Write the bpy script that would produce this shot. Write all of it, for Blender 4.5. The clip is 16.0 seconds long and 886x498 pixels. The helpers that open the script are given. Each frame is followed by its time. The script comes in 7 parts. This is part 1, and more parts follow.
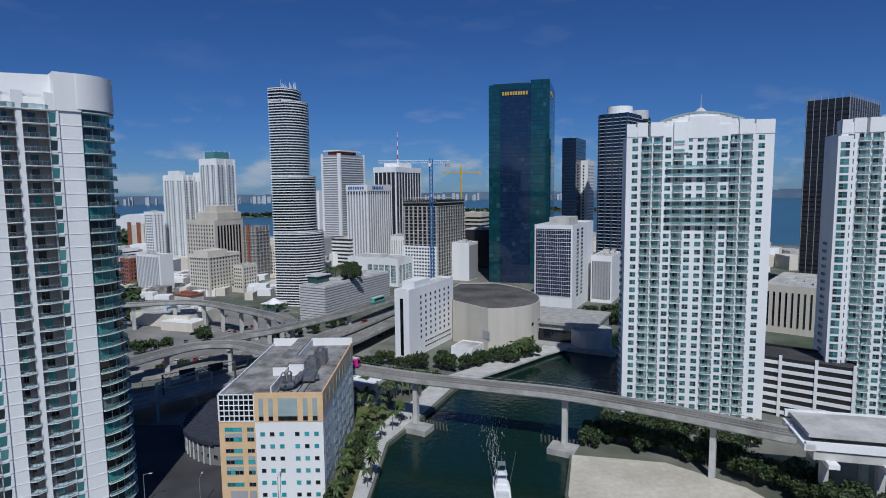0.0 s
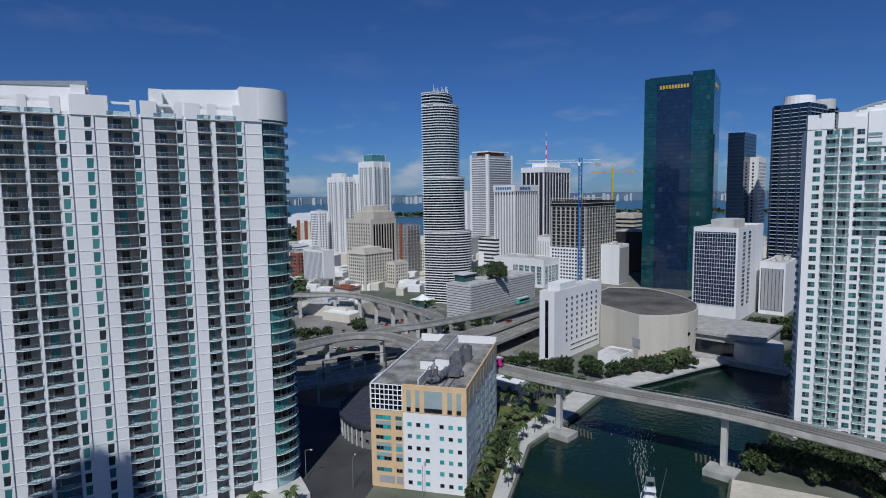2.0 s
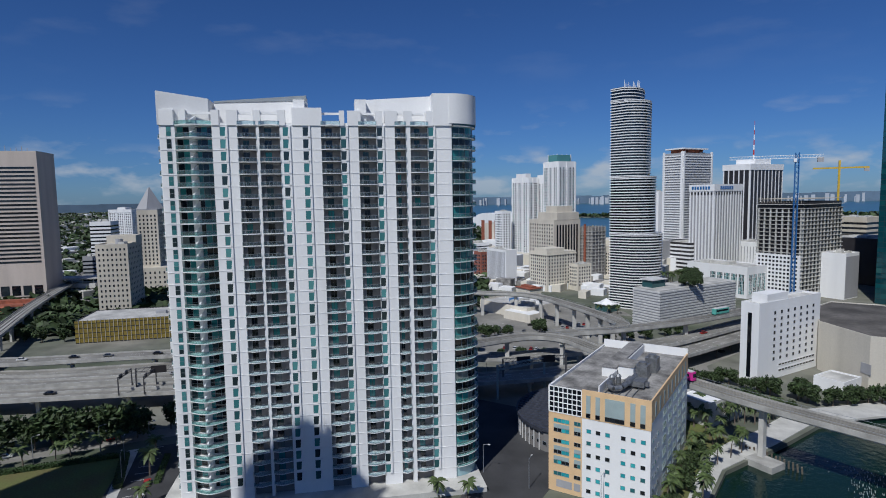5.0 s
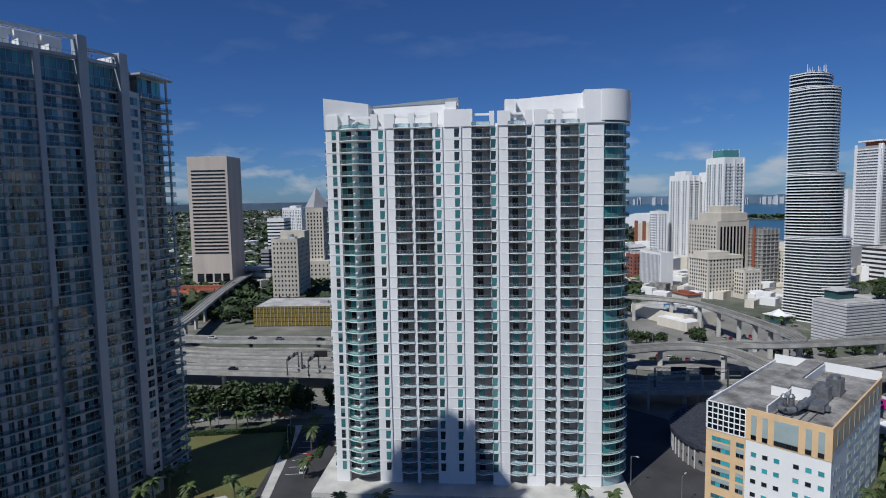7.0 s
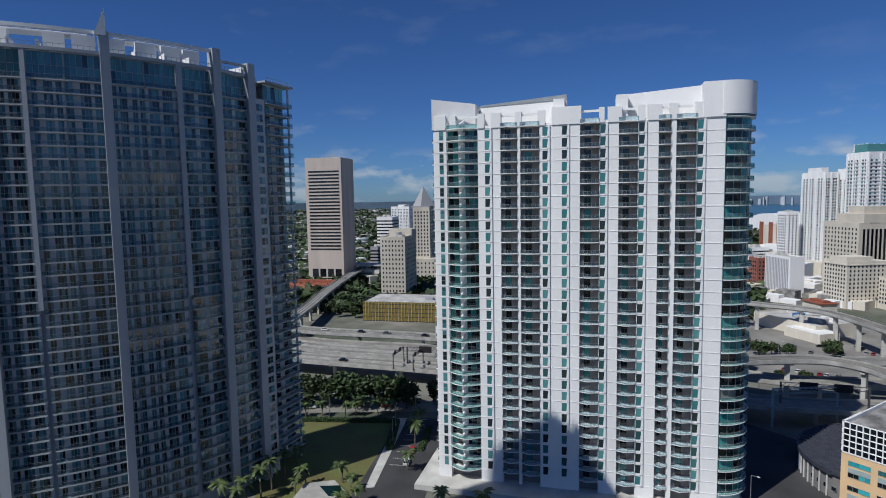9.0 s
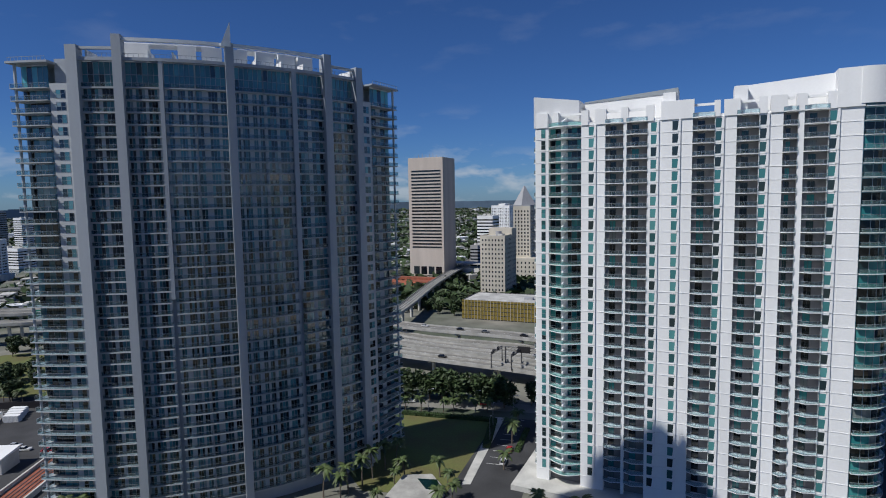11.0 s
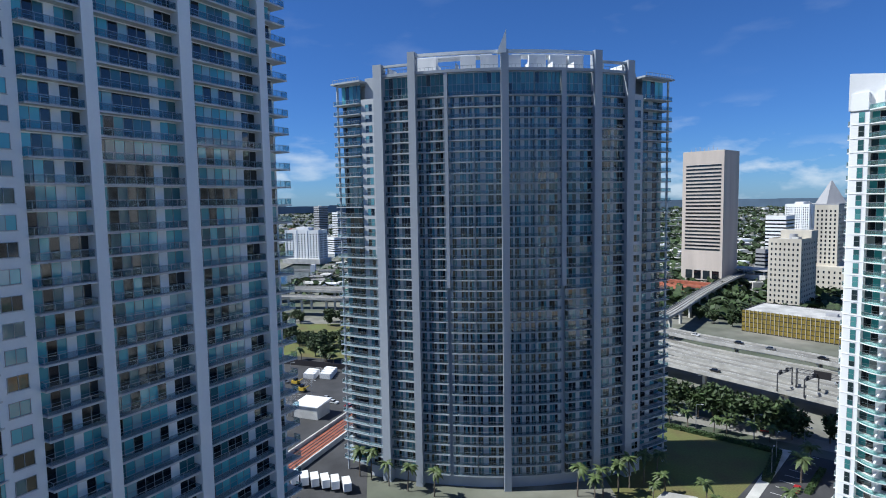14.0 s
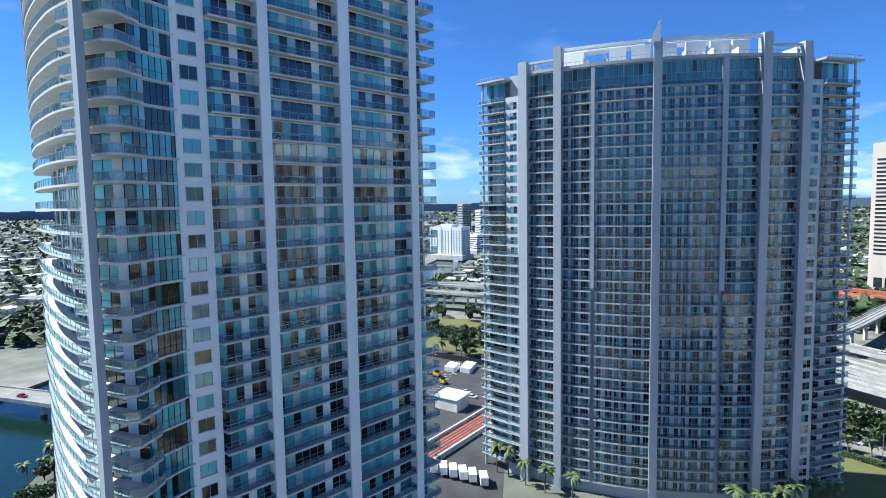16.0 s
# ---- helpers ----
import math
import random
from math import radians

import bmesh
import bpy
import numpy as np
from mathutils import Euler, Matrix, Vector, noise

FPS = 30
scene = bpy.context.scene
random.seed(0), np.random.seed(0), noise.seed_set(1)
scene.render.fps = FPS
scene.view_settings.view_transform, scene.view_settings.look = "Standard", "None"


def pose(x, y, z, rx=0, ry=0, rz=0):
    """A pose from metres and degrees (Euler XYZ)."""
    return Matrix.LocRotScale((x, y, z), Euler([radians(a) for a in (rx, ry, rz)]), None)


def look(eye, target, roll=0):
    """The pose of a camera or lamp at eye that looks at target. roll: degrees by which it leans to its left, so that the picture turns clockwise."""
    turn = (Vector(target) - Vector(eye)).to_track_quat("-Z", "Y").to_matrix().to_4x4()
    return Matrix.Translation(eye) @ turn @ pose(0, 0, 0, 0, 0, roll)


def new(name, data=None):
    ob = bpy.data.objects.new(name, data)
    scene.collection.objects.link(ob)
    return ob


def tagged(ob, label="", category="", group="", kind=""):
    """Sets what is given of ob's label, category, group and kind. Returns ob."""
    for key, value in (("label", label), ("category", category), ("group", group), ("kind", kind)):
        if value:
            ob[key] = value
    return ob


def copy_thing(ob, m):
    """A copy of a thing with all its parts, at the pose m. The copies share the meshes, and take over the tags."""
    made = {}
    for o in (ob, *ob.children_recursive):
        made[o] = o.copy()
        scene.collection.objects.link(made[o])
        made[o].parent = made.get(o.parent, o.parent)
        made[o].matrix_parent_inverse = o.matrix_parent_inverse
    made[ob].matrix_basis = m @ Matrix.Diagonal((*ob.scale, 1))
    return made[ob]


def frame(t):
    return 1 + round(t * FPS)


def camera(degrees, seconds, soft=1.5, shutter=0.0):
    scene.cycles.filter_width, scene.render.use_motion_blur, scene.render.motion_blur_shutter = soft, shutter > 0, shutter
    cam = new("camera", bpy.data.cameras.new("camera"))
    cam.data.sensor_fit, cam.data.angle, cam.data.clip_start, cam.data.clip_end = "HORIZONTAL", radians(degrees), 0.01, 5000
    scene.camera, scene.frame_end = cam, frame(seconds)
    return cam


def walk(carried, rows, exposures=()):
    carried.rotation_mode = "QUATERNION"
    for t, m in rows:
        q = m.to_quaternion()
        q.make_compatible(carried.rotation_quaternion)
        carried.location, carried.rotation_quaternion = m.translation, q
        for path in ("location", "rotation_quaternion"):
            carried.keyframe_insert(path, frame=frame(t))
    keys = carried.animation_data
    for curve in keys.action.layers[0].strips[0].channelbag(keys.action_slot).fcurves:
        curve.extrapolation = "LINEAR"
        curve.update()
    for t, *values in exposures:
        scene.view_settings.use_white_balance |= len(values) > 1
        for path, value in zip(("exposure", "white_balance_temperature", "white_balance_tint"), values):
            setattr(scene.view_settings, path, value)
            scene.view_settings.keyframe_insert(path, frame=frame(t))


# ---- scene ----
cam = camera(74.83, 16.0, soft=1.0)
PATH = [
    (0.0, pose(0, 0, 85, 84.118, 0.620, -0.039)),
    (0.5, pose(0, 0, 85, 84.150, 0.667, 2.625)),
    (1.0, pose(0, 0, 85, 84.208, 0.713, 6.406)),
    (1.5, pose(0, 0, 85, 84.263, 0.760, 10.655)),
    (2.0, pose(0, 0, 85, 84.335, 0.807, 14.389)),
    (2.5, pose(0, 0, 85, 84.368, 0.853, 17.130)),
    (3.0, pose(0, 0, 85, 84.431, 0.900, 19.583)),
    (5.5, pose(0, 0, 85, 84.702, 0.971, 35.469)),
    (6.0, pose(0, 0, 85, 84.747, 0.986, 38.580)),
    (6.5, pose(0, 0, 85, 84.794, 1.000, 42.835)),
    (7.0, pose(0, 0, 85, 84.833, 1.002, 46.874)),
    (7.5, pose(0, 0, 85, 84.864, 1.004, 50.294)),
    (8.0, pose(0, 0, 85, 84.901, 1.007, 53.176)),
    (10.5, pose(0, 0, 85, 84.962, 1.018, 63.713)),
    (11.0, pose(0, 0, 85, 85.001, 1.020, 67.128)),
    (11.5, pose(0, 0, 85, 85.056, 1.020, 70.832)),
    (12.0, pose(0, 0, 85, 85.096, 1.020, 75.081)),
    (12.5, pose(0, 0, 85, 85.131, 1.020, 79.423)),
    (13.0, pose(0, 0, 85, 85.177, 1.020, 83.797)),
    (13.5, pose(0, 0, 85, 85.209, 1.008, 88.466)),
    (14.0, pose(0, 0, 85, 85.225, 0.997, 92.879)),
    (14.5, pose(0, 0, 85, 85.231, 0.985, 96.699)),
    (15.0, pose(0, 0, 85, 85.265, 0.973, 100.358)),
    (15.5, pose(0, 0, 85, 85.226, 0.962, 103.801)),
    (16.0, pose(0, 0, 85, 85.244, 0.950, 106.869)),
]
EXPOSURES = [(0.0, -0.62, 5800, 9), (3.0, -0.58, 5900, 9), (8.0, -0.42, 6100, 9), (11.0, -0.32, 6200, 9), (12.5, -0.15, 6200, 9), (14.0, 0.35, 5950, 6), (16.0, 1.02, 5850, 2)]
walk(cam, PATH, EXPOSURES)

# ---- light: clear winter afternoon, sun behind the first view ----
SUN_AZ, SUN_EL = 175.5, 50.0
world = bpy.data.worlds.new("sky")
scene.world = world
world.use_nodes = True
wn, wl = world.node_tree.nodes, world.node_tree.links
wn.clear()
w_out = wn.new("ShaderNodeOutputWorld")
w_bg = wn.new("ShaderNodeBackground")
w_sky = wn.new("ShaderNodeTexSky")
w_sky.sky_type = "NISHITA"
w_sky.sun_disc = False
w_sky.sun_elevation, w_sky.sun_rotation = radians(SUN_EL), radians(SUN_AZ)
w_sky.altitude = 1500
w_sky.air_density, w_sky.dust_density, w_sky.ozone_density = 1.0, 0.6, 4.5
w_bg.inputs["Strength"].default_value = 0.066
# thin cirrus high up and small cumulus low over the horizon
w_tc = wn.new("ShaderNodeTexCoord")
w_map = wn.new("ShaderNodeMapping")
w_map.inputs["Scale"].default_value = (4.0, 4.0, 13.0)
w_n1 = wn.new("ShaderNodeTexNoise")
w_n1.inputs["Scale"].default_value, w_n1.inputs["Detail"].default_value = 1.7, 7.0
w_r1 = wn.new("ShaderNodeValToRGB")
w_r1.color_ramp.elements[0].position, w_r1.color_ramp.elements[1].position = 0.56, 0.78
w_sep = wn.new("ShaderNodeSeparateXYZ")
w_band = wn.new("ShaderNodeValToRGB")
cr = w_band.color_ramp
cr.elements[0].position, cr.elements[0].color = 0.0, (0.75, 0.75, 0.75, 1)
cr.elements[1].position, cr.elements[1].color = 0.16, (0.0, 0.0, 0.0, 1)
e = cr.elements.new(0.075)
e.color = (0.75, 0.75, 0.75, 1)
e = cr.elements.new(0.26)
e.color = (0.10, 0.10, 0.10, 1)
e = cr.elements.new(0.45)
e.color = (0.0, 0.0, 0.0, 1)
w_mul = wn.new("ShaderNodeMath")
w_mul.operation = "MULTIPLY"
w_mix = wn.new("ShaderNodeMix")
w_mix.data_type = "RGBA"
w_mix.inputs[7].default_value = (9.5, 9.9, 10.4, 1)
wl.new(w_tc.outputs["Generated"], w_map.inputs["Vector"])
wl.new(w_map.outputs["Vector"], w_n1.inputs["Vector"])
wl.new(w_n1.outputs["Fac"], w_r1.inputs["Fac"])
wl.new(w_tc.outputs["Generated"], w_sep.inputs["Vector"])
wl.new(w_sep.outputs["Z"], w_band.inputs["Fac"])
wl.new(w_r1.outputs["Color"], w_mul.inputs[0])
wl.new(w_band.outputs["Color"], w_mul.inputs[1])
# heaped cumulus in a low band
w_map2 = wn.new("ShaderNodeMapping")
w_map2.inputs["Scale"].default_value = (7.0, 7.0, 17.0)
w_map2.inputs["Location"].default_value = (3.1, 0.4, 0.2)
w_n2 = wn.new("ShaderNodeTexNoise")
w_n2.inputs["Scale"].default_value, w_n2.inputs["Detail"].default_value = 1.5, 8.0
w_r2 = wn.new("ShaderNodeValToRGB")
w_r2.color_ramp.elements[0].position, w_r2.color_ramp.elements[1].position = 0.52, 0.66
w_band2 = wn.new("ShaderNodeValToRGB")
c2 = w_band2.color_ramp
c2.elements[0].position, c2.elements[0].color = 0.0, (0.45, 0.45, 0.45, 1)
c2.elements[1].position, c2.elements[1].color = 0.085, (0.0, 0.0, 0.0, 1)
e = c2.elements.new(0.045)
e.color = (0.8, 0.8, 0.8, 1)
w_mul2, w_max = wn.new("ShaderNodeMath"), wn.new("ShaderNodeMath")
w_mul2.operation, w_max.operation = "MULTIPLY", "MAXIMUM"
wl.new(w_tc.outputs["Generated"], w_map2.inputs["Vector"])
wl.new(w_map2.outputs["Vector"], w_n2.inputs["Vector"])
wl.new(w_n2.outputs["Fac"], w_r2.inputs["Fac"])
wl.new(w_sep.outputs["Z"], w_band2.inputs["Fac"])
wl.new(w_r2.outputs["Color"], w_mul2.inputs[0])
wl.new(w_band2.outputs["Color"], w_mul2.inputs[1])
wl.new(w_mul.outputs["Value"], w_max.inputs[0])
wl.new(w_mul2.outputs["Value"], w_max.inputs[1])
wl.new(w_max.outputs["Value"], w_mix.inputs[0])
w_tint = wn.new("ShaderNodeMix")
w_tint.data_type, w_tint.blend_type = "RGBA", "MULTIPLY"
w_tint.inputs[0].default_value, w_tint.inputs[7].default_value = 1.0, (0.51, 0.78, 1.22, 1)
wl.new(w_sky.outputs["Color"], w_tint.inputs[6])
wl.new(w_tint.outputs[2], w_mix.inputs[6])
wl.new(w_mix.outputs[2], w_bg.inputs["Color"])
wl.new(w_bg.outputs["Background"], w_out.inputs["Surface"])

sun = new("sun", bpy.data.lights.new("sun", "SUN"))
sun.data.energy, sun.data.angle, sun.data.color = 5.0, radians(0.53), (1.0, 0.955, 0.89)
sa, se = radians(SUN_AZ), radians(SUN_EL)
sun.matrix_world = look((0, 0, 400), (-300 * math.sin(sa) * math.cos(se), -300 * math.cos(sa) * math.cos(se), 400 - 300 * math.sin(se)))


# ---- materials ----
def rgb(c):
    return (c[0], c[1], c[2], 1.0)


def surface(name, colour, rough=0.8, metal=0.0, scale=0.4, vary=0.12, fine=6.0, fine_vary=0.06, bump=0.0, tint=None, piece=0.0, streak=False):
    """A painted, cast or grown surface with large stains, fine grain and, with piece, a change from piece to piece."""
    m = bpy.data.materials.new(name)
    m.use_nodes = True
    nt = m.node_tree
    n, l = nt.nodes, nt.links
    bsdf = n["Principled BSDF"]
    bsdf.inputs["Roughness"].default_value, bsdf.inputs["Metallic"].default_value = rough, metal
    geo = n.new("ShaderNodeNewGeometry")
    mp = n.new("ShaderNodeMapping")
    mp.inputs["Scale"].default_value = (1, 1, 0.12) if streak else (1, 1, 1)
    l.new(geo.outputs["Position"], mp.inputs["Vector"])
    big, small = n.new("ShaderNodeTexNoise"), n.new("ShaderNodeTexNoise")
    big.inputs["Scale"].default_value, big.inputs["Detail"].default_value = scale, 4.0
    small.inputs["Scale"].default_value, small.inputs["Detail"].default_value = fine, 3.0
    l.new(mp.outputs["Vector"], big.inputs["Vector"])
    l.new(geo.outputs["Position"], small.inputs["Vector"])
    ramp = n.new("ShaderNodeValToRGB")
    ramp.color_ramp.elements[0].position, ramp.color_ramp.elements[1].position = 0.3, 0.7
    low = tint if tint else tuple(c * (1 - 2 * vary) for c in colour)
    ramp.color_ramp.elements[0].color, ramp.color_ramp.elements[1].color = rgb(low), rgb(tuple(min(c * (1 + vary * 0.6), 0.95) for c in colour))
    l.new(big.outputs["Fac"], ramp.inputs["Fac"])
    hsv = n.new("ShaderNodeHueSaturation")
    rng = n.new("ShaderNodeMapRange")
    rng.inputs["To Min"].default_value, rng.inputs["To Max"].default_value = 1 - 2 * fine_vary, 1 + 2 * fine_vary
    l.new(small.outputs["Fac"], rng.inputs["Value"])
    val = rng.outputs["Result"]
    if piece:
        info = n.new("ShaderNodeObjectInfo")
        add = n.new("ShaderNodeMath")
        add.operation = "ADD"
        l.new(info.outputs["Random"], add.inputs[0])
        l.new(geo.outputs["Random Per Island"], add.inputs[1])
        fr = n.new("ShaderNodeMath")
        fr.operation = "FRACT"
        l.new(add.outputs["Value"], fr.inputs[0])
        pr = n.new("ShaderNodeMapRange")
        pr.inputs["To Min"].default_value, pr.inputs["To Max"].default_value = 1 - piece, 1 + piece
        l.new(fr.outputs["Value"], pr.inputs["Value"])
        mu = n.new("ShaderNodeMath")
        mu.operation = "MULTIPLY"
        l.new(val, mu.inputs[0])
        l.new(pr.outputs["Result"], mu.inputs[1])
        val = mu.outputs["Value"]
    l.new(val, hsv.inputs["Value"])
    l.new(ramp.outputs["Color"], hsv.inputs["Color"])
    l.new(hsv.outputs["Color"], bsdf.inputs["Base Color"])
    if bump:
        bp = n.new("ShaderNodeBump")
        bp.inputs["Strength"].default_value, bp.inputs["Distance"].default_value = bump, 0.3
        l.new(small.outputs["Fac"], bp.inputs["Height"])
        l.new(bp.outputs["Normal"], bsdf.inputs["Normal"])
    return m


def glazing(name, colours, rough=0.06, spec=0.6, bump=0.0):
    """Window glass with rooms and blinds behind it: each pane takes one of the colours."""
    m = bpy.data.materials.new(name)
    m.use_nodes = True
    n, l = m.node_tree.nodes, m.node_tree.links
    bsdf = n["Principled BSDF"]
    bsdf.inputs["Roughness"].default_value = rough
    bsdf.inputs["Specular IOR Level"].default_value = spec
    info, geo = n.new("ShaderNodeObjectInfo"), n.new("ShaderNodeNewGeometry")
    add, fr = n.new("ShaderNodeMath"), n.new("ShaderNodeMath")
    add.operation, fr.operation = "MULTIPLY_ADD", "FRACT"
    add.inputs[1].default_value = 17.31
    l.new(info.outputs["Random"], add.inputs[0])
    l.new(geo.outputs["Random Per Island"], add.inputs[2])
    l.new(add.outputs["Value"], fr.inputs[0])
    ramp = n.new("ShaderNodeValToRGB")
    ramp.color_ramp.interpolation = "CONSTANT"
    els = ramp.color_ramp.elements
    while len(els) < len(colours):
        els.new(1.0)
    for i, (pos, c) in enumerate(colours):
        els[i].position, els[i].color = pos, rgb(c)
    l.new(fr.outputs["Value"], ramp.inputs["Fac"])
    l.new(ramp.outputs["Color"], bsdf.inputs["Base Color"])
    if bump:
        ns = n.new("ShaderNodeTexNoise")
        ns.inputs["Scale"].default_value = 0.35
        bp = n.new("ShaderNodeBump")
        bp.inputs["Strength"].default_value, bp.inputs["Distance"].default_value = bump, 0.1
        l.new(geo.outputs["Position"], ns.inputs["Vector"])
        l.new(ns.outputs["Fac"], bp.inputs["Height"])
        l.new(bp.outputs["Normal"], bsdf.inputs["Normal"])
    return m


def clear_glass(name, colour, share):
    m = bpy.data.materials.new(name)
    m.use_nodes = True
    n, l = m.node_tree.nodes, m.node_tree.links
    n.remove(n["Principled BSDF"])
    tr, gl, df, mx, mx2 = n.new("ShaderNodeBsdfTransparent"), n.new("ShaderNodeBsdfGlossy"), n.new("ShaderNodeBsdfDiffuse"), n.new("ShaderNodeMixShader"), n.new("ShaderNodeMixShader")
    tr.inputs["Color"].default_value = rgb(colour)
    df.inputs["Color"].default_value = rgb(tuple(c * 0.5 for c in colour))
    gl.inputs["Roughness"].default_value = 0.05
    mx.inputs[0].default_value, mx2.inputs[0].default_value = 0.35, share
    l.new(df.outputs[0], mx.inputs[1])
    l.new(gl.outputs[0], mx.inputs[2])
    l.new(tr.outputs[0], mx2.inputs[1])
    l.new(mx.outputs[0], mx2.inputs[2])
    l.new(mx2.outputs[0], n["Material Output"].inputs["Surface"])
    return m


TEAL, TEAL2 = (0.035, 0.20, 0.20), (0.06, 0.27, 0.26)
M_WHITE = surface("white_stucco", (0.82, 0.82, 0.81), 0.75, scale=0.15, vary=0.04, fine=2.0, fine_vary=0.02, streak=True)
# Three curved-tower colours, darkened and blued to carry its shaded front.
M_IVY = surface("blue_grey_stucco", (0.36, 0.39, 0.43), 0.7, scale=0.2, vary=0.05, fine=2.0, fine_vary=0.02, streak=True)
M_IVYW = surface("shade_toned_white_stucco", (0.47, 0.49, 0.51), 0.75, scale=0.2, vary=0.05, streak=True)
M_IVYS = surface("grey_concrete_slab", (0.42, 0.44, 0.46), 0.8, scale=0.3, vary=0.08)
# Bluer copy of the white stucco, with shade mixed into the colour.
M_SHADEWHITE = surface("shade_tinted_white_stucco", (0.76, 0.78, 0.80), 0.7, scale=0.2, vary=0.05, fine=2.0, fine_vary=0.02, streak=True)
M_SLAB = surface("pale_concrete_slab", (0.58, 0.58, 0.57), 0.8, scale=0.3, vary=0.08)
M_RAIL = surface("grey_metal_rail", (0.32, 0.34, 0.36), 0.45, 0.4, vary=0.05)
M_DARKRAIL = surface("dark_metal_rail", (0.09, 0.09, 0.10), 0.45, 0.3, vary=0.05)
M_FRAME = surface("grey_window_frame", (0.30, 0.33, 0.35), 0.5, 0.2, vary=0.05)
M_DARKFRAME = surface("dark_window_frame", (0.05, 0.055, 0.06), 0.5, 0.2, vary=0.05)
# Dark grey that paints shade onto recessed and shadowed walls.
M_RECESS = surface("shade_grey_wall", (0.21, 0.20, 0.195), 0.8, scale=0.3, vary=0.06)
M_GLASS = glazing("apartment_glass", [(0, (0.008, 0.010, 0.012)), (0.42, (0.02, 0.05, 0.055)), (0.6, TEAL), (0.8, TEAL2), (0.93, (0.18, 0.2, 0.19))])
M_GLASSW = glazing("teal_window_glass", [(0, (0.022, 0.035, 0.038)), (0.30, (0.03, 0.09, 0.095)), (0.5, (0.05, 0.18, 0.185)), (0.8, (0.09, 0.26, 0.26))])
M_GLASSI = glazing("shaded_glass", [(0, (0.005, 0.007, 0.010)), (0.32, (0.04, 0.13, 0.155)), (0.52, (0.09, 0.32, 0.37)), (0.74, (0.13, 0.44, 0.49)), (0.95, (0.3, 0.46, 0.49))], 0.05, 1.0)
# Darker copy of the glass above; shade is in the pane colours.
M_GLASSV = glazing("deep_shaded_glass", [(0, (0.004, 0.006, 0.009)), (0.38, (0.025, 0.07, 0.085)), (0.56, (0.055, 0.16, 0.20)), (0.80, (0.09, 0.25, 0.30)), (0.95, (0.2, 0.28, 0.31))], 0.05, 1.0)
M_GLASSP = glazing("pale_green_glass", [(0, (0.02, 0.03, 0.032)), (0.30, (0.14, 0.30, 0.29)), (0.55, (0.28, 0.47, 0.45)), (0.85, (0.45, 0.58, 0.56))])
M_GLASSH = glazing("penthouse_glass", [(0, (0.045, 0.15, 0.18)), (0.4, (0.06, 0.20, 0.24)), (0.75, (0.08, 0.25, 0.28)), (0.93, (0.012, 0.03, 0.04))], 0.05, 1.0)
M_GLASSD = glazing("dark_glass", [(0, (0.006, 0.008, 0.012)), (0.6, (0.012, 0.016, 0.022)), (0.85, (0.02, 0.028, 0.035))])
M_CURTAIN_G = glazing("green_curtain_glass", [(0, (0.005, 0.045, 0.058)), (0.45, (0.006, 0.055, 0.068)), (0.86, (0.009, 0.07, 0.08)), (0.985, (0.03, 0.1, 0.1))], 0.04, 0.9, 0.02)
M_CURTAIN_B = glazing("blue_curtain_glass", [(0, (0.007, 0.020, 0.056)), (0.5, (0.009, 0.025, 0.066)), (0.9, (0.012, 0.033, 0.08)), (0.985, (0.03, 0.055, 0.10))], 0.04, 0.9, 0.02)
M_TURQ = glazing("turquoise_glass", [(0, (0.01, 0.012, 0.015)), (0.3, (0.03, 0.30, 0.34)), (0.6, (0.05, 0.40, 0.43)), (0.85, (0.03, 0.14, 0.15))])
M_RAILGLASS = clear_glass("rail_glass", (0.72, 0.85, 0.86), 0.30)
M_RAILTEAL = clear_glass("teal_rail_glass", (0.62, 0.82, 0.81), 0.2)
M_RAILPALE = clear_glass("pale_green_rail_glass", (0.74, 0.96, 0.93), 0.40)
M_RAILCLEAR = clear_glass("clear_rail_glass", (0.74, 0.84, 0.87), 0.08)
M_GOV = surface("brown_beige_stone", (0.56, 0.485, 0.42), 0.85, scale=0.1, vary=0.08, fine=1.0, fine_vary=0.05, streak=True)
M_GRIDST = surface("weathered_beige_concrete", (0.56, 0.51, 0.42), 0.85, scale=0.12, vary=0.09, fine=1.0, fine_vary=0.05, streak=True)
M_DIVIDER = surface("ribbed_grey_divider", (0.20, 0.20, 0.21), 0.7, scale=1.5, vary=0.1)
M_CONC = surface("weathered_concrete", (0.42, 0.41, 0.38), 0.9, scale=0.25, vary=0.16, fine=3.0, bump=0.1)
M_CONCL = surface("light_concrete", (0.55, 0.54, 0.50), 0.9, scale=0.2, vary=0.12, fine=3.0)
M_BEIGE = surface("beige_stone", (0.60, 0.55, 0.46), 0.85, scale=0.12, vary=0.07, fine=1.2, streak=True)
M_TAN = surface("tan_stone", (0.50, 0.45, 0.36), 0.85, scale=0.12, vary=0.07, fine=1.2, streak=True)
M_CREAM = surface("cream_stone", (0.68, 0.63, 0.53), 0.85, scale=0.15, vary=0.07, fine=1.2, streak=True)
M_GREYST = surface("grey_stone", (0.36, 0.36, 0.37), 0.85, scale=0.15, vary=0.07, fine=1.2, streak=True)
# Real bronze cladding; inside open decks it is painted shade.
M_DARKST = surface("dark_bronze_and_deck_shade", (0.045, 0.042, 0.045), 0.35, 0.3, scale=0.1, vary=0.1)
M_NAVY = surface("navy_painted_panel", (0.035, 0.06, 0.12), 0.4, 0.1, scale=0.1, vary=0.1)
M_ORANGE = surface("orange_stucco", (0.72, 0.50, 0.28), 0.8, scale=0.3, vary=0.05)
M_PANEL = surface("grey_green_panel", (0.34, 0.42, 0.42), 0.6, vary=0.06)
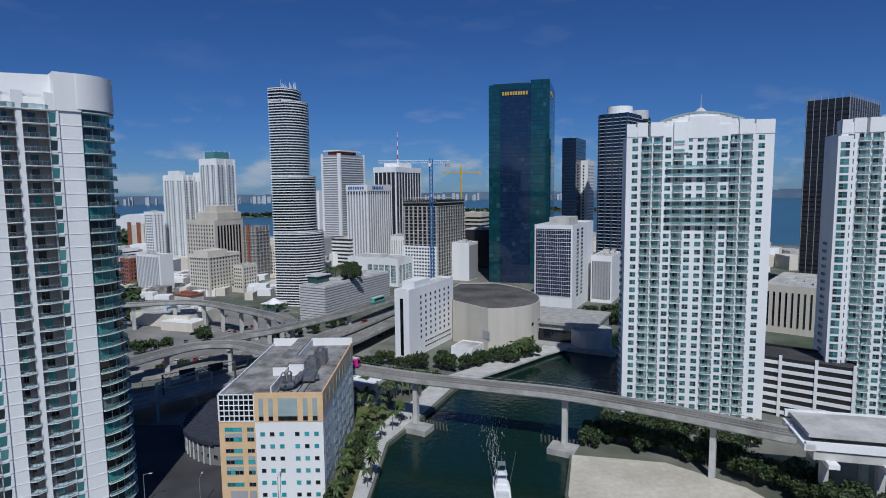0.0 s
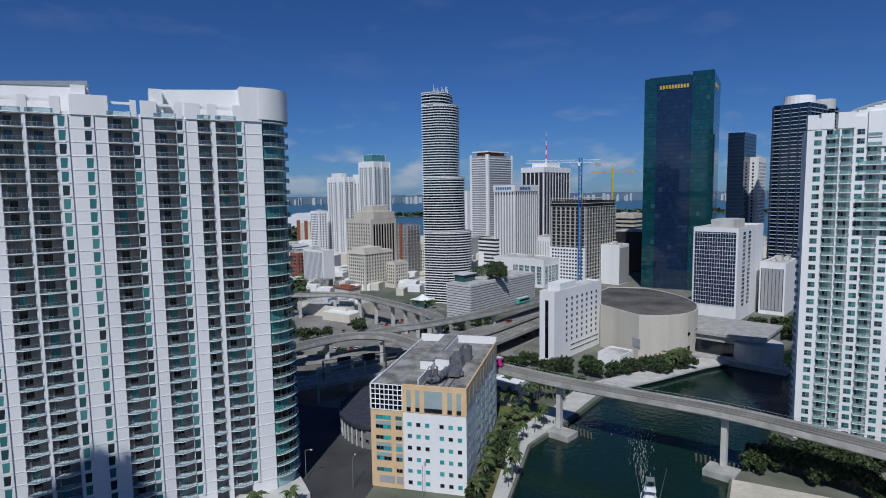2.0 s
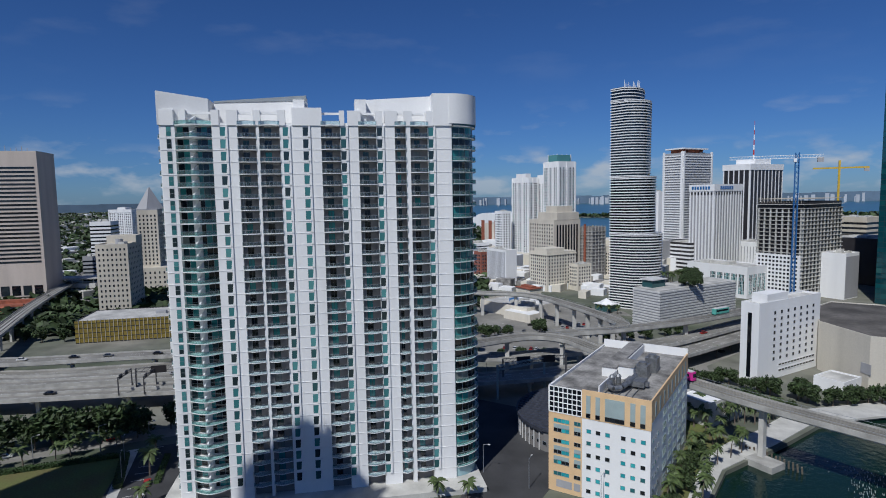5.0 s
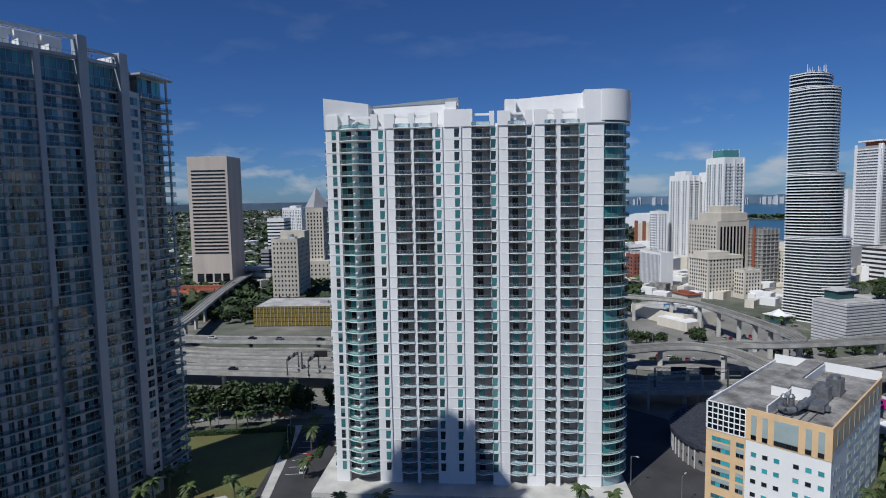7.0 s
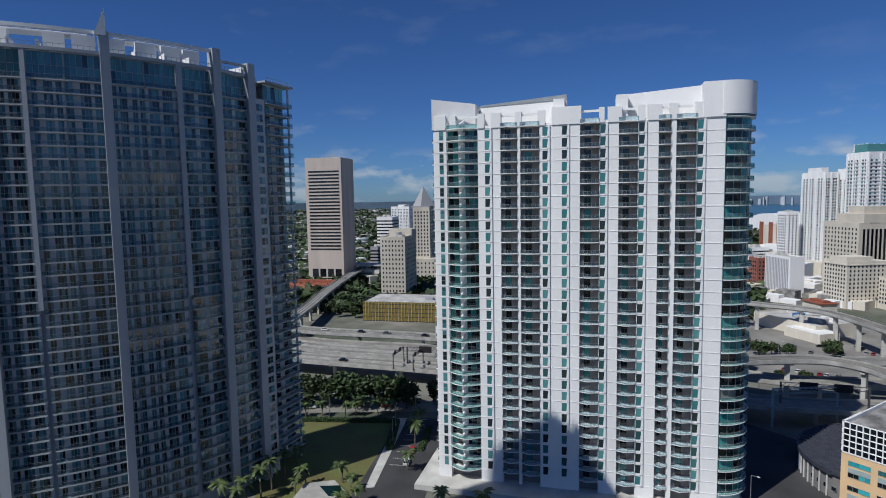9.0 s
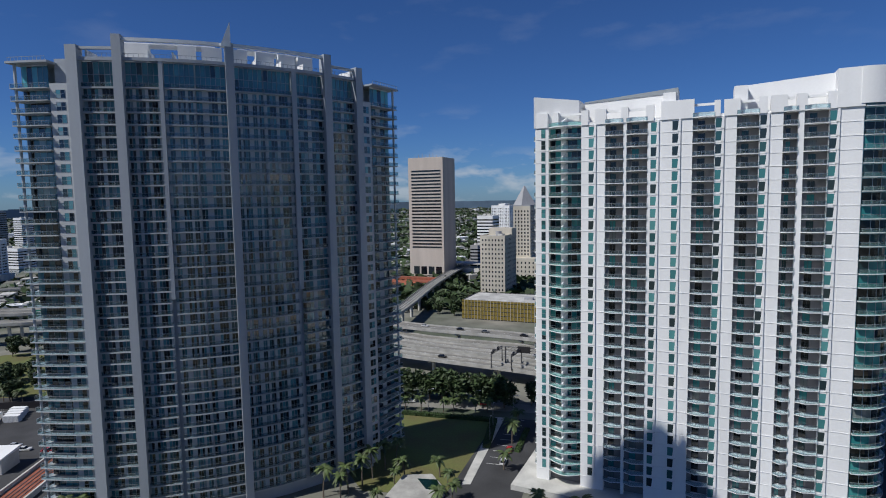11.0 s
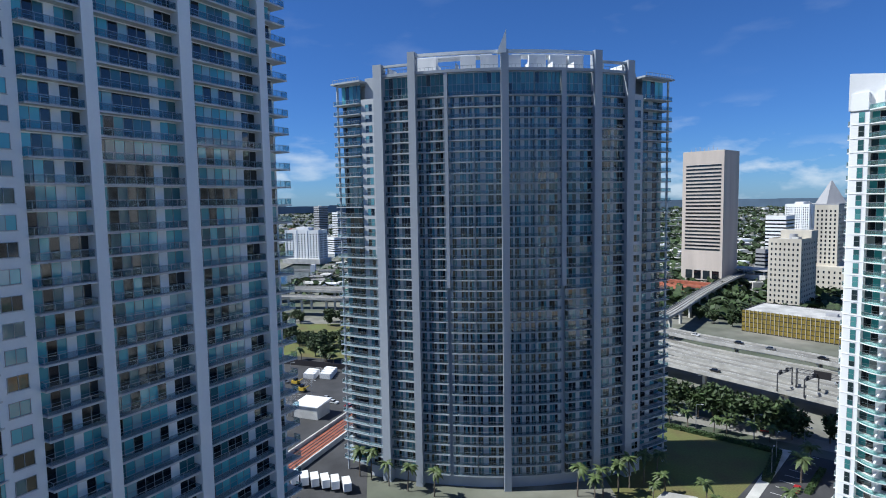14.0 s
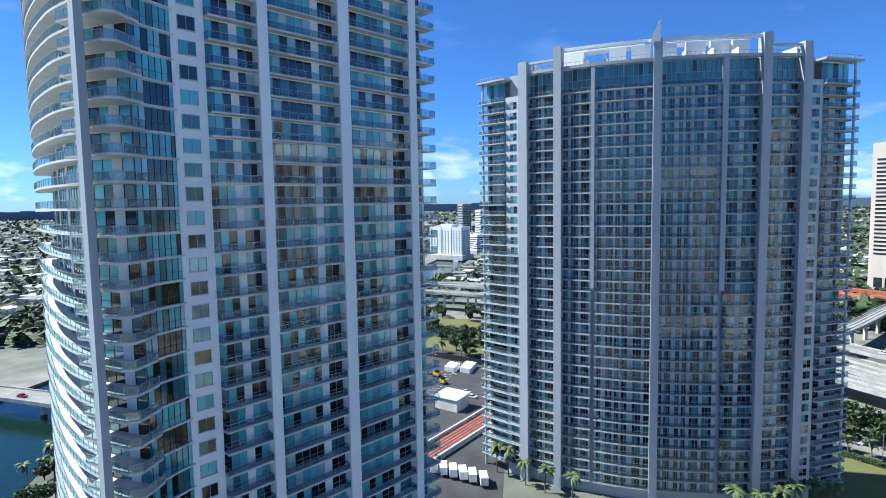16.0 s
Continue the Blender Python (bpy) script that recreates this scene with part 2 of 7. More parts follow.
M_ROOF = surface("weathered_roof_membrane", (0.30, 0.29, 0.275), 0.95, scale=0.22, vary=0.33, fine=1.6, fine_vary=0.25, bump=0.2)
M_ROOFL = surface("pale_roof_membrane", (0.52, 0.51, 0.48), 0.9, scale=0.12, vary=0.2, fine=1.0, fine_vary=0.1)
M_ARENA = surface("sandy_arena_concrete", (0.60, 0.56, 0.48), 0.9, scale=0.1, vary=0.08, fine=1.5, streak=True)
M_ROOFD = surface("stained_arena_roof", (0.13, 0.12, 0.11), 0.95, scale=0.06, vary=0.3, fine=0.6, fine_vary=0.2)
# Navy that carries the shadow lying over the round hall.
M_ROOFN = surface("shadow_navy_metal_roof", (0.06, 0.065, 0.085), 0.6, 0.2, scale=0.5, vary=0.15)
M_METAL = surface("galvanised_duct", (0.33, 0.34, 0.35), 0.45, 0.7, scale=1.0, vary=0.2)
M_ASPH = surface("asphalt", (0.055, 0.055, 0.057), 0.92, scale=0.08, vary=0.22, fine=2.5, fine_vary=0.12)
M_ROADL = surface("pale_worn_road", (0.25, 0.24, 0.215), 0.92, scale=0.06, vary=0.18, fine=1.2, fine_vary=0.12)
M_LINE = surface("white_road_paint", (0.7, 0.7, 0.68), 0.8, vary=0.1)
M_GRASS = surface("mown_grass", (0.11, 0.14, 0.035), 0.95, scale=0.07, vary=0.2, fine=1.6, fine_vary=0.16, bump=0.3, tint=(0.12, 0.10, 0.04))
M_LEAF = surface("broad_leaf", (0.045, 0.075, 0.022), 0.7, scale=0.5, vary=0.25, fine=5, fine_vary=0.1, piece=0.45)
M_LEAFB = surface("palm_leaf", (0.075, 0.11, 0.030), 0.6, scale=0.5, vary=0.25, fine=5, fine_vary=0.1, piece=0.35)
M_HEDGE = surface("hedge_leaf", (0.04, 0.075, 0.02), 0.8, scale=0.8, vary=0.25, fine=5, fine_vary=0.1, piece=0.4)
M_BARK = surface("grey_bark", (0.16, 0.13, 0.10), 0.95, scale=1.0, vary=0.2)
M_SAND = surface("sandy_lot", (0.58, 0.53, 0.43), 0.95, scale=0.07, vary=0.13, fine=0.6, fine_vary=0.12, bump=0.2)
M_LAND = surface("city_ground", (0.20, 0.19, 0.165), 0.95, scale=0.012, vary=0.25, fine=0.09, fine_vary=0.3, tint=(0.055, 0.075, 0.04))
M_RUST = surface("rust_red_roof", (0.32, 0.10, 0.055), 0.85, scale=0.4, vary=0.2)
M_BRICK = surface("red_brick", (0.30, 0.105, 0.07), 0.9, scale=0.5, vary=0.15)
M_GOLD = surface("gold_mesh_screen", (0.36, 0.27, 0.06), 0.5, 0.5, scale=0.6, vary=0.2)
M_BLUEST = surface("blue_painted_steel", (0.03, 0.16, 0.42), 0.5, 0.2, vary=0.1)
M_YELLOW = surface("yellow_painted_steel", (0.62, 0.42, 0.05), 0.5, 0.1, vary=0.1)
M_REDP = surface("red_paint", (0.5, 0.04, 0.03), 0.45, vary=0.08)
M_GREENSIGN = surface("green_sign_sheet", (0.02, 0.24, 0.16), 0.5, vary=0.06)
M_PINK = surface("magenta_train_paint", (0.55, 0.03, 0.25), 0.4, vary=0.08)
M_TRAIN = surface("teal_train_paint", (0.12, 0.42, 0.35), 0.4, vary=0.08)
M_TYRE = surface("black_rubber", (0.02, 0.02, 0.02), 0.9, vary=0.05)
M_CARS = [surface(nm + "_car_paint", c, 0.3, 0.2, vary=0.03) for nm, c in
          (("white", (0.75, 0.75, 0.74)), ("silver", (0.42, 0.43, 0.44)), ("black", (0.02, 0.02, 0.022)), ("red", (0.4, 0.03, 0.025)), ("grey", (0.13, 0.135, 0.14)))]

m = bpy.data.materials.new("river_water")
m.use_nodes = True
n, l = m.node_tree.nodes, m.node_tree.links
bsdf = n["Principled BSDF"]
bsdf.inputs["Base Color"].default_value, bsdf.inputs["Roughness"].default_value = (0.005, 0.020, 0.013, 1), 0.14
bsdf.inputs["Specular IOR Level"].default_value = 0.3
geo = n.new("ShaderNodeNewGeometry")
n1 = n.new("ShaderNodeTexNoise")
n1.inputs["Scale"].default_value, n1.inputs["Detail"].default_value = 0.45, 5.0
bp = n.new("ShaderNodeBump")
bp.inputs["Strength"].default_value, bp.inputs["Distance"].default_value = 0.25, 0.5
l.new(geo.outputs["Position"], n1.inputs["Vector"])
l.new(n1.outputs["Fac"], bp.inputs["Height"])
l.new(bp.outputs["Normal"], bsdf.inputs["Normal"])
M_WATER = m
M_BAY = surface("bay_water", (0.035, 0.085, 0.13), 0.3, scale=0.004, vary=0.15, fine=0.02, fine_vary=0.08, tint=(0.045, 0.13, 0.16))
# Distance haze is put into these two base colours.
M_FARW = surface("haze_painted_far_blocks", (0.46, 0.49, 0.53), 1.0, scale=0.01, vary=0.1)
M_HAZE = surface("haze_painted_far_shore", (0.13, 0.19, 0.26), 1.0, scale=0.004, vary=0.12, fine=0.02, fine_vary=0.1)


# ---- mesh building ----
class Shape:
    """Collects boxes, prisms and strips into one mesh with several materials."""

    def __init__(self):
        self.v, self.f, self.m = [], [], []

    def face(self, pts, k=0):
        b = len(self.v)
        self.v += [tuple(p) for p in pts]
        self.f.append(tuple(range(b, b + len(pts))))
        self.m.append(k)

    def box(self, x0, x1, y0, y1, z0, z1, k=0):
        b = len(self.v)
        self.v += [(x0, y0, z0), (x1, y0, z0), (x1, y1, z0), (x0, y1, z0), (x0, y0, z1), (x1, y0, z1), (x1, y1, z1), (x0, y1, z1)]
        for q in ((3, 2, 1, 0), (4, 5, 6, 7), (0, 1, 5, 4), (1, 2, 6, 5), (2, 3, 7, 6), (3, 0, 4, 7)):
            self.f.append(tuple(b + i for i in q))
            self.m.append(k)
        return self

    def prism(self, poly, z0, z1, k=0, ktop=None):
        """An upright prism over a plan outline, counter-clockwise; z1 may be a list with a height for each corner."""
        n, b = len(poly), len(self.v)
        tops = z1 if isinstance(z1, (list, tuple)) else [z1] * n
        self.v += [(x, y, z0) for x, y in poly] + [(x, y, z) for (x, y), z in zip(poly, tops)]
        for i in range(n):
            j = (i + 1) % n
            self.f.append((b + i, b + j, b + n + j, b + n + i))
            self.m.append(k)
        self.f.append(tuple(b + n + i for i in range(n)))
        self.m.append(k if ktop is None else ktop)
        self.f.append(tuple(b + n - 1 - i for i in range(n)))
        self.m.append(k)
        return self

    def tube(self, a, b, r0, r1, k=0, n=8):
        a, b = Vector(a), Vector(b)
        q = (b - a).to_track_quat("Z", "Y")
        s = len(self.v)
        for c, r in ((a, r0), (b, r1)):
            for i in range(n):
                t = 2 * math.pi * i / n
                self.v.append(tuple(c + q @ Vector((r * math.cos(t), r * math.sin(t), 0))))
        for i in range(n):
            j = (i + 1) % n
            self.f.append((s + i, s + j, s + n + j, s + n + i))
            self.m.append(k)
        self.f.append(tuple(s + n + i for i in range(n)))
        self.m.append(k)
        return self

    def arc_wall(self, r0, r1, a0, a1, z0, z1, k=0, n=8):
        """A piece of a ring between two radii and two angles in degrees, round the origin."""
        b = len(self.v)
        for i in range(n + 1):
            t = radians(a0 + (a1 - a0) * i / n)
            c, d = math.cos(t), math.sin(t)
            self.v += [(r0 * c, r0 * d, z0), (r1 * c, r1 * d, z0), (r1 * c, r1 * d, z1), (r0 * c, r0 * d, z1)]
        for i in range(n):
            p, q = b + 4 * i, b + 4 * i + 4
            for e0, e1 in ((0, 1), (1, 2), (2, 3), (3, 0)):
                self.f.append((p + e0, p + e1, q + e1, q + e0)[::-1])
                self.m.append(k)
        e = b + 4 * n
        self.f += [(b, b + 1, b + 2, b + 3), (e + 3, e + 2, e + 1, e)]
        self.m += [k, k]
        return self

    def mesh(self, name, *mats):
        me = bpy.data.meshes.new(name)
        me.from_pydata(self.v, [], self.f)
        for mt in mats:
            me.materials.append(mt)
        if len(mats) > 1:
            me.polygons.foreach_set("material_index", self.m)
        me.update()
        return me


def thing(name, label, category, x=0.0, y=0.0, z=0.0, rz=0.0, group="", kind=""):
    ob = new(name)
    ob.matrix_world = pose(x, y, z, 0, 0, rz)
    return tagged(ob, label, category, group, kind)


def part(name, shape, mats, parent, label="", m=None):
    """One mesh under a thing or under a part. shape: a Shape, or a mesh to be shared."""
    me = shape if isinstance(shape, bpy.types.Mesh) else shape.mesh(name, *(mats if isinstance(mats, (list, tuple)) else (mats,)))
    ob = new(name, me)
    ob.parent = parent
    if m is not None:
        ob.matrix_basis = m
    return tagged(ob, label)


def repeat(name, me, parent, places, cap=300, z_near=None):
    """The mesh at every place: up to cap parts that share it, the rest joined into one part."""
    if z_near is not None:
        places = sorted(places, key=lambda p: abs(p.translation.z - z_near))
    obs = [part(name, me, None, parent, "", p) for p in places[:cap]]
    rest = places[cap:]
    if rest:
        co = np.empty(len(me.vertices) * 3)
        me.vertices.foreach_get("co", co)
        co = np.c_[co.reshape(-1, 3), np.ones(len(me.vertices))]
        faces = [tuple(p.vertices) for p in me.polygons]
        mi = [p.material_index for p in me.polygons]
        n = len(co)
        vs = np.concatenate([(co @ np.array(p).T)[:, :3] for p in rest])
        fs = [tuple(i + k * n for i in f) for k in range(len(rest)) for f in faces]
        j = bpy.data.meshes.new(name + "_rest")
        j.from_pydata(vs.tolist(), [], fs)
        for mt in me.materials:
            j.materials.append(mt)
        j.polygons.foreach_set("material_index", mi * len(rest))
        j.update()
        o = new(name + "_rest", j)
        o.parent = parent
        tagged(o, kind="stuff")
    return obs


def at(x, y, z, rz=0.0):
    return pose(x, y, z, 0, 0, rz)


# wall pieces: local x runs along the wall, -y points out of it, z up
def window_mesh(w, h, cols=1, rows=1, glass=None, frame_mat=None, deep=0.10, bar=0.08):
    s = Shape()
    for i in range(cols):
        for j in range(rows):
            s.box(bar + (w - bar) * i / cols, (w - bar) * (i + 1) / cols, -0.02, 0.05, bar + (h - bar) * j / rows, (h - bar) * (j + 1) / rows, 1)
    for i in range(cols + 1):
        x = (w - bar) * i / cols
        s.box(x, x + bar, -deep, 0.03, 0, h)
    for j in range(rows + 1):
        z = (h - bar) * j / rows
        s.box(0, w, -deep + 0.02, 0.03, z, z + bar)
    return s.mesh("window", frame_mat or M_FRAME, glass or M_GLASSW)


def balcony_mesh(w, out, depth, slab=0.2, glass=None, rail=None, wing=0.0, posts=1.3, slab_mat=None):
    """Slab from depth inside to out in front of the wall, with a railing on its open sides."""
    s = Shape()
    s.box(0, w, -out, depth, -slab, 0)
    s.box(-0.02, w + 0.02, -out - 0.03, -out, -slab - 0.03, -slab + 0.08)
    top = 1.08
    s.box(0.03, w - 0.03, -out + 0.04, -out + 0.10, top - 0.06, top, 1)
    s.box(0.03, w - 0.03, -out + 0.05, -out + 0.09, 0.06, 0.11, 1)
    k = max(2, int(w / posts))
    for i in range(k + 1):
        x = 0.04 + (w - 0.12) * i / k
        s.box(x, x + 0.05, -out + 0.04, -out + 0.10, 0, top, 1)
    s.box(0.06, w - 0.06, -out + 0.065, -out + 0.075, 0.12, top - 0.06, 2)
    if out > 0.3:
        for x in (0.03, w - 0.09):
            s.box(x, x + 0.06, -out + 0.1, 0, top - 0.06, top, 1)
            s.box(x + 0.02, x + 0.03, -out + 0.1, 0, 0.12, top - 0.06, 2)
    if wing:
        for y0, y1 in ((-out + 0.12, depth),):
            b = len(s.v)
            s.v += [(0, y0, 0), (wing, y0, 0), (0.12, y0, 2.6), (0, y0, 2.6), (0, y1, 0), (0.14, y1, 0), (0.12, y1, 2.6), (0, y1, 2.6)]
            for q in ((0, 1, 2, 3), (5, 4, 7, 6), (1, 5, 6, 2), (3, 2, 6, 7)):
                s.f.append(tuple(b + i for i in q))
                s.m.append(3)
    return s.mesh("balcony", slab_mat or M_WHITE, rail or M_RAIL, glass or M_RAILGLASS, M_WHITE)


def window_wall(w, h, layout, glass, solid, frame_mat=None):
    """A storey-high wall piece: layout is a string of g (glass) and w (solid) cells."""
    s = Shape()
    cw = w / len(layout)
    for i, c in enumerate(layout):
        if c == "g":
            s.box(i * cw + 0.05, (i + 1) * cw - 0.03, 0.0, 0.08, 0.05, h - 0.38, 1)
            s.box(i * cw, i * cw + 0.06, -0.06, 0.08, 0, h - 0.35, 2)
        else:
            s.box(i * cw, (i + 1) * cw, -0.10, 0.08, 0, h - 0.35)
    s.box(0, w, -0.07, 0.08, h - 0.36, h - 0.02)
    s.box(0, w, -0.05, 0.06, 0.98, 1.04, 2)
    return s.mesh("window_wall", solid, glass, frame_mat or M_FRAME)


def wall_of(x0, y0, x1, y1):
    """Angle of a wall whose left end, seen from outside, is the first point."""
    return math.degrees(math.atan2(y1 - y0, x1 - x0)), math.hypot(x1 - x0, y1 - y0)


def parapet(wx, wy, z, h=1.1, t=0.3):
    s = Shape()
    s.box(-wx / 2, wx / 2, -wy / 2, -wy / 2 + t, z, z + h)
    s.box(-wx / 2, wx / 2, wy / 2 - t, wy / 2, z, z + h)
    s.box(-wx / 2, -wx / 2 + t, -wy / 2 + t, wy / 2 - t, z, z + h)
    s.box(wx / 2 - t, wx / 2, -wy / 2 + t, wy / 2 - t, z, z + h)
    return s


def face_frame(wx, wy, side):
    """Place of a box's wall: origin at the left foot seen from outside. side: 0 front (-y), 1 right (+x), 2 back, 3 left."""
    return (at(-wx / 2, -wy / 2, 0, 0), at(wx / 2, -wy / 2, 0, 90), at(wx / 2, wy / 2, 0, 180), at(-wx / 2, wy / 2, 0, 270))[side]


def grid(fr, length, cols, z0, dz, rows, w, margin=0.0, out=0.0):
    pitch = (length - 2 * margin) / cols
    return [fr @ at(margin + pitch * (i + 0.5) - w / 2, -out, z0 + dz * j) for j in range(rows) for i in range(cols)]


def block(name, label, x, y, rz, wx, wy, h, wall, roof=None, category="building", rooftop=True, lip=1.1):
    """A building of one upright block with a flat roof, a parapet and plant boxes on it."""
    b = thing(name, label, category, x, y, 0, rz)
    part("wall", Shape().box(-wx / 2, wx / 2, -wy / 2, wy / 2, -1, h), wall, b)
    part("roof", Shape().box(-wx / 2 + 0.3, wx / 2 - 0.3, -wy / 2 + 0.3, wy / 2 - 0.3, h, h + 0.15), roof or M_ROOFL, b)
    part("parapet", parapet(wx, wy, h, lip), wall, b)
    if rooftop:
        s = Shape()
        rnd = random.Random(int(abs(x * 7 + y)))
        for _ in range(4):
            a, c = rnd.uniform(-0.3, 0.3) * wx, rnd.uniform(-0.3, 0.3) * wy
            p, q, r = rnd.uniform(0.05, 0.12) * wx, rnd.uniform(0.05, 0.12) * wy, rnd.uniform(1.2, 3.2)
            s.box(a - p, a + p, c - q, c + q, h + 0.15, h + 0.15 + r)
        part("roof_plant", s, M_CONCL, b)
    return b


# ---- ground, river and bay ----
NORTH_BANK = [(700, 420), (330, 400), (180, 385), (110, 345), (62, 300), (53, 291), (31, 270), (12, 252), (5, 242), (-4, 220), (-19, 188), (-21, 154), (-22, 110), (-22, 60), (-10, 20), (6, -15),
              (12, -50), (-5, -90), (-40, -125), (-90, -152), (-135, -178), (-165, -195), (-260, -215), (-420, -205), (-640, -190), (-900, -215), (-4700, -300)]
SOUTH_BANK = [(-4700, -360), (-900, -262), (-640, -240), (-420, -262), (-250, -275), (-160, -262), (-80, -225), (-25, -175), (15, -130), (30, -60), (32, 20), (33, 90), (33, 153), (40, 178),
              (52, 196), (62, 212), (74, 240), (110, 290), (170, 335), (330, 345), (700, 350)]
ground = Shape()
R = 4850
north = NORTH_BANK + [(-R, -300), (-R, 1500), (-3400, R * 0.72), (-1600, 2600), (-1150, 1750), (-640, 1330), (-330, 1080), (60, 1000), (420, 900), (680, 640)]
south = SOUTH_BANK + [(900, 200), (1300, -300), (1600, -R), (-R, -R), (-R, -380)]
ground.prism(list(reversed(north)), -5, 0)
ground.prism(list(reversed(south)), -5, 0)
g_ob = tagged(new("ground", ground.mesh("ground", M_LAND)), "city ground of paving, lots and scrub", "ground", kind="structure")
water = Shape()
water.box(-4700, 720, -420, 470, -2.2, -1.4)
tagged(new("river", water.mesh("river", M_WATER)), "dark green river water with small ripples", "river", kind="structure")
bay = Shape()
bay.prism([(R * math.cos(t * math.pi / 24), R * math.sin(t * math.pi / 24)) for t in range(48)], -4, -2.6)
tagged(new("bay_water", bay.mesh("bay_water", M_BAY)), "blue-green bay water reaching the horizon", "water", kind="structure")
# the far shore and flat hinterland, a low rim at the horizon with haze painted in
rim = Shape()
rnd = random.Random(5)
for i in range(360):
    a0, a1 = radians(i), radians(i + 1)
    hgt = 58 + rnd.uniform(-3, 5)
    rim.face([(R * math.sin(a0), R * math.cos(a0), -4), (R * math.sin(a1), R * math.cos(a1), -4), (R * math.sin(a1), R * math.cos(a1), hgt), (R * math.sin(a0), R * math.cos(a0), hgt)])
tagged(new("backdrop", rim.mesh("backdrop", M_HAZE)), "far shore at the horizon, painted in haze blue", "backdrop", kind="structure")

# ---- white balconied tower with a rounded glass end ----
WA, WL = wall_of(-142.5, 89.0, -79.3, 146.2)
WF, WN, WZ = 3.2, 31, 5.0
white_tower = thing("white_tower", "white stucco condominium tower with stacked balconies and a rounded glass end", "tower", -142.5, 89.0, 0, WA)
top = WZ + WF * WN
# Balcony shade is put into this wall's grey.
part("wall", Shape().box(0.4, 76.5, 2.0, 24, 0, top), M_RECESS, white_tower, "recessed wall behind the balconies, painted shade grey")
part("roof", Shape().box(0.5, 76, 2.1, 23.9, top, top + 0.3), M_ROOFL, white_tower)
# solid white stretches between the balcony stacks
for a, b in ((0.0, 3.6), (12.7, 19.1), (23.8, 24.6), (29.9, 40.7), (45.8, 50.7), (55.6, 60.6), (63.7, 64.9), (69.9, 76.5)):
    part("pier", Shape().box(a, b, 0.0, 2.05, 0, top + 0.6), M_WHITE, white_tower)
part("side_wall", Shape().box(-0.3, 0.0, 0.3, 24, 0, top + 0.5), M_WHITE, white_tower)
win = window_mesh(1.5, 2.35, 1, 1, M_GLASSW, M_FRAME, 0.06, 0.06)
places = [at(s, -0.03, WZ + WF * j + 0.35) for j in range(WN) for s in (14.7, 30.7, 35.9, 45.9, 55.7, 69.9)]
repeat("window", win, white_tower, places, 90, 60)


def prow_balcony(w):
    """A slab with a blunt prow, its railing of posts and bars, and a few pieces of furniture seen through it."""
    b = Shape()
    ax, out = w * 0.42, 1.25
    front = [(0.0, -0.35), (ax, -out), (w, -0.35)]
    b.prism([(0, 2.0)] + front + [(w, 2.0)], -0.16, 0.0, 0)
    for (xa, ya), (xb, yb) in zip(front, front[1:]):
        for z0, z1, t, k in ((1.0, 1.07, 0.05, 1), (0.10, 0.15, 0.04, 1), (0.15, 1.0, 0.012, 2)):
            b.prism([(xa, ya + 0.04), (xb, yb + 0.04), (xb, yb + 0.04 + t), (xa, ya + 0.04 + t)], z0, z1, k)
        n_p = max(2, int(abs(xb - xa) / 0.8))
        for q in range(n_p + 1):
            px, py = xa + (xb - xa) * q / n_p, ya + (yb - ya) * q / n_p + 0.06
            b.box(px - 0.03, px + 0.03, py - 0.03, py + 0.03, 0, 1.04, 1)
    return b.mesh("balcony", M_WHITE, M_RAIL, M_RAILCLEAR)


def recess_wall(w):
    """Back of a balcony: a ribbed divider, a dark sliding door and a plain wall in painted shade grey."""
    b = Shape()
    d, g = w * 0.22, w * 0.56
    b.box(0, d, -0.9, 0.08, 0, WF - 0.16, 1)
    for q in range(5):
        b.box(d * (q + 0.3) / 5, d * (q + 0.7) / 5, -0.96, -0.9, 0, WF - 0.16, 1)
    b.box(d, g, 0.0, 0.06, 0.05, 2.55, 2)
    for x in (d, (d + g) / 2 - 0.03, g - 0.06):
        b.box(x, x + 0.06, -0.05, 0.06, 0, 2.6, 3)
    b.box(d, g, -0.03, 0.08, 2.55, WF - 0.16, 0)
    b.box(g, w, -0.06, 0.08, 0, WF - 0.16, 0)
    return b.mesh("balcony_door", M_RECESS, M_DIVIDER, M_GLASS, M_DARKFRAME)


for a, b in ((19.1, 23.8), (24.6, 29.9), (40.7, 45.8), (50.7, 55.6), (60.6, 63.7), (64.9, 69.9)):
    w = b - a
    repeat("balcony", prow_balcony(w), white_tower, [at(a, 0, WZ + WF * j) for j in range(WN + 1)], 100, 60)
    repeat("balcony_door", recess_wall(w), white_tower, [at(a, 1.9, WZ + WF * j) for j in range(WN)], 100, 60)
# slanted white fins beside the windows, and the narrow niche windows near the end
fin = Shape()
fin.face([(2.02, -0.34, 3.0), (2.45, -0.34, 3.0), (2.45, -0.34, 0), (1.72, -0.34, 0)][::-1])
fin.face([(2.02, -0.34, 3.0), (1.72, -0.34, 0), (1.72, 0.02, 0), (2.02, 0.02, 3.0)][::-1])
fin.face([(2.45, -0.34, 3.0), (2.45, 0.02, 3.0), (2.45, 0.02, 0), (2.45, -0.34, 0)][::-1])
fin.face([(2.02, -0.34, 3.0), (2.02, 0.02, 3.0), (2.45, 0.02, 3.0), (2.45, -0.34, 3.0)][::-1])
fin_me = fin.mesh("window_fin", M_WHITE)
repeat("window_fin", fin_me, white_tower, [at(s - 0.45, -0.02, WZ + WF * j + 0.02) for j in range(WN) for s in (14.7, 30.7, 35.9, 45.9, 55.7, 69.9)], 24, 60)
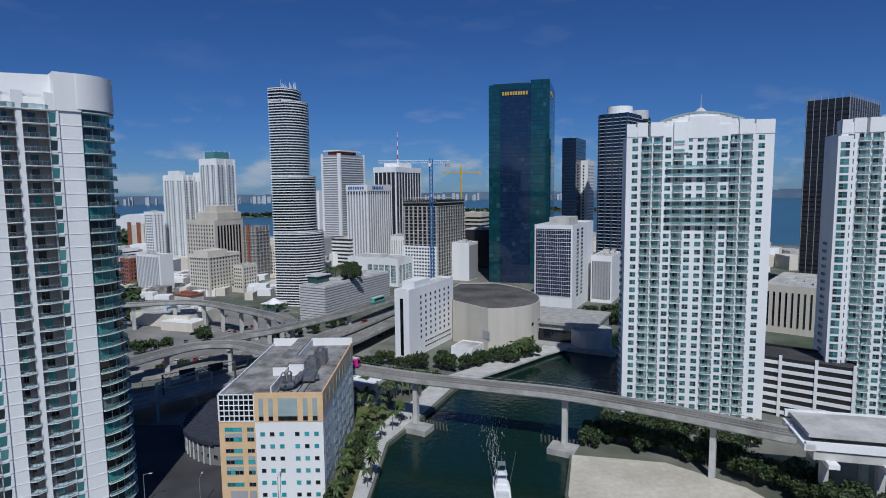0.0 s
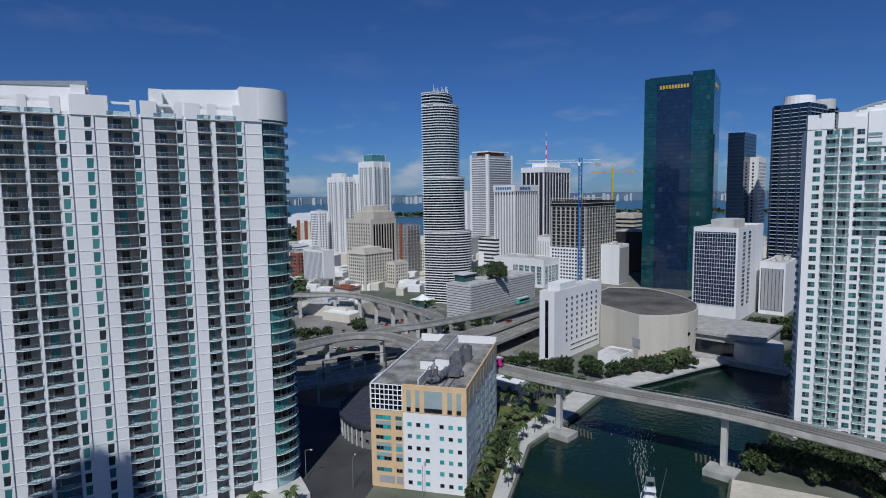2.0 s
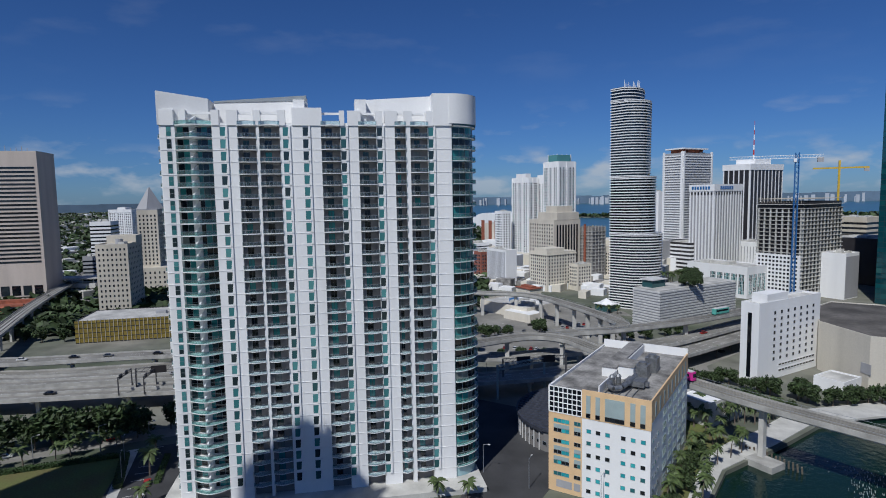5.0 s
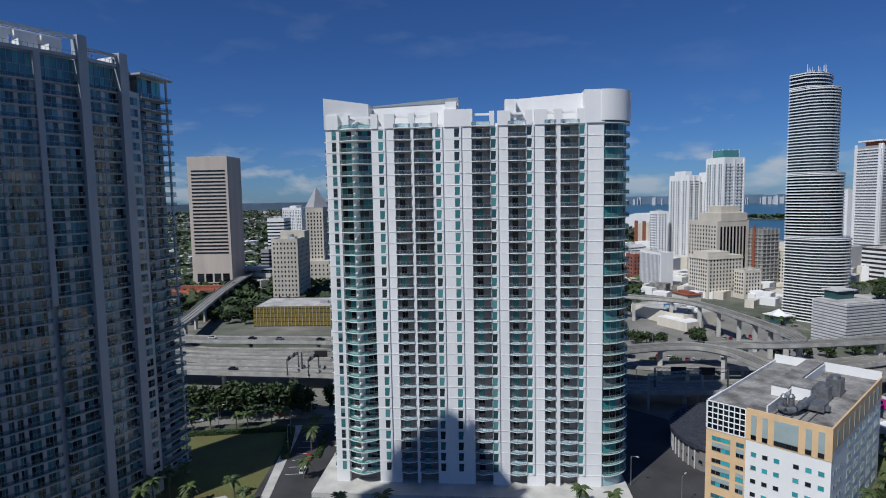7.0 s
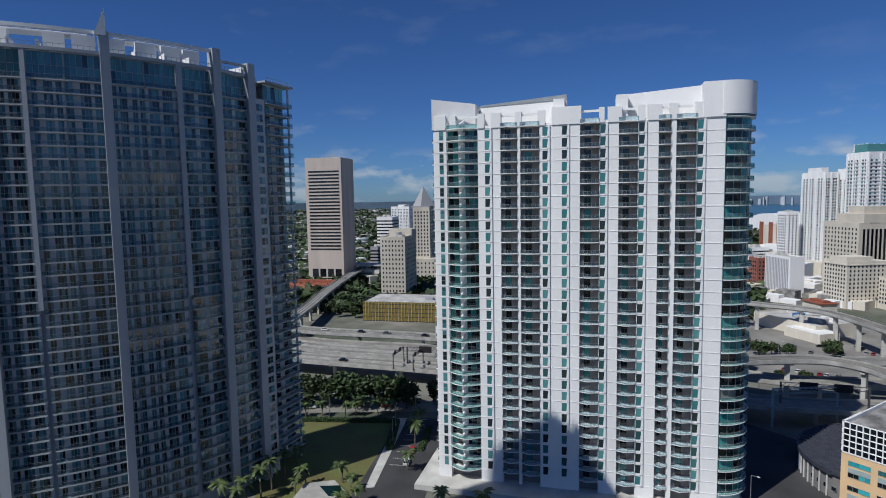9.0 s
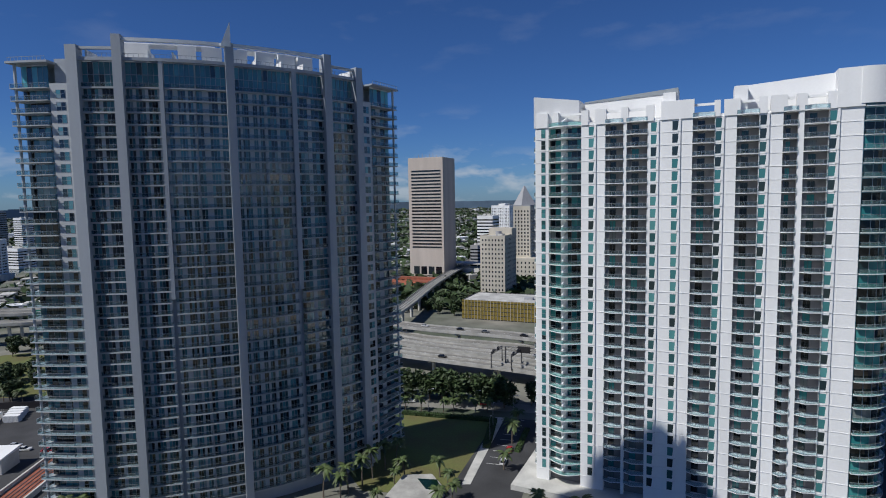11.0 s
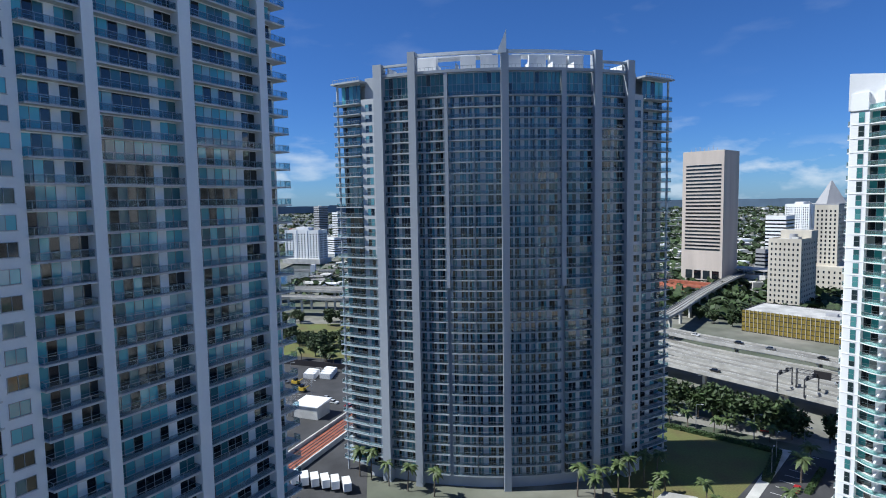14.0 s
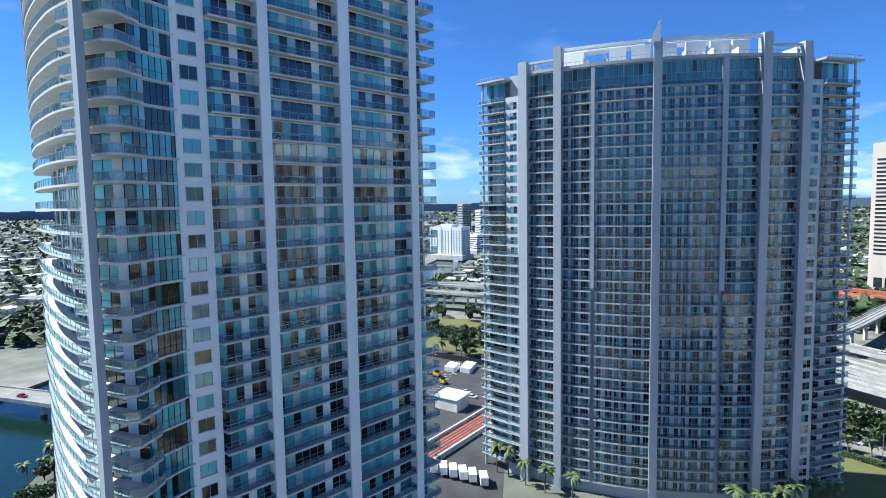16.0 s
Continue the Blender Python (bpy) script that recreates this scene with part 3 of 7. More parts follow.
repeat("niche_window", window_mesh(1.2, 2.5, 1, 2, M_GLASSW, M_FRAME, 0.05, 0.06), white_tower, [at(1.5, -0.03, WZ + WF * j + 0.3) for j in range(WN)], 6)
# slab lips that run across the white walls
for j in range(WN + 1):
    s = Shape()
    for a, b in ((-0.3, 3.6), (12.7, 19.1), (29.9, 40.7), (45.8, 50.7), (55.6, 60.6), (69.9, 76.5)):
        s.box(a, b, -0.09, 0.0, WZ + WF * j - 0.14, WZ + WF * j)
    part("slab_lip", s, M_WHITE, white_tower)
# bowed balconies towards one end
bow = Shape()
bx0, bx1, sag = 3.6, 12.7, 2.2
pts = [(bx0 + (bx1 - bx0) * i / 10, -sag * math.sin(math.pi * i / 10)) for i in range(11)]
for i in range(10):
    (xa, ya), (xb, yb) = pts[i], pts[i + 1]
    bow.prism([(xa, ya), (xb, yb), (xb, 2.0), (xa, 2.0)], -0.2, 0, 0)
    bow.prism([(xa, ya), (xb, yb), (xb, yb + 0.06), (xa, ya + 0.06)], 1.0, 1.07, 1)
    bow.prism([(xa, ya + 0.02), (xb, yb + 0.02), (xb, yb + 0.04), (xa, ya + 0.04)], 0.08, 1.0, 2)
bow.prism([(7.6, -1.7), (8.0, -1.7), (8.6, 1.9), (8.2, 1.9)], 0, [1.2, 1.2, 2.6, 2.6], 3)
repeat("bowed_balcony", bow.mesh("bowed_balcony", M_WHITE, M_RAIL, M_RAILTEAL, M_WHITE), white_tower, [at(0, 0, WZ + WF * j) for j in range(WN + 1)], 100)
repeat("balcony_door", window_wall(9.1, WF, "ggwggg", M_GLASS, M_WHITE, M_FRAME), white_tower, [at(3.6, 1.9, WZ + WF * j) for j in range(WN)], 100)
# small balconies that jut from the end wall
repeat("end_balcony", balcony_mesh(3.2, 1.0, 0.0, 0.18, M_RAILGLASS, M_RAIL), white_tower, [at(-0.3, 5.5, WZ + WF * j, 270) for j in range(WN)] + [at(-0.3, 14.5, WZ + WF * j, 270) for j in range(WN)], 40)
# rounded glass end
drum = at(76.5, 8.0, 0)
s = Shape()
s.arc_wall(7.2, 7.4, -90, 95, 0, top, 0, 20)
part("rounded_glass", s, M_GLASSI, white_tower, "curved teal glass wall", drum)
ring, rr, ww = Shape(), Shape(), Shape()
ring.arc_wall(7.3, 8.5, -88, 95, -0.15, 0, 0, 18)
ring.arc_wall(8.36, 8.42, -88, 95, 0.98, 1.05, 1, 18)
ring.arc_wall(8.38, 8.40, -88, 95, 0.06, 0.98, 2, 18)
for i in range(15):
    a = radians(-86 + 12 * i)
    ring.tube((8.39 * math.cos(a), 8.39 * math.sin(a), 0), (8.39 * math.cos(a), 8.39 * math.sin(a), 1.02), 0.035, 0.035, 1, 4)
repeat("curved_balcony", ring.mesh("curved_balcony", M_WHITE, M_RAIL, M_RAILTEAL), white_tower, [drum @ at(0, 0, WZ + WF * j) for j in range(WN + 1)], 60)
pane = Shape()
for i in range(11):
    a0, a1 = -88 + 16 * i, -88 + 16 * i + 15
    pane.arc_wall(7.4, 7.46, a0, a1, 0.1, WF - 0.4, 0, 2)
    pane.arc_wall(7.4, 7.52, a1, a1 + 1, 0, WF - 0.3, 1, 1)
repeat("curved_window", pane.mesh("curved_window", M_GLASS, M_FRAME), white_tower, [drum @ at(0, 0, WZ + WF * j) for j in range(WN)], 60)
# crown: parapet blocks, end drums and sloping screen walls
for a, b in ((0, 3.4), (5.0, 6.4), (12.7, 14.6), (16.5, 19.3), (23.2, 25.0), (29.4, 31.4), (33.2, 41.0), (45.6, 47.0), (47.8, 51.4), (55.4, 57.2), (57.9, 61.4), (63.2, 65.4), (69.4, 71.2)):
    part("parapet_block", Shape().box(a, b, -0.3, 1.6, top - 0.1, top + (4.6 if b - a > 5 else 3.9)), M_WHITE, white_tower)
for a, b in ((6.4, 12.7), (19.3, 23.2), (25.0, 29.4), (41.0, 45.6), (51.4, 55.4), (61.4, 63.2), (65.4, 69.4)):
    s = Shape()
    s.box(a, b, 1.0, 1.4, top, top + 1.3)
    s.box(a, b, 1.0, 1.4, top + 2.9, top + 3.5)
    part("roof_frame", s, M_WHITE, white_tower)
s = Shape()
s.arc_wall(0.1, 8.6, -95, 95, top + 0.6, top + 8.8, 0, 72)
s.arc_wall(8.5, 9.3, 10, 60, top + 5.0, top + 5.3, 0, 12)
part("end_drum", s, M_WHITE, white_tower, "", drum)
part("end_wall", Shape().box(71.2, 76.6, -0.4, 18, top, top + 8.8), M_WHITE, white_tower)
part("end_wall", Shape().prism([(-0.5, -0.4), (11.5, 3.0), (11.5, 12), (-0.5, 12)], top, [top + 8.6, top + 7.2, top + 7.2, top + 8.6]), M_WHITE, white_tower)
s = Shape().prism([(12, 8), (37, 3.0), (37, 9), (12, 12)], top, [top + 7.0, top + 8.0, top + 8.0, top + 7.0])
part("screen_wall", s, M_WHITE, white_tower)
s = Shape().prism([(50, 6), (71.5, 3.0), (71.5, 12), (50, 12)], top, [top + 7.6, top + 8.5, top + 8.5, top + 7.6])
part("screen_wall", s, M_WHITE, white_tower)
part("screen_wall", Shape().box(33.5, 36.5, 1.6, 6, top, top + 7.0), M_WHITE, white_tower)
part("screen_wall", Shape().box(50.0, 53.0, 1.6, 6, top, top + 7.2), M_WHITE, white_tower)
part("coping", Shape().prism([(12, 7.8), (37, 2.8), (37, 3.2), (12, 8.2)], top + 6.9, [top + 7.3, top + 8.3, top + 8.3, top + 7.3]), M_FRAME, white_tower)
part("podium", Shape().box(-6, 84, -7, 26, 0, 1.6), M_CONCL, white_tower)

# ---- curved grey-blue tower with tall piers ----
IR, IF, IN = 90.0, 3.06, 36
IZ = 4.0
itop = IZ + IF * IN
curved_tower = thing("curved_tower", "curved pale blue-grey condominium tower with tall piers and long balconies", "tower", -254.4, 5.05, 0, 0)


def bend(deg):
    """Places along the front are named on a tighter curve; this opens them out to the front's own."""
    return 3.75 + (deg - 3.75) * 0.778


class Bow(Shape):
    def arc_wall(self, r0, r1, a0, a1, z0, z1, k=0, n=8):
        return super().arc_wall(r0, r1, bend(a0), bend(a1), z0, z1, k, n)


def chord(a0, a1, r=IR):
    a0, a1 = bend(a0), bend(a1)
    x0, y0, x1, y1 = r * math.cos(radians(a0)), r * math.sin(radians(a0)), r * math.cos(radians(a1)), r * math.sin(radians(a1))
    ang, w = wall_of(x0, y0, x1, y1)
    return x0, y0, ang, w


body = [(r * math.cos(radians(bend(a))), r * math.sin(radians(bend(a)))) for r, a in [(IR - 5, -40), (IR - 5, -33.2)] + [(IR - 1.4, q) for q in (-33, -28, -20, -12, -4, 4, 12, 20, 28, 38)] + [(IR - 5, 38.2), (IR - 5, 47)]]
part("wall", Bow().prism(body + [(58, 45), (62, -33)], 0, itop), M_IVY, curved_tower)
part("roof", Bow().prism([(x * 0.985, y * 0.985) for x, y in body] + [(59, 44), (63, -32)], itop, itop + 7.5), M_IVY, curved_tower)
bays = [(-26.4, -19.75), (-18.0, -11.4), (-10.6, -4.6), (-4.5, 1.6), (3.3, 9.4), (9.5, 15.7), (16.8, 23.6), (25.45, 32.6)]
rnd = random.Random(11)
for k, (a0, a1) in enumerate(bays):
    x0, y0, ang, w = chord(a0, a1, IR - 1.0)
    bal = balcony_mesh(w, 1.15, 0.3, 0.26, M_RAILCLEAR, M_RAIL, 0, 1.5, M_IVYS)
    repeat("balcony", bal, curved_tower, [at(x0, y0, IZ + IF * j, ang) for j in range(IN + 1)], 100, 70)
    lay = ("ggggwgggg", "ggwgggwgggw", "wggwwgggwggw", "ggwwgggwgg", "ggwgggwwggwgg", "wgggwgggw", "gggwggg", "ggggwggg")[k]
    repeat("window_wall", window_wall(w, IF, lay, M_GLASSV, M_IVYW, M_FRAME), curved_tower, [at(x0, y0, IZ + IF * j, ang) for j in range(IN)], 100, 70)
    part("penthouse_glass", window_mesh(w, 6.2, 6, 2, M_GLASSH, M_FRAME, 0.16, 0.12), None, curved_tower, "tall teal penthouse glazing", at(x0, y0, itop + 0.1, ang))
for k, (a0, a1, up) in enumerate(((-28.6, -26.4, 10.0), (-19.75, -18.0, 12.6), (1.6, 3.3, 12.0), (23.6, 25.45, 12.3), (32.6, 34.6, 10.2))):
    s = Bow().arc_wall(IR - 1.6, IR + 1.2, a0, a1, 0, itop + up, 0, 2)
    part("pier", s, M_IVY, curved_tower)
for a0, a1 in ((-11.4, -10.6), (15.7, 16.8)):
    part("pier", Bow().arc_wall(IR - 1.6, IR + 0.4, a0, a1, 60, itop + 7.0, 0, 2), M_IVY, curved_tower)
# pale window strips beside the rounded corners
iwin = window_mesh(2.4, 2.1, 2, 2, M_GLASSV, M_FRAME, 0.06, 0.06)
for a0, a1 in ((-33.0, -28.6), (34.6, 38.6)):
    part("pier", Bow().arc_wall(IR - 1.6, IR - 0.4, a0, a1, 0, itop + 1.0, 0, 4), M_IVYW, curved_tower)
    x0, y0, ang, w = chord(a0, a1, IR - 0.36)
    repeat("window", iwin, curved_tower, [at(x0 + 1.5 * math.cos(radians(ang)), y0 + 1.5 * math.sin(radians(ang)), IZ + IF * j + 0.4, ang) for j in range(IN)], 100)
# corner balconies
for a0, a1, inn in ((-41.0, -33.0, 1), (38.6, 48.5, 0)):
    cb = Bow()
    for i in range(5):
        p0, p1 = a0 + (a1 - a0) * i / 5, a0 + (a1 - a0) * (i + 1) / 5
        cb.arc_wall(IR - 3, IR + 0.6, p0, p1, -0.24, 0, 0, 1)
        cb.arc_wall(IR + 0.48, IR + 0.54, p0, p1, 1.02, 1.09, 1, 1)
        cb.arc_wall(IR + 0.50, IR + 0.52, p0, p1, 0.08, 1.02, 2, 1)
        cb.arc_wall(IR + 0.47, IR + 0.55, p0, p0 + 0.06, 0, 1.05, 1, 1)
    e0 = a0 if inn else a1
    cb.arc_wall(IR - 3, IR + 0.5, e0, e0 + 0.07, 1.02, 1.09, 1, 1)
    cb.arc_wall(IR - 3, IR + 0.5, e0, e0 + 0.03, 0.08, 1.02, 2, 1)
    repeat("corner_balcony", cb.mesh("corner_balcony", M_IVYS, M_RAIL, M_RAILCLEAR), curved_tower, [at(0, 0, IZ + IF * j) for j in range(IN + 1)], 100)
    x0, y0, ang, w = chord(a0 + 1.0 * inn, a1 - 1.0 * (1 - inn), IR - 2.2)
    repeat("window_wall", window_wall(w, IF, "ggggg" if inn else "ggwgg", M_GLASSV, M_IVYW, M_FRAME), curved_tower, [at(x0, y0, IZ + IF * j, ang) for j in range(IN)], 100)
    ac = a0 + 0.8 if inn else a1 - 0.8
    part("corner_column", Bow().tube(((IR - 0.3) * math.cos(radians(bend(ac))), (IR - 0.3) * math.sin(radians(bend(ac))), 0), ((IR - 0.3) * math.cos(radians(bend(ac))), (IR - 0.3) * math.sin(radians(bend(ac))), itop + 6), 0.35, 0.35, 0, 10), M_IVYW, curved_tower)
    part("corner_roof", Bow().arc_wall(IR - 9, IR + 0.9, a0 - 0.5, a1 + 0.5, itop + 6.0, itop + 6.5, 0, 6), M_IVY, curved_tower)
    s = Bow()
    s.arc_wall(IR + 0.6, IR + 0.66, a0, a1, itop + 7.4, itop + 7.5, 0, 5)
    for i in range(11):
        p0 = a0 + (a1 - a0) * i / 10
        s.arc_wall(IR + 0.6, IR + 0.66, p0, p0 + 0.05, itop + 6.5, itop + 7.5, 0, 1)
    part("roof_railing", s, M_RAIL, curved_tower)
    for zz in (itop + 0.0,):
        x0, y0, ang, w = chord(a0 + 1.0, a1 - 1.0, IR - 2.0)
        part("penthouse_glass", window_wall(w, 6.0, "ggggg", M_GLASSI, M_IVYW, M_FRAME), None, curved_tower, "", at(x0, y0, zz, ang))
# lower floors: long balconies that also pass the window strip
x0, y0, ang, w = chord(-33.0, -28.6, IR - 0.3)
repeat("balcony", balcony_mesh(w, 0.9, 0.3, 0.22, M_RAILCLEAR, M_RAIL, 0, 1.5, M_IVYS), curved_tower, [at(x0, y0, IZ + IF * j, ang) for j in range(22)], 100)
# crown: beam, blades, roof rooms
part("crown_beam", Bow().arc_wall(IR - 0.6, IR + 0.5, -28.5, 34.6, itop + 6.4, itop + 7.2, 0, 30), M_IVY, curved_tower)
part("crown_beam", Bow().arc_wall(IR - 0.6, IR + 0.4, -19.7, 25.4, itop + 11.2, itop + 12.0, 0, 24), M_SHADEWHITE, curved_tower)
part("crown_beam", Bow().arc_wall(IR - 0.6, IR + 0.4, -28.5, -19.7, itop + 9.1, itop + 9.7, 0, 4), M_IVYW, curved_tower)
part("crown_beam", Bow().arc_wall(IR - 0.6, IR + 0.4, 25.4, 34.6, itop + 9.1, itop + 9.7, 0, 4), M_IVYW, curved_tower)
part("crown_slab", Bow().arc_wall(IR - 11, IR - 6.0, -22, 0, itop + 12.0, itop + 12.4, 0, 10), M_WHITE, curved_tower)
part("crown_slab", Bow().arc_wall(IR - 11, IR - 6.0, 5, 24, itop + 12.0, itop + 12.4, 0, 10), M_WHITE, curved_tower)
for a0, a1 in ((-19.5, -14.0), (-8.0, -4.2), (-3.0, 1.4), (3.6, 7.0), (9.0, 13.4), (14.4, 18.6), (19.4, 23.4)):
    part("roof_room", Bow().arc_wall(IR - 7.0, IR - 5.0, a0, a1, itop + 7.4, itop + 11.9, 0, 2), M_WHITE, curved_tower)
for a0 in (-25.5, -13.4, -8.8, 8.2, 13.8, 19.0, 26.5, 32.0):
    part("terrace_wall", Bow().arc_wall(IR - 6.0, IR - 0.8, a0, a0 + 0.35, itop + 7.2, itop + 9.1, 0, 1), M_WHITE, curved_tower)
s = Bow()
s.arc_wall(IR - 0.1, IR, -28, 34, itop + 8.15, itop + 8.22, 0, 30)
for i in range(63):
    s.arc_wall(IR - 0.1, IR, -28 + i, -27.95 + i, itop + 7.2, itop + 8.2, 0, 1)
part("terrace_railing", s, M_RAIL, curved_tower)
s = Bow().prism([(IR - 0.8, -1.7), (IR + 1.3, -1.7), (IR + 1.3, 0.75), (IR - 0.8, 0.75)], itop + 11.0, [itop + 11.4, itop + 11.4, itop + 17.4, itop + 17.4])
part("blade", s, M_WHITE, curved_tower, "white pointed roof blade", at(0, 0, 0, bend(2.2)))

# ---- nearest tower: blue-green glass and white, with a bowed balcony wing ----
MA, ML = wall_of(-64.0, -55.8, -105.0, -35.4)
near_tower = thing("glass_tower", "tall white and blue-green glass condominium tower with bowed balconies", "tower", -64.0, -55.8, 0, MA)
MF, MN = 3.2, 62


def plan(px, py):
    """A place of the plan in the tower's own axes."""
    q = pose(-64.0, -55.8, 0, 0, 0, MA).inverted() @ Vector((px, py, 0))
    return q.x, q.y


mtop = MF * MN + 1.6
# bowed wing: from the tall pier round to the far side
wing = [(-57.0, -65.2), (-59.0, -70.6), (-62.3, -76.8), (-66.5, -83.8), (-71.6, -91.1), (-76.8, -98.0), (-83.0, -105.3)]
wing_l = [plan(*p) for p in wing]
foot = [plan(-64.0, -55.8), plan(-57.2, -56.6), plan(-57.6, -65.0)] + [plan(x - 2.6, y + 1.3) for x, y in wing[1:]] + [plan(-102, -108), plan(-120, -90), plan(-118, -58), plan(-106.5, -36.2)]
foot = [(x, y + 0.15 if abs(y) < 0.5 else y) for x, y in foot]
part("wall", Shape().prism(list(reversed(foot)), 0, mtop), M_SHADEWHITE, near_tower)
MZ = [1.6 + MF * j for j in range(MN)]
part("pier", Shape().box(-0.5, 4.0, -0.35, 0.2, 0, mtop), M_SHADEWHITE, near_tower)
for a, b in ((11.2, 12.8), (25.3, 27.4), (40.7, 42.4)):
    part("pier", Shape().box(a, b, -1.75, 0.2, 0, mtop + 2), M_SHADEWHITE, near_tower)
nwin = window_mesh(2.35, 1.85, 2, 1, M_GLASSI, M_FRAME, 0.08, 0.07)
repeat("window", nwin, near_tower, [at(0.45, -0.37, z + 0.75) for z in MZ], 44, 85)
sill = Shape().box(-0.08, 2.45, -0.14, 0.03, -0.1, 0.0).mesh("window_sill", M_SLAB)
repeat("window_sill", sill, near_tower, [at(0.45, -0.37, z + 0.75) for z in MZ], 24, 85)
for k, (a, b, lays) in enumerate(((4.0, 11.2, ("gggwgg", "gggwgg")), (12.8, 25.3, ("ggggggwgg", "ggggggwgg")), (27.4, 40.7, ("ggggggwgg", "ggggggwgg")))):
    w = b - a
    repeat("balcony", balcony_mesh(w - 0.1, 1.55, 0.1, 0.2, M_RAILCLEAR, M_RAIL, 0, 1.5, M_SLAB), near_tower, [at(a + 0.05, 0, z) for z in MZ], 44, 85)
    for v in range(2):
        me = window_wall(w, MF, lays[v], M_GLASSI, M_SHADEWHITE, M_FRAME)
        repeat("window_wall", me, near_tower, [at(a, 0.0, z) for j, z in enumerate(MZ) if j % 2 == v], 44, 85)
# end balconies past the last pier
eb = balcony_mesh(5.0, 1.6, 4.0, 0.22, M_RAILCLEAR, M_RAIL, 0, 1.2, M_SLAB)
repeat("end_balcony", eb, near_tower, [at(42.3, 0, z) for z in MZ], 44, 85)
repeat("window_wall", window_wall(2.6, MF, "gg", M_GLASSI, M_SHADEWHITE, M_FRAME), near_tower, [at(42.4, 0.05, z) for z in MZ], 44, 85)
# angled glass bay beside the corner
ga, gw = wall_of(*plan(-57.2, -56.55), *plan(-64.0, -55.75))
gx, gy = plan(-57.2, -56.55)
repeat("glass_bay", window_wall(gw - 0.3, MF, "ggggggg", M_GLASSI, M_SLAB, M_DARKFRAME), near_tower, [at(gx, gy, z, ga) for z in MZ], 44, 85)
repeat("slab_edge", Shape().box(0, gw - 0.2, -0.28, 0.1, -0.24, 0.0).mesh("slab_edge", M_SLAB), near_tower, [at(gx, gy, z, ga) for z in MZ], 24, 85)
# pointed balconies between the glass bay and the tall pier
tri = [plan(-57.2, -56.5), plan(-57.5, -64.8), plan(-54.6, -64.4), plan(-53.2, -56.2), plan(-54.2, -55.0), plan(-58.2, -55.6)]
tb = Shape()
tb.prism(list(reversed(tri)), -0.3, 0, 0)
edge = tri[2:]
for (xa, ya), (xb, yb) in zip(edge, edge[1:]):
    d = Vector((xb - xa, yb - ya)).normalized() * 0.03
    nx, ny = -d.y, d.x
    for z0, z1, k, f in ((1.02, 1.1, 1, 1.0), (0.06, 0.12, 1, 1.0), (0.12, 1.02, 2, 0.3)):
        tb.prism([(xa + nx * f, ya + ny * f), (xa - nx * f, ya - ny * f), (xb - nx * f, yb - ny * f), (xb + nx * f, yb + ny * f)], z0, z1, k)
    n_post = max(1, int(math.hypot(xb - xa, yb - ya) / 1.4))
    for i in range(n_post + 1):
        px, py = xa + (xb - xa) * i / n_post, ya + (yb - ya) * i / n_post
        tb.box(px - 0.03, px + 0.03, py - 0.03, py + 0.03, 0, 1.05, 1)
repeat("pointed_balcony", tb.mesh("pointed_balcony", M_SLAB, M_RAIL, M_RAILGLASS), near_tower, [at(0, 0, z) for z in MZ], 44, 85)
ra, rw = wall_of(*plan(-57.45, -64.9), *plan(-57.05, -56.6))
rx, ry = plan(-57.45, -64.9)
repeat("window_wall", window_wall(rw, MF, "gggwg", M_GLASSI, M_SHADEWHITE, M_DARKFRAME), near_tower, [at(rx, ry, z, ra) for z in MZ], 44, 85)
pp = [plan(-53.5, -60.3), plan(-52.4, -59.9), plan(-51.9, -58.6), plan(-53.0, -58.5)]
part("tall_pier", Shape().prism(pp, 0, mtop + 2), M_IVY, near_tower)
# bowed balconies of the wing, with doors behind them
def smooth(ps, n):
    out = []
    for i in range(len(ps) - 1):
        p0, p1, p2, p3 = (Vector(ps[max(i - 1, 0)]), Vector(ps[i]), Vector(ps[i + 1]), Vector(ps[min(i + 2, len(ps) - 1)]))
        for k in range(n):
            t = k / n
            out.append(0.5 * (2 * p1 + (p2 - p0) * t + (2 * p0 - 5 * p1 + 4 * p2 - p3) * t * t + (3 * p1 - p0 - 3 * p2 + p3) * t ** 3))
    return [tuple(p) for p in out] + [tuple(ps[-1])]


outer = smooth(wing, 4)
wb = Shape()
ins = [plan(x - 2.6 + 0.5 * i / len(outer), y + 1.7) for i, (x, y) in enumerate(outer)]
out_l = [plan(*p) for p in outer]
for i in range(len(outer) - 1):
    a, b, c, d = out_l[i], out_l[i + 1], ins[i + 1], ins[i]
    wb.prism([d, c, b, a], -0.3, 0, 0)
    va = Vector((d[0] - a[0], d[1] - a[1])).normalized()
    vb = Vector((c[0] - b[0], c[1] - b[1])).normalized()
    for z0, z1, k, f in ((1.02, 1.1, 1, 0.07), (0.1, 1.02, 2, 0.02)):
        wb.prism([(a[0] + va.x * f, a[1] + va.y * f), (b[0] + vb.x * f, b[1] + vb.y * f), b, a], z0, z1, k)
    wb.box(a[0] - 0.03, a[0] + 0.03, a[1] - 0.03, a[1] + 0.03, 0, 1.06, 1)
repeat("bowed_balcony", wb.mesh("bowed_balcony", M_SLAB, M_RAIL, M_RAILCLEAR), near_tower, [at(0, 0, z) for z in MZ], 44, 85)
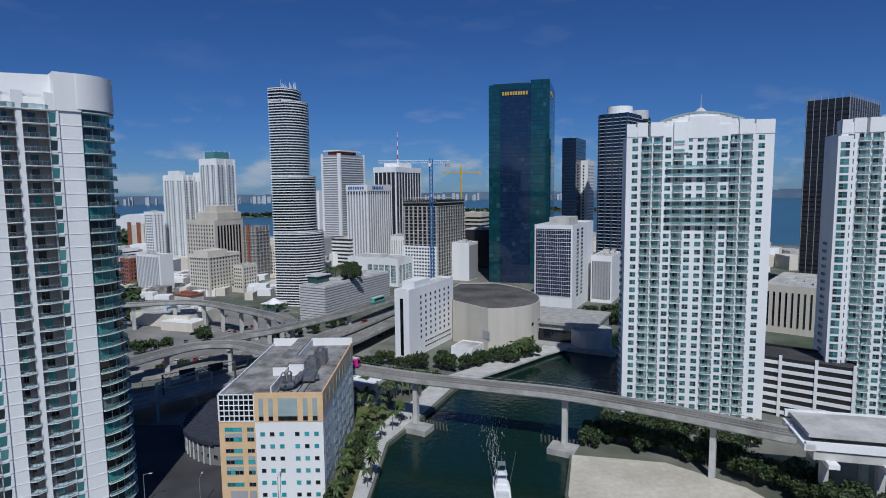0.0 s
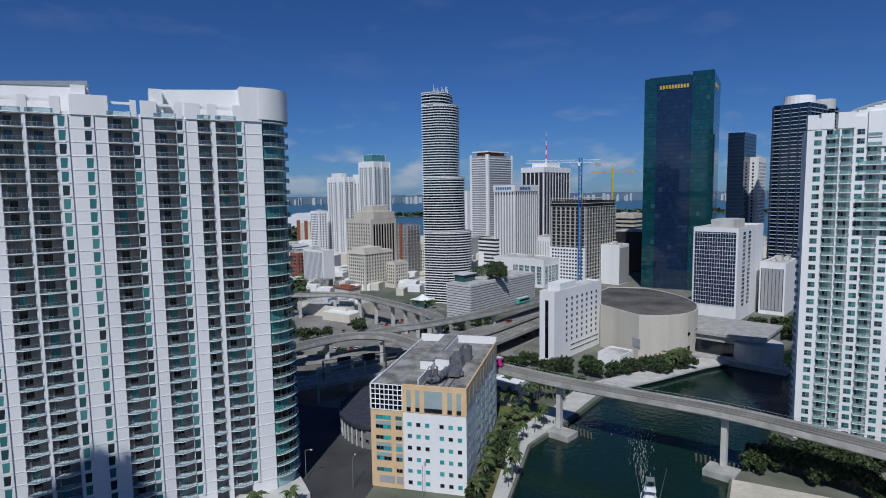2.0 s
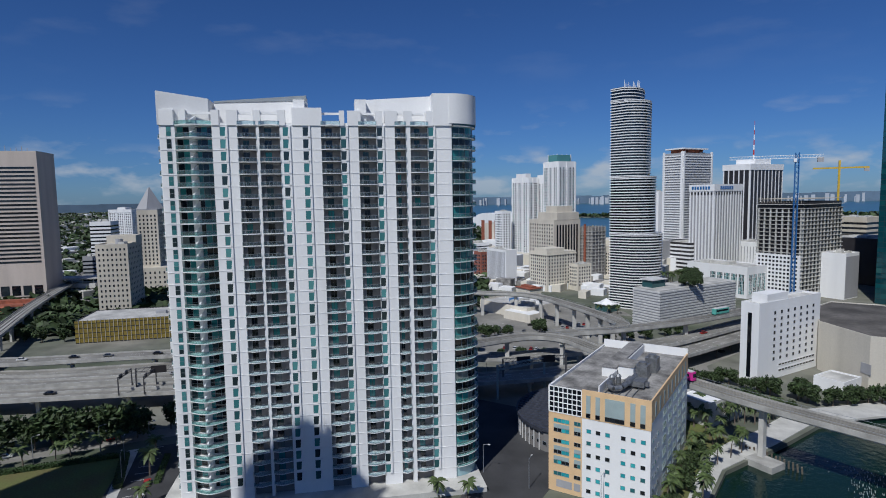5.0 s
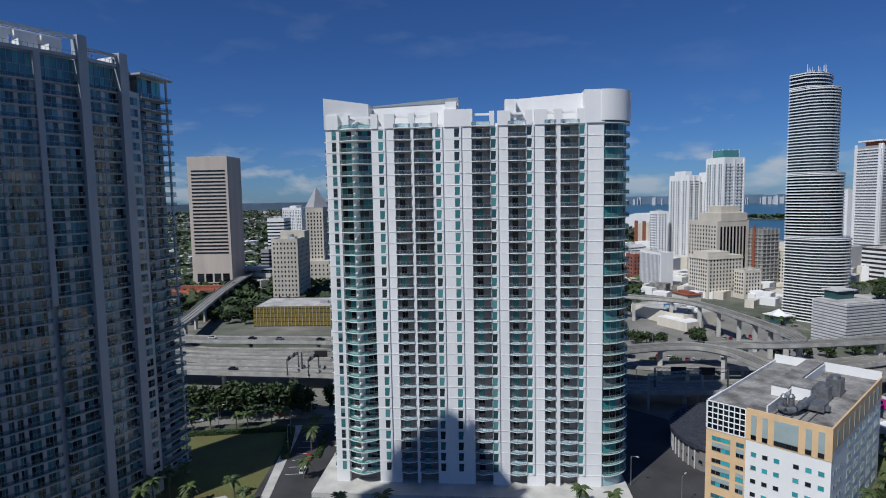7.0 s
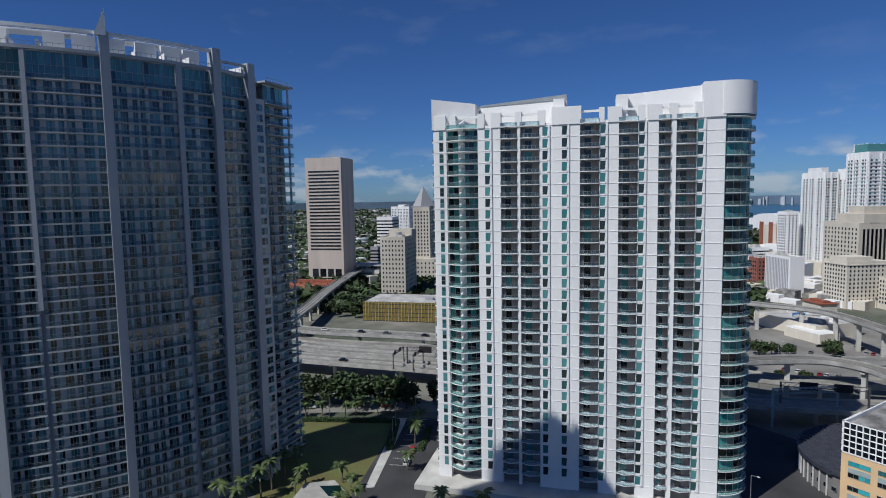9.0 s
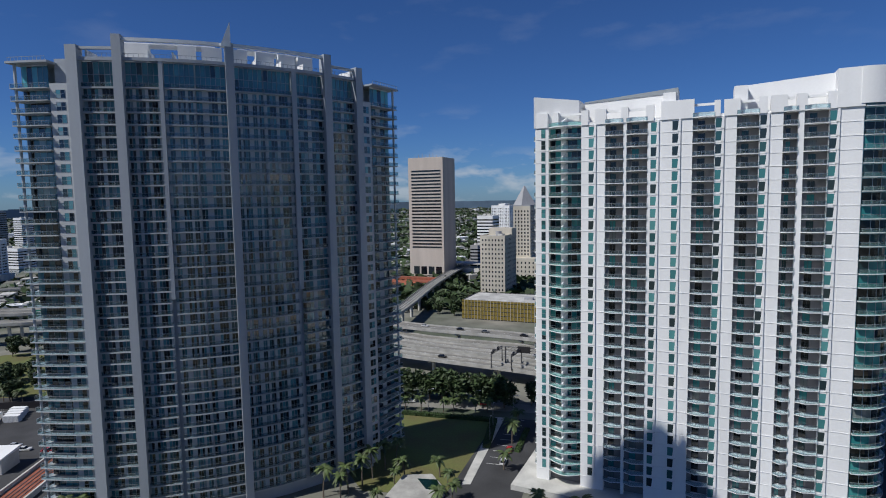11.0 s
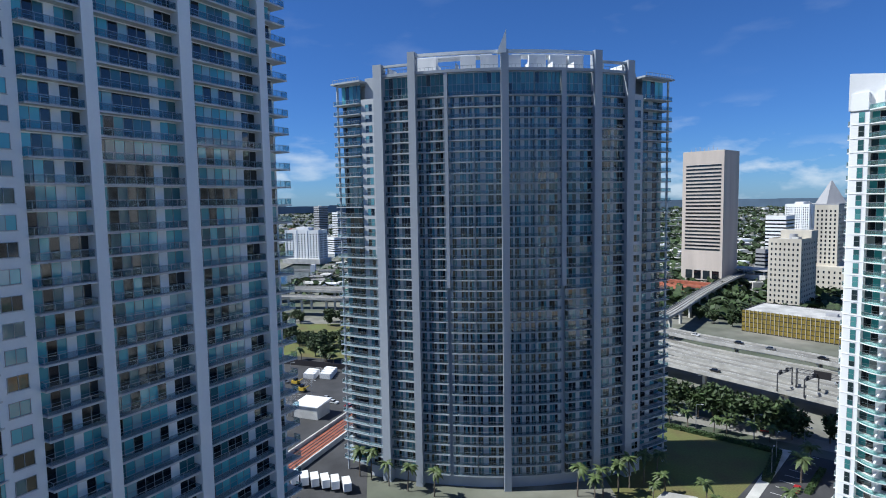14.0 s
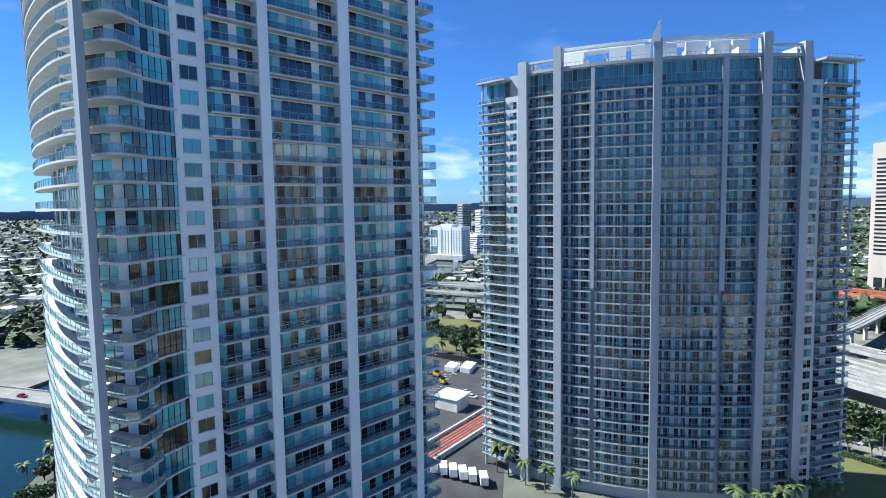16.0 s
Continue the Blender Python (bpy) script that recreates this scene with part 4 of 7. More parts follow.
for (xa, ya), (xb, yb) in zip(wing, wing[1:]):
    p, q = plan(xa - 2.2, ya + 1.5), plan(xb - 2.2, yb + 1.5)
    wa, wwid = wall_of(*q, *p)
    repeat("window_wall", window_wall(wwid, MF, "gggwg", M_GLASSI, M_SHADEWHITE, M_FRAME), near_tower, [at(q[0], q[1], z, wa) for z in MZ], 16, 85)



# ---- white and teal twin towers on the far bank ----
def teal_tower(x0, y0, x1, y1, depth, label, few, strip=False):
    ang, w = wall_of(x0, y0, x1, y1)
    tw = thing("teal_balcony_tower", label, "tower", x0, y0, 0, ang, group="white and teal riverside towers")
    fl, n, z0 = 2.87, 35, 2.6
    tp = z0 + fl * n
    part("wall", Shape().box(0, 48.6, 1.3, depth, 0, tp), M_WHITE, tw)
    part("roof", Shape().box(0.4, 48.2, 1.6, depth - 0.3, tp, tp + 0.25), M_ROOFL, tw)
    for a, b in ((0, 5.3), (8.7, 9.3), (12.4, 16.1), (19.6, 27.2), (31.0, 34.7), (37.8, 38.4), (41.8, 48.6)):
        part("pier", Shape().box(a, b, 0, 1.35, 0, tp + 3.5), M_WHITE, tw)
    w2 = window_mesh(2.0, 1.7, 2, 2, M_GLASSW, M_FRAME, 0.06, 0.07)
    cols = [(2.0, 2.2), (13.3, 2.0), (20.4, 2.0), (24.0, 2.0), (31.9, 1.9), (43.6, 2.2)]
    zs = [z0 + fl * j for j in range(n)]
    repeat("window", w2, tw, [at(c, -0.03, z + 0.7) for c, _ in cols for z in zs], few * 3)
    for a, b in ((5.3, 8.7), (9.3, 12.4), (16.1, 19.6), (27.2, 31.0), (34.7, 37.8), (38.4, 41.8)):
        bal = balcony_mesh(b - a, 0.9, 1.3, 0.18, M_RAILPALE, M_RAIL, 0, 1.0)
        repeat("balcony", bal, tw, [at(a, 0, z) for z in zs], few)
        repeat("balcony_door", window_wall(b - a, fl, "gggw", M_GLASSP, M_WHITE), tw, [at(a, 1.22, z) for z in zs], few)
    if strip:
        part("side_strip", Shape().box(-1.2, 3.4, -0.9, 1.3, 0, tp - 1), M_WHITE, tw)
        repeat("strip_window", window_mesh(2.7, 2.1, 2, 2, M_GLASSW, M_FRAME, 0.08, 0.07), tw, [at(-0.3, -0.93, z + 0.5) for z in zs[:-1]], 40)
    # long balconies that bridge the middle stacks
    lb = balcony_mesh(22.0, 1.5, 0.0, 0.2, M_RAILPALE, M_RAIL, 0, 1.6)
    repeat("long_balcony", lb, tw, [at(14.0, 0, z0 + fl * j) for j in (31, 30, 27, 26, 25, 24)], 20)
    for a, b, up in ((0, 3.0, 4.6), (3.6, 7.2, 5.0), (8.2, 12.8, 5.0), (37.4, 42.0, 5.0), (42.6, 48.6, 4.8)):
        part("crown_block", Shape().box(a, b, -0.2, 6, tp, tp + up), M_WHITE, tw)
    part("crown_block", Shape().box(16, 21, -0.6, 3, tp - 6, tp + 4.8), M_WHITE, tw)
    part("crown_block", Shape().box(21, 31, -0.2, 3, tp - 1, tp + 6.5), M_WHITE, tw)
    arch = Shape()
    for i in range(14):
        a0, a1 = 11.5 + 27.5 * i / 14, 11.5 + 27.5 * (i + 1) / 14
        h0, h1 = (3.0 * (1 - ((a - 25.2) / 14) ** 2) for a in (a0, a1))
        arch.prism([(a0, 0.4), (a1, 0.4), (a1, 5), (a0, 5)], tp, [tp + 4.9 + h0, tp + 4.9 + h1, tp + 4.9 + h1, tp + 4.9 + h0], 0)
        arch.prism([(a0, 0.2), (a1, 0.2), (a1, 5.3), (a0, 5.3)], tp + 4.8 + min(h0, h1), [tp + 5.3 + h0, tp + 5.3 + h1, tp + 5.3 + h1, tp + 5.3 + h0], 1)
    part("arched_crown", arch, (M_WHITE, M_PANEL), tw)
    sp = Shape()
    sp.tube((25.2, 3, tp + 8), (25.2, 3, tp + 9.8), 2.6, 0.6, 0, 12)
    sp.tube((25.2, 3, tp + 9.8), (25.2, 3, tp + 14.5), 0.16, 0.05, 0, 6)
    part("finial", sp, M_SLAB, tw, "pale green roof finial")
    # side wall with small balconies
    sb = balcony_mesh(2.6, 0.9, 0, 0.18, M_RAILGLASS, M_RAIL)
    repeat("side_balcony", sb, tw, [at(48.6, 6.0, z, 90) for z in zs] + [at(48.6, 14.0, z, 90) for z in zs[::2]], 70)
    repeat("side_window", w2, tw, [at(48.63, 10.0, z + 0.7, 90) for z in zs], 40)
    repeat("side_balcony", sb, tw, [at(0, 12, z, 270) for z in zs[:22]], 30)
    return tw


teal_tower(67.0, 213.0, 115.0, 201.5, 20, "white stucco condominium tower with teal glass balconies and arched crown", 20)
teal_tower(139.5, 205.0, 186.0, 189.0, 20, "white stucco condominium tower with teal glass balconies beside a station", 8, True)
# Near-black core: the shade inside the open decks, put into colour.
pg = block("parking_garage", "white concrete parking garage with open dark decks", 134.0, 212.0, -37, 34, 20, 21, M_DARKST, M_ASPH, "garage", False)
for j in range(7):
    part("deck_edge", Shape().box(-17.2, 17.2, -10.3, 10.3, 1.0 + 3.1 * j, 2.3 + 3.1 * j), M_WHITE, pg)
for i in range(4):
    part("column", Shape().box(-17.3 + 11.2 * i, -16.3 + 11.2 * i, -10.6, -9.8, 0, 23), M_WHITE, pg)

# ---- orange and white office block by the river ----
office = thing("office_building", "white and orange stucco office block with turquoise windows", "building", -61.0, 151.0, 0, 0)
OW, OD, OH = 28.0, 52.0, 31.0
part("wall", Shape().box(0, OW, 0, OD, 0, OH - 1.4), M_WHITE, office)
part("roof", Shape().box(0.3, OW - 0.3, 0.3, OD - 0.3, OH - 1.4, OH - 1.1), M_ROOF, office, "streaked grey roof membrane")
part("upper_band", Shape().box(9.6, OW + 0.12, -0.12, 0.4, 23.0, OH), M_ORANGE, office, "orange stucco band")
part("upper_band", Shape().box(OW - 0.3, OW + 0.12, 0.4, OD, 25.0, OH), M_ORANGE, office, "orange stucco band")
part("side_band", Shape().box(-0.15, 9.6, -0.15, 0.4, 0, 23.0), M_ORANGE, office, "orange stucco band")
part("parapet", Shape().box(0, 0.35, 0.4, OD, OH - 1.2, OH - 0.2), M_WHITE, office)
part("parapet", Shape().box(0, OW, OD - 0.4, OD, OH - 1.2, OH + 1.6), M_WHITE, office)
part("glazed_corner", window_mesh(9.6, 7.6, 7, 5, M_GLASSD, M_WHITE, 0.25, 0.22), None, office, "black glass grid in white bars", at(0, -0.05, 23.2))
part("glazed_corner", window_mesh(9.6, 7.6, 7, 5, M_GLASSD, M_WHITE, 0.25, 0.22), None, office, "", at(-0.05, 9.6, 23.2, 270))
for x, w in ((10.8, 1.2), (13.4, 1.2), (16.0, 5.2), (22.7, 1.3), (25.3, 1.3)):
    part("panel", Shape().box(x, x + w, -0.22, -0.1, 24.6, 29.6), M_PANEL, office)
    part("dark_window", window_mesh(w, 1.1, 4 if w > 2 else 1, 1, M_GLASSD, M_DARKFRAME, 0.16, 0.05), None, office, "", at(x, -0.14, 23.4))
ow = window_mesh(1.25, 1.15, 1, 1, M_TURQ, M_FRAME, 0.08, 0.06)
repeat("window", ow, office, [at(x, -0.03, 1.7 + 3.45 * j) for j in range(6) for x in (10.9, 13.5, 16.1, 20.3, 22.9, 25.5)], 60)
for j, z in enumerate((4.8, 8.2, 11.2, 14.4, 17.6, 20.4)):
    for x, w in ((1.4, 4.6), (7.4, 1.9)):
        part("strip_window", window_mesh(w, 1.15, 4 if w > 3 else 2, 1, M_TURQ, M_FRAME, 0.1, 0.06), None, office, "", at(x, -0.17, z))
        if j in (1, 2, 4):
            part("panel", Shape().box(x, x + w, -0.2, -0.14, z + 1.2, z + 2.3), M_PANEL, office)
for x, w in ((2.2, 4.6), (7.4, 1.9)):
    part("panel", Shape().box(x, x + w, -0.2, -0.1, 1.4, 3.6), M_GREYST, office)
for i in range(9):
    part("panel", Shape().box(OW + 0.1, OW + 0.2, 4 + 5.3 * i, 5.4 + 5.3 * i, 25.6, 29.4), M_PANEL, office)
for j in range(6):
    for i in range(8):
        if i < 3:
            part("window", ow, None, office, "", at(OW + 0.03, 2.0 + 2.9 * i, 1.7 + 3.45 * j, 90))
sidew = window_mesh(4.0, 2.1, 3, 1, M_GLASSD, M_PANEL, 0.1, 0.1)
repeat("strip_window", sidew, office, [at(OW + 0.03, 14.6 + 7.4 * i, 2.2 + 3.9 * j, 90) for j in range(6) for i in range(5)], 60)
part("penthouse", Shape().box(9.5, 13.6, 18, 51, OH - 1.1, OH + 1.7), M_WHITE, office)
part("penthouse_roof", Shape().box(9.3, 13.8, 17.8, 51.2, OH + 1.7, OH + 1.95), M_ROOF, office)
part("plant_screen", Shape().box(13.8, 14.1, 1.0, 51, OH - 1.1, OH + 1.4), M_WHITE, office)
part("penthouse", Shape().box(14.4, 18.8, 18, 26, OH - 1.1, OH + 2.6), M_WHITE, office)
part("penthouse_roof", Shape().box(14.2, 19.0, 17.8, 26.2, OH + 2.6, OH + 2.85), M_ROOF, office)
for x, y, h in ((20.5, 22, 4.2), (21.5, 30, 4.6)):
    s = Shape().box(x - 1.7, x + 1.7, y - 2.2, y + 2.2, OH - 1.0, OH + h - 1.2)
    s.tube((x, y, OH + h - 1.2), (x, y, OH + h - 0.4), 1.2, 1.2, 0, 14)
    part("cooling_tower", s, M_METAL, office, "grey galvanised cooling tower")
duct = Shape()
pts = [(15.2, 7.0, OH + 1.0), (15.6, 4.6, OH + 0.6), (17.2, 3.8, OH + 0.4), (18.8, 5.4, OH + 0.6), (19.8, 10, OH + 1.0), (20.0, 16.0, OH + 1.2)]
for p, q in zip(pts, pts[1:]):
    duct.tube(p, q, 0.75, 0.75, 0, 10)
part("duct", duct, M_METAL, office, "bent galvanised air duct")
for x, y in ((15.4, 8.5), (16.8, 9.6)):
    s = Shape()
    s.tube((x, y, OH - 1), (x, y, OH + 2.2), 0.7, 0.7, 0, 10)
    s.tube((x, y, OH + 2.2), (x, y, OH + 2.9), 0.9, 0.4, 0, 10)
    part("vent_pipe", s, M_METAL, office)
s = Shape().box(18.4, 23.6, 10.5, 15.0, OH - 0.4, OH + 1.2)
s.box(17.6, 24.4, 12.2, 13.6, OH - 0.4, OH + 0.6)
part("air_handler", s, M_METAL, office, "grey rooftop air handler")
for i in range(5):
    part("pipe", Shape().tube((15 + 1.8 * i, 1.5, OH - 0.85), (15 + 1.8 * i, 17, OH - 0.85), 0.12, 0.12, 0, 6), M_METAL, office)
# low fan-shaped hall behind it, dark ribbed roof; its shadow is painted into wall and roof
hall = thing("round_hall", "low round building with a dark ribbed metal roof", "building", -64.0, 188.0, 0, 0)
hall.location = (-64.0, 197.0, 0)
rim = [(26 * math.cos(radians(a)), 26 * math.sin(radians(a))) for a in range(96, 254, 6)]
part("wall", Shape().prism([(2.0, 25.0)] + [(x * 0.97, y * 0.97) for x, y in rim] + [(2.0, -25.0)], 0, 7.0), M_RECESS, hall)
part("roof", Shape().prism([(2.2, 26.0)] + rim + [(2.2, -25.8)], 7.0, 7.7), M_ROOFN, hall, "metal roof painted in shadow-dark navy")
part("rim", Shape().arc_wall(25.7, 26.3, 96, 252, 6.8, 8.0, 0, 26), M_ROOFN, hall)
for i in range(22):
    y = -24 + 2.2 * i
    xe = -math.sqrt(max(25.6 ** 2 - y * y, 4.0))
    part("roof_rib", Shape().box(xe, 2.1, y - 0.35, y + 0.35, 7.7, 8.0), M_ROOFN, hall)
for i in range(9):
    a = radians(200 + 6 * i)
    part("wall_post", Shape().tube((25.5 * math.cos(a), 25.5 * math.sin(a), 0), (25.5 * math.cos(a), 25.5 * math.sin(a), 7), 0.25, 0.25, 0, 6), M_SLAB, hall)
    part("window", window_mesh(1.6, 1.3, 1, 1, M_GLASSD, M_FRAME, 0.06, 0.08), None, hall, "", at(25.3 * math.cos(a + 0.05), 25.3 * math.sin(a + 0.05), 2.2, 200 + 6 * i + 93))

# ---- slim riverside hotel, arena, conference block and slab hotel ----
hotel = thing("white_hotel", "white stucco hotel with small square windows and a dark window strip", "hotel", -9.7, 306.6, 0, -27.5)
part("wall", Shape().box(-4.2, 4.2, -24.6, 24.6, 0, 34.4), M_WHITE, hotel)
part("parapet", parapet(8.4, 49.2, 34.4, 1.2), M_WHITE, hotel)
part("roof", Shape().box(-3.9, 3.9, -24.3, 24.3, 34.4, 34.6), M_ROOFL, hotel)
part("stair_head", Shape().box(-3.6, 3.6, -18, -2, 34.6, 38.8), M_WHITE, hotel)
part("dark_strip", Shape().box(-0.9, 0.9, -24.75, -24.5, 2, 31), M_GLASSD, hotel, "tall dark window strip")
hw = window_mesh(1.5, 1.5, 1, 1, M_GLASSD, M_FRAME, 0.08, 0.08)
repeat("window", hw, hotel, [at(4.23, -13.5 + 5.2 * i, 8.5 + 3.0 * j, 90) for j in range(8) for i in range(7)], 80)
for j in range(2):
    part("strip_window", window_mesh(30, 1.4, 12, 1, M_GLASSD, M_WHITE, 0.1, 0.3), None, hotel, "", at(4.25, -9, 2.6 + 2.6 * j, 90))
hw2 = thing("hotel_annex", "low white annex with flat roof", "building", 12, 291, 0, -27.5)
part("wall", Shape().box(-6, 6, -7, 7, 0, 5), M_WHITE, hw2)
part("parapet", parapet(12, 14, 5, 0.8), M_WHITE, hw2)
part("roof", Shape().box(-5.7, 5.7, -6.7, 6.7, 5, 5.2), M_ROOFL, hw2)
arena = thing("arena", "pale concrete arena with a rounded end and stained flat roof", "arena", 27.0, 338.0, 0, 0)
poly = [(-22, -18), (-4, -42), (3.5, -41.8), (10, -40), (15.5, -37), (20, -33), (23.5, -28), (26, -22), (27.5, -15), (28, -8), (27.5, 0), (26, 8), (23.5, 16), (20, 24), (13.5, 34), (6, 42), (-16, 42), (-24, 20)]
part("wall", Shape().prism(poly, 0, 22.3), M_ARENA, arena)
part("roof", Shape().prism([(x * 0.975, y * 0.975) for x, y in poly], 22.3, 22.7), M_ROOFD, arena, "dark stained arena roof")
rimw = Shape()
for (xa, ya), (xb, yb) in zip(poly, poly[1:] + poly[:1]):
    rimw.prism([(xa, ya), (xb, yb), (xb * 0.98, yb * 0.98), (xa * 0.98, ya * 0.98)], 22.3, 23.1)
part("parapet", rimw, M_ARENA, arena)
part("opening", Shape().box(0, 5.2, -0.25, 0.1, 6.5, 11), M_GREYST, arena, "", at(-6.5, -38.6, 0, -53))
part("slot_window", Shape().prism([(20.2, -33.2), (26.2, -22.2), (25, -21.6), (19, -32.6)], 11.5, 13.2), M_GLASSD, arena)
part("slot_window", Shape().prism([(20.2, -33.2), (26.2, -22.2), (25, -21.6), (19, -32.6)], 2, 6.2), M_GLASSD, arena)
conf = thing("conference_centre", "low concrete conference block with dark glass front over the water", "building", 68, 326, 0, -27.5)
part("wall", Shape().box(-20, 22, -17, 20, 0, 11), M_CONC, conf)
part("glass_front", Shape().box(-18, 18, -17.3, -17, 1.5, 8), M_GLASSD, conf)
part("roof_slab", Shape().box(-21, 23, -18.5, 21, 11, 12.4), M_CONC, conf)
part("terrace", Shape().tube((19, -12, 0), (19, -12, 9.5), 11, 11, 0, 20), M_CONCL, conf)
part("quay", Shape().box(-24, 34, -24, -17, -2, 1.2), M_CONC, conf)
slab = thing("slab_hotel", "tall white slab hotel with a blue window grid front", "hotel", 90.0, 425.3, 0, -27.5)
part("wall", Shape().box(-13.5, 13.5, -30, 30, 0, 58.4), M_WHITE, slab)
part("roof", Shape().box(-13.2, 13.2, -29.7, 29.7, 58.4, 58.7), M_ROOFL, slab)
part("parapet", parapet(27, 60, 58.4, 1.5), M_WHITE, slab)
part("penthouse", Shape().box(-6, 8, -20, 4, 58.4, 64.5), M_CONCL, slab)
part("penthouse", Shape().box(-3, 5, 6, 16, 58.4, 62), M_CONCL, slab)
part("front_glass", Shape().box(-12.4, 12.4, -30.2, -29.9, 10, 57), M_CURTAIN_B, slab)
for i in range(17):
    part("mullion", Shape().box(-12.6 + 1.56 * i, -12.5 + 1.56 * i, -30.35, -30, 10, 57.6), M_WHITE, slab)
for j in range(18):
    part("spandrel", Shape().box(-12.6, 12.6, -30.3, -30, 10 + 2.7 * j, 10.25 + 2.7 * j), M_SHADEWHITE, slab)
# Dark boxes proud of the wall stand in for shaded balcony recesses.
for j in range(18):
    for y in (-19, -7):
        part("balcony_recess", Shape().box(13.3, 13.62, y, y + 5, 9 + 2.7 * j, 10.8 + 2.7 * j), M_GLASSD, slab)

# ---- large glass office tower ----
glass_t = thing("green_glass_tower", "dark green and blue glass office tower with yellow sign panels", "tower", 93.3, 511.6, 0, -15)
GH = 176.0
part("wall", Shape().box(-53, 0, 0, 60, 0, GH), M_CURTAIN_G, glass_t)
for x0, x1, y0, top_z, mt in ((-53.2, -43, -0.3, GH - 2, M_CURTAIN_G), (-43, -16, -1.0, GH - 4, M_CURTAIN_B), (-16, 0.3, -2.2, GH + 2.5, M_CURTAIN_G)):
    cw = Shape()
    n_f = 46
    nc = max(3, int((x1 - x0) / 2.6))
    for j in range(n_f):
        for i in range(nc):
            a, b = x0 + (x1 - x0) * i / nc, x0 + (x1 - x0) * (i + 1) / nc
            cw.box(a + 0.06, b - 0.06, y0, y0 + 0.3, top_z * j / n_f + 0.12, top_z * (j + 1) / n_f - 0.12)
    tagged(part("curtain_wall", cw, mt, glass_t), kind="stuff")
    part("mullion_back", Shape().box(x0, x1, y0 + 0.1, y0 + 3, 0, top_z), M_DARKST, glass_t)
cw = Shape()
for j in range(46):
    for i in range(22):
        cw.box(0.1, 0.4, -2 + 2.8 * i + 0.06, 0.74 + 2.8 * i, 3.86 * j + 0.12, 3.86 * j + 3.7)
tagged(part("curtain_wall", cw, M_CURTAIN_G, glass_t), kind="stuff")
part("crown", Shape().box(-50, -18, 4, 50, GH, GH + 1.5), M_DARKST, glass_t)
for i in range(10):
    part("sign_bar", Shape().box(-41 + 2.3 * i, -39.4 + 2.3 * i, -1.5, -1.2, GH - 9.5, GH - 6.5), M_YELLOW, glass_t)
    part("sign_bar", Shape().box(0.5, 0.8, 8 + 2.3 * i, 9.6 + 2.3 * i, GH - 9.5, GH - 6.5), M_YELLOW, glass_t)


# ---- downtown blocks ----
def banded(b, wx, wy, z0, z1, n, share, mt, out=0.25, name="window_band"):
    """Level bands round a block: glass strips or projecting slabs."""
    dz = (z1 - z0) / n
    me = Shape().box(-wx / 2 - out, wx / 2 + out, -wy / 2 - out, wy / 2 + out, 0, dz * share).mesh(name, mt)
    repeat(name, me, b, [at(0, 0, z0 + dz * j) for j in range(n)], 120)


def ribbed(b, wx, wy, z0, z1, n_x, n_y, width, mt, out=0.35, name="rib"):
    for n_r, ln, sides in ((n_x, wx, (0, 2)), (n_y, wy, (1, 3))):
        me = Shape().box(0, width, -out, 0.1, 0, z1 - z0).mesh(name, mt)
        repeat(name, me, b, [face_frame(wx, wy, sd) @ at((ln - width) * i / max(n_r - 1, 1), 0, z0) for sd in sides for i in range(n_r)], 120)


def punched(b, wx, wy, z0, dz, rows, n_x, n_y, w, h, glass=None, sides=(0, 1), margin=1.0, cap=45, frame_mat=None):
    me = window_mesh(w, h, 1, 1, glass or M_GLASSD, frame_mat or M_FRAME, 0.07, 0.06)
    for sd in sides:
        ln, nn = (wx, n_x) if sd in (0, 2) else (wy, n_y)
        repeat("window", me, b, grid(face_frame(wx, wy, sd), ln, nn, z0, dz, rows, w, margin, 0.03), cap)


RZ = -27.5
b = block("grey_slab_block", "grey and white slab office block", -247.4, 492.7, RZ, 31, 12.4, 32, M_WHITE, rooftop=True)
part("front_grille", Shape().box(-14.5, 14.5, -6.45, -6.1, 2, 31), M_GREYST, b, "blue-grey louvre front")
ribbed(b, 29, 12.9, 2, 31, 16, 2, 0.4, M_SHADEWHITE, 0.2)
b = block("cream_block", "cream stone corner building with small windows and cornice", -192.5, 484.9, RZ, 23, 33, 33, M_CREAM)
punched(b, 23, 33, 5.5, 3.0, 9, 8, 10, 1.2, 1.7)
part("cornice", Shape().box(-12, 12, -17, 17, 31.4, 32.2), M_CREAM, b)
part("top_floor", Shape().box(-8, 8, -14, 6, 33, 37), M_CREAM, b)
b = block("cream_wing", "lower cream stone wing with small windows", -171.0, 492.0, RZ, 14, 16, 22, M_CREAM)
punched(b, 14, 16, 4, 3.0, 6, 5, 5, 1.2, 1.7)
b = block("beige_stepped_tower", "stepped beige stone office tower with tall window strips", -217.6, 551.9, RZ, 38, 34, 58, M_BEIGE)
part("upper_block", Shape().box(-10, 19, -13, 15, 58, 66), M_BEIGE, b)
part("upper_block", Shape().box(-2, 14, -9, 11, 66, 72), M_BEIGE, b)
punched(b, 38, 34, 6, 3.6, 14, 10, 0, 1.3, 2.0, sides=(0,))
for i in range(8):
    part("window_strip", Shape().box(18.8, 19.2, -13.6 + 3.6 * i, -11.8 + 3.6 * i, 8, 54), M_GLASSD, b)
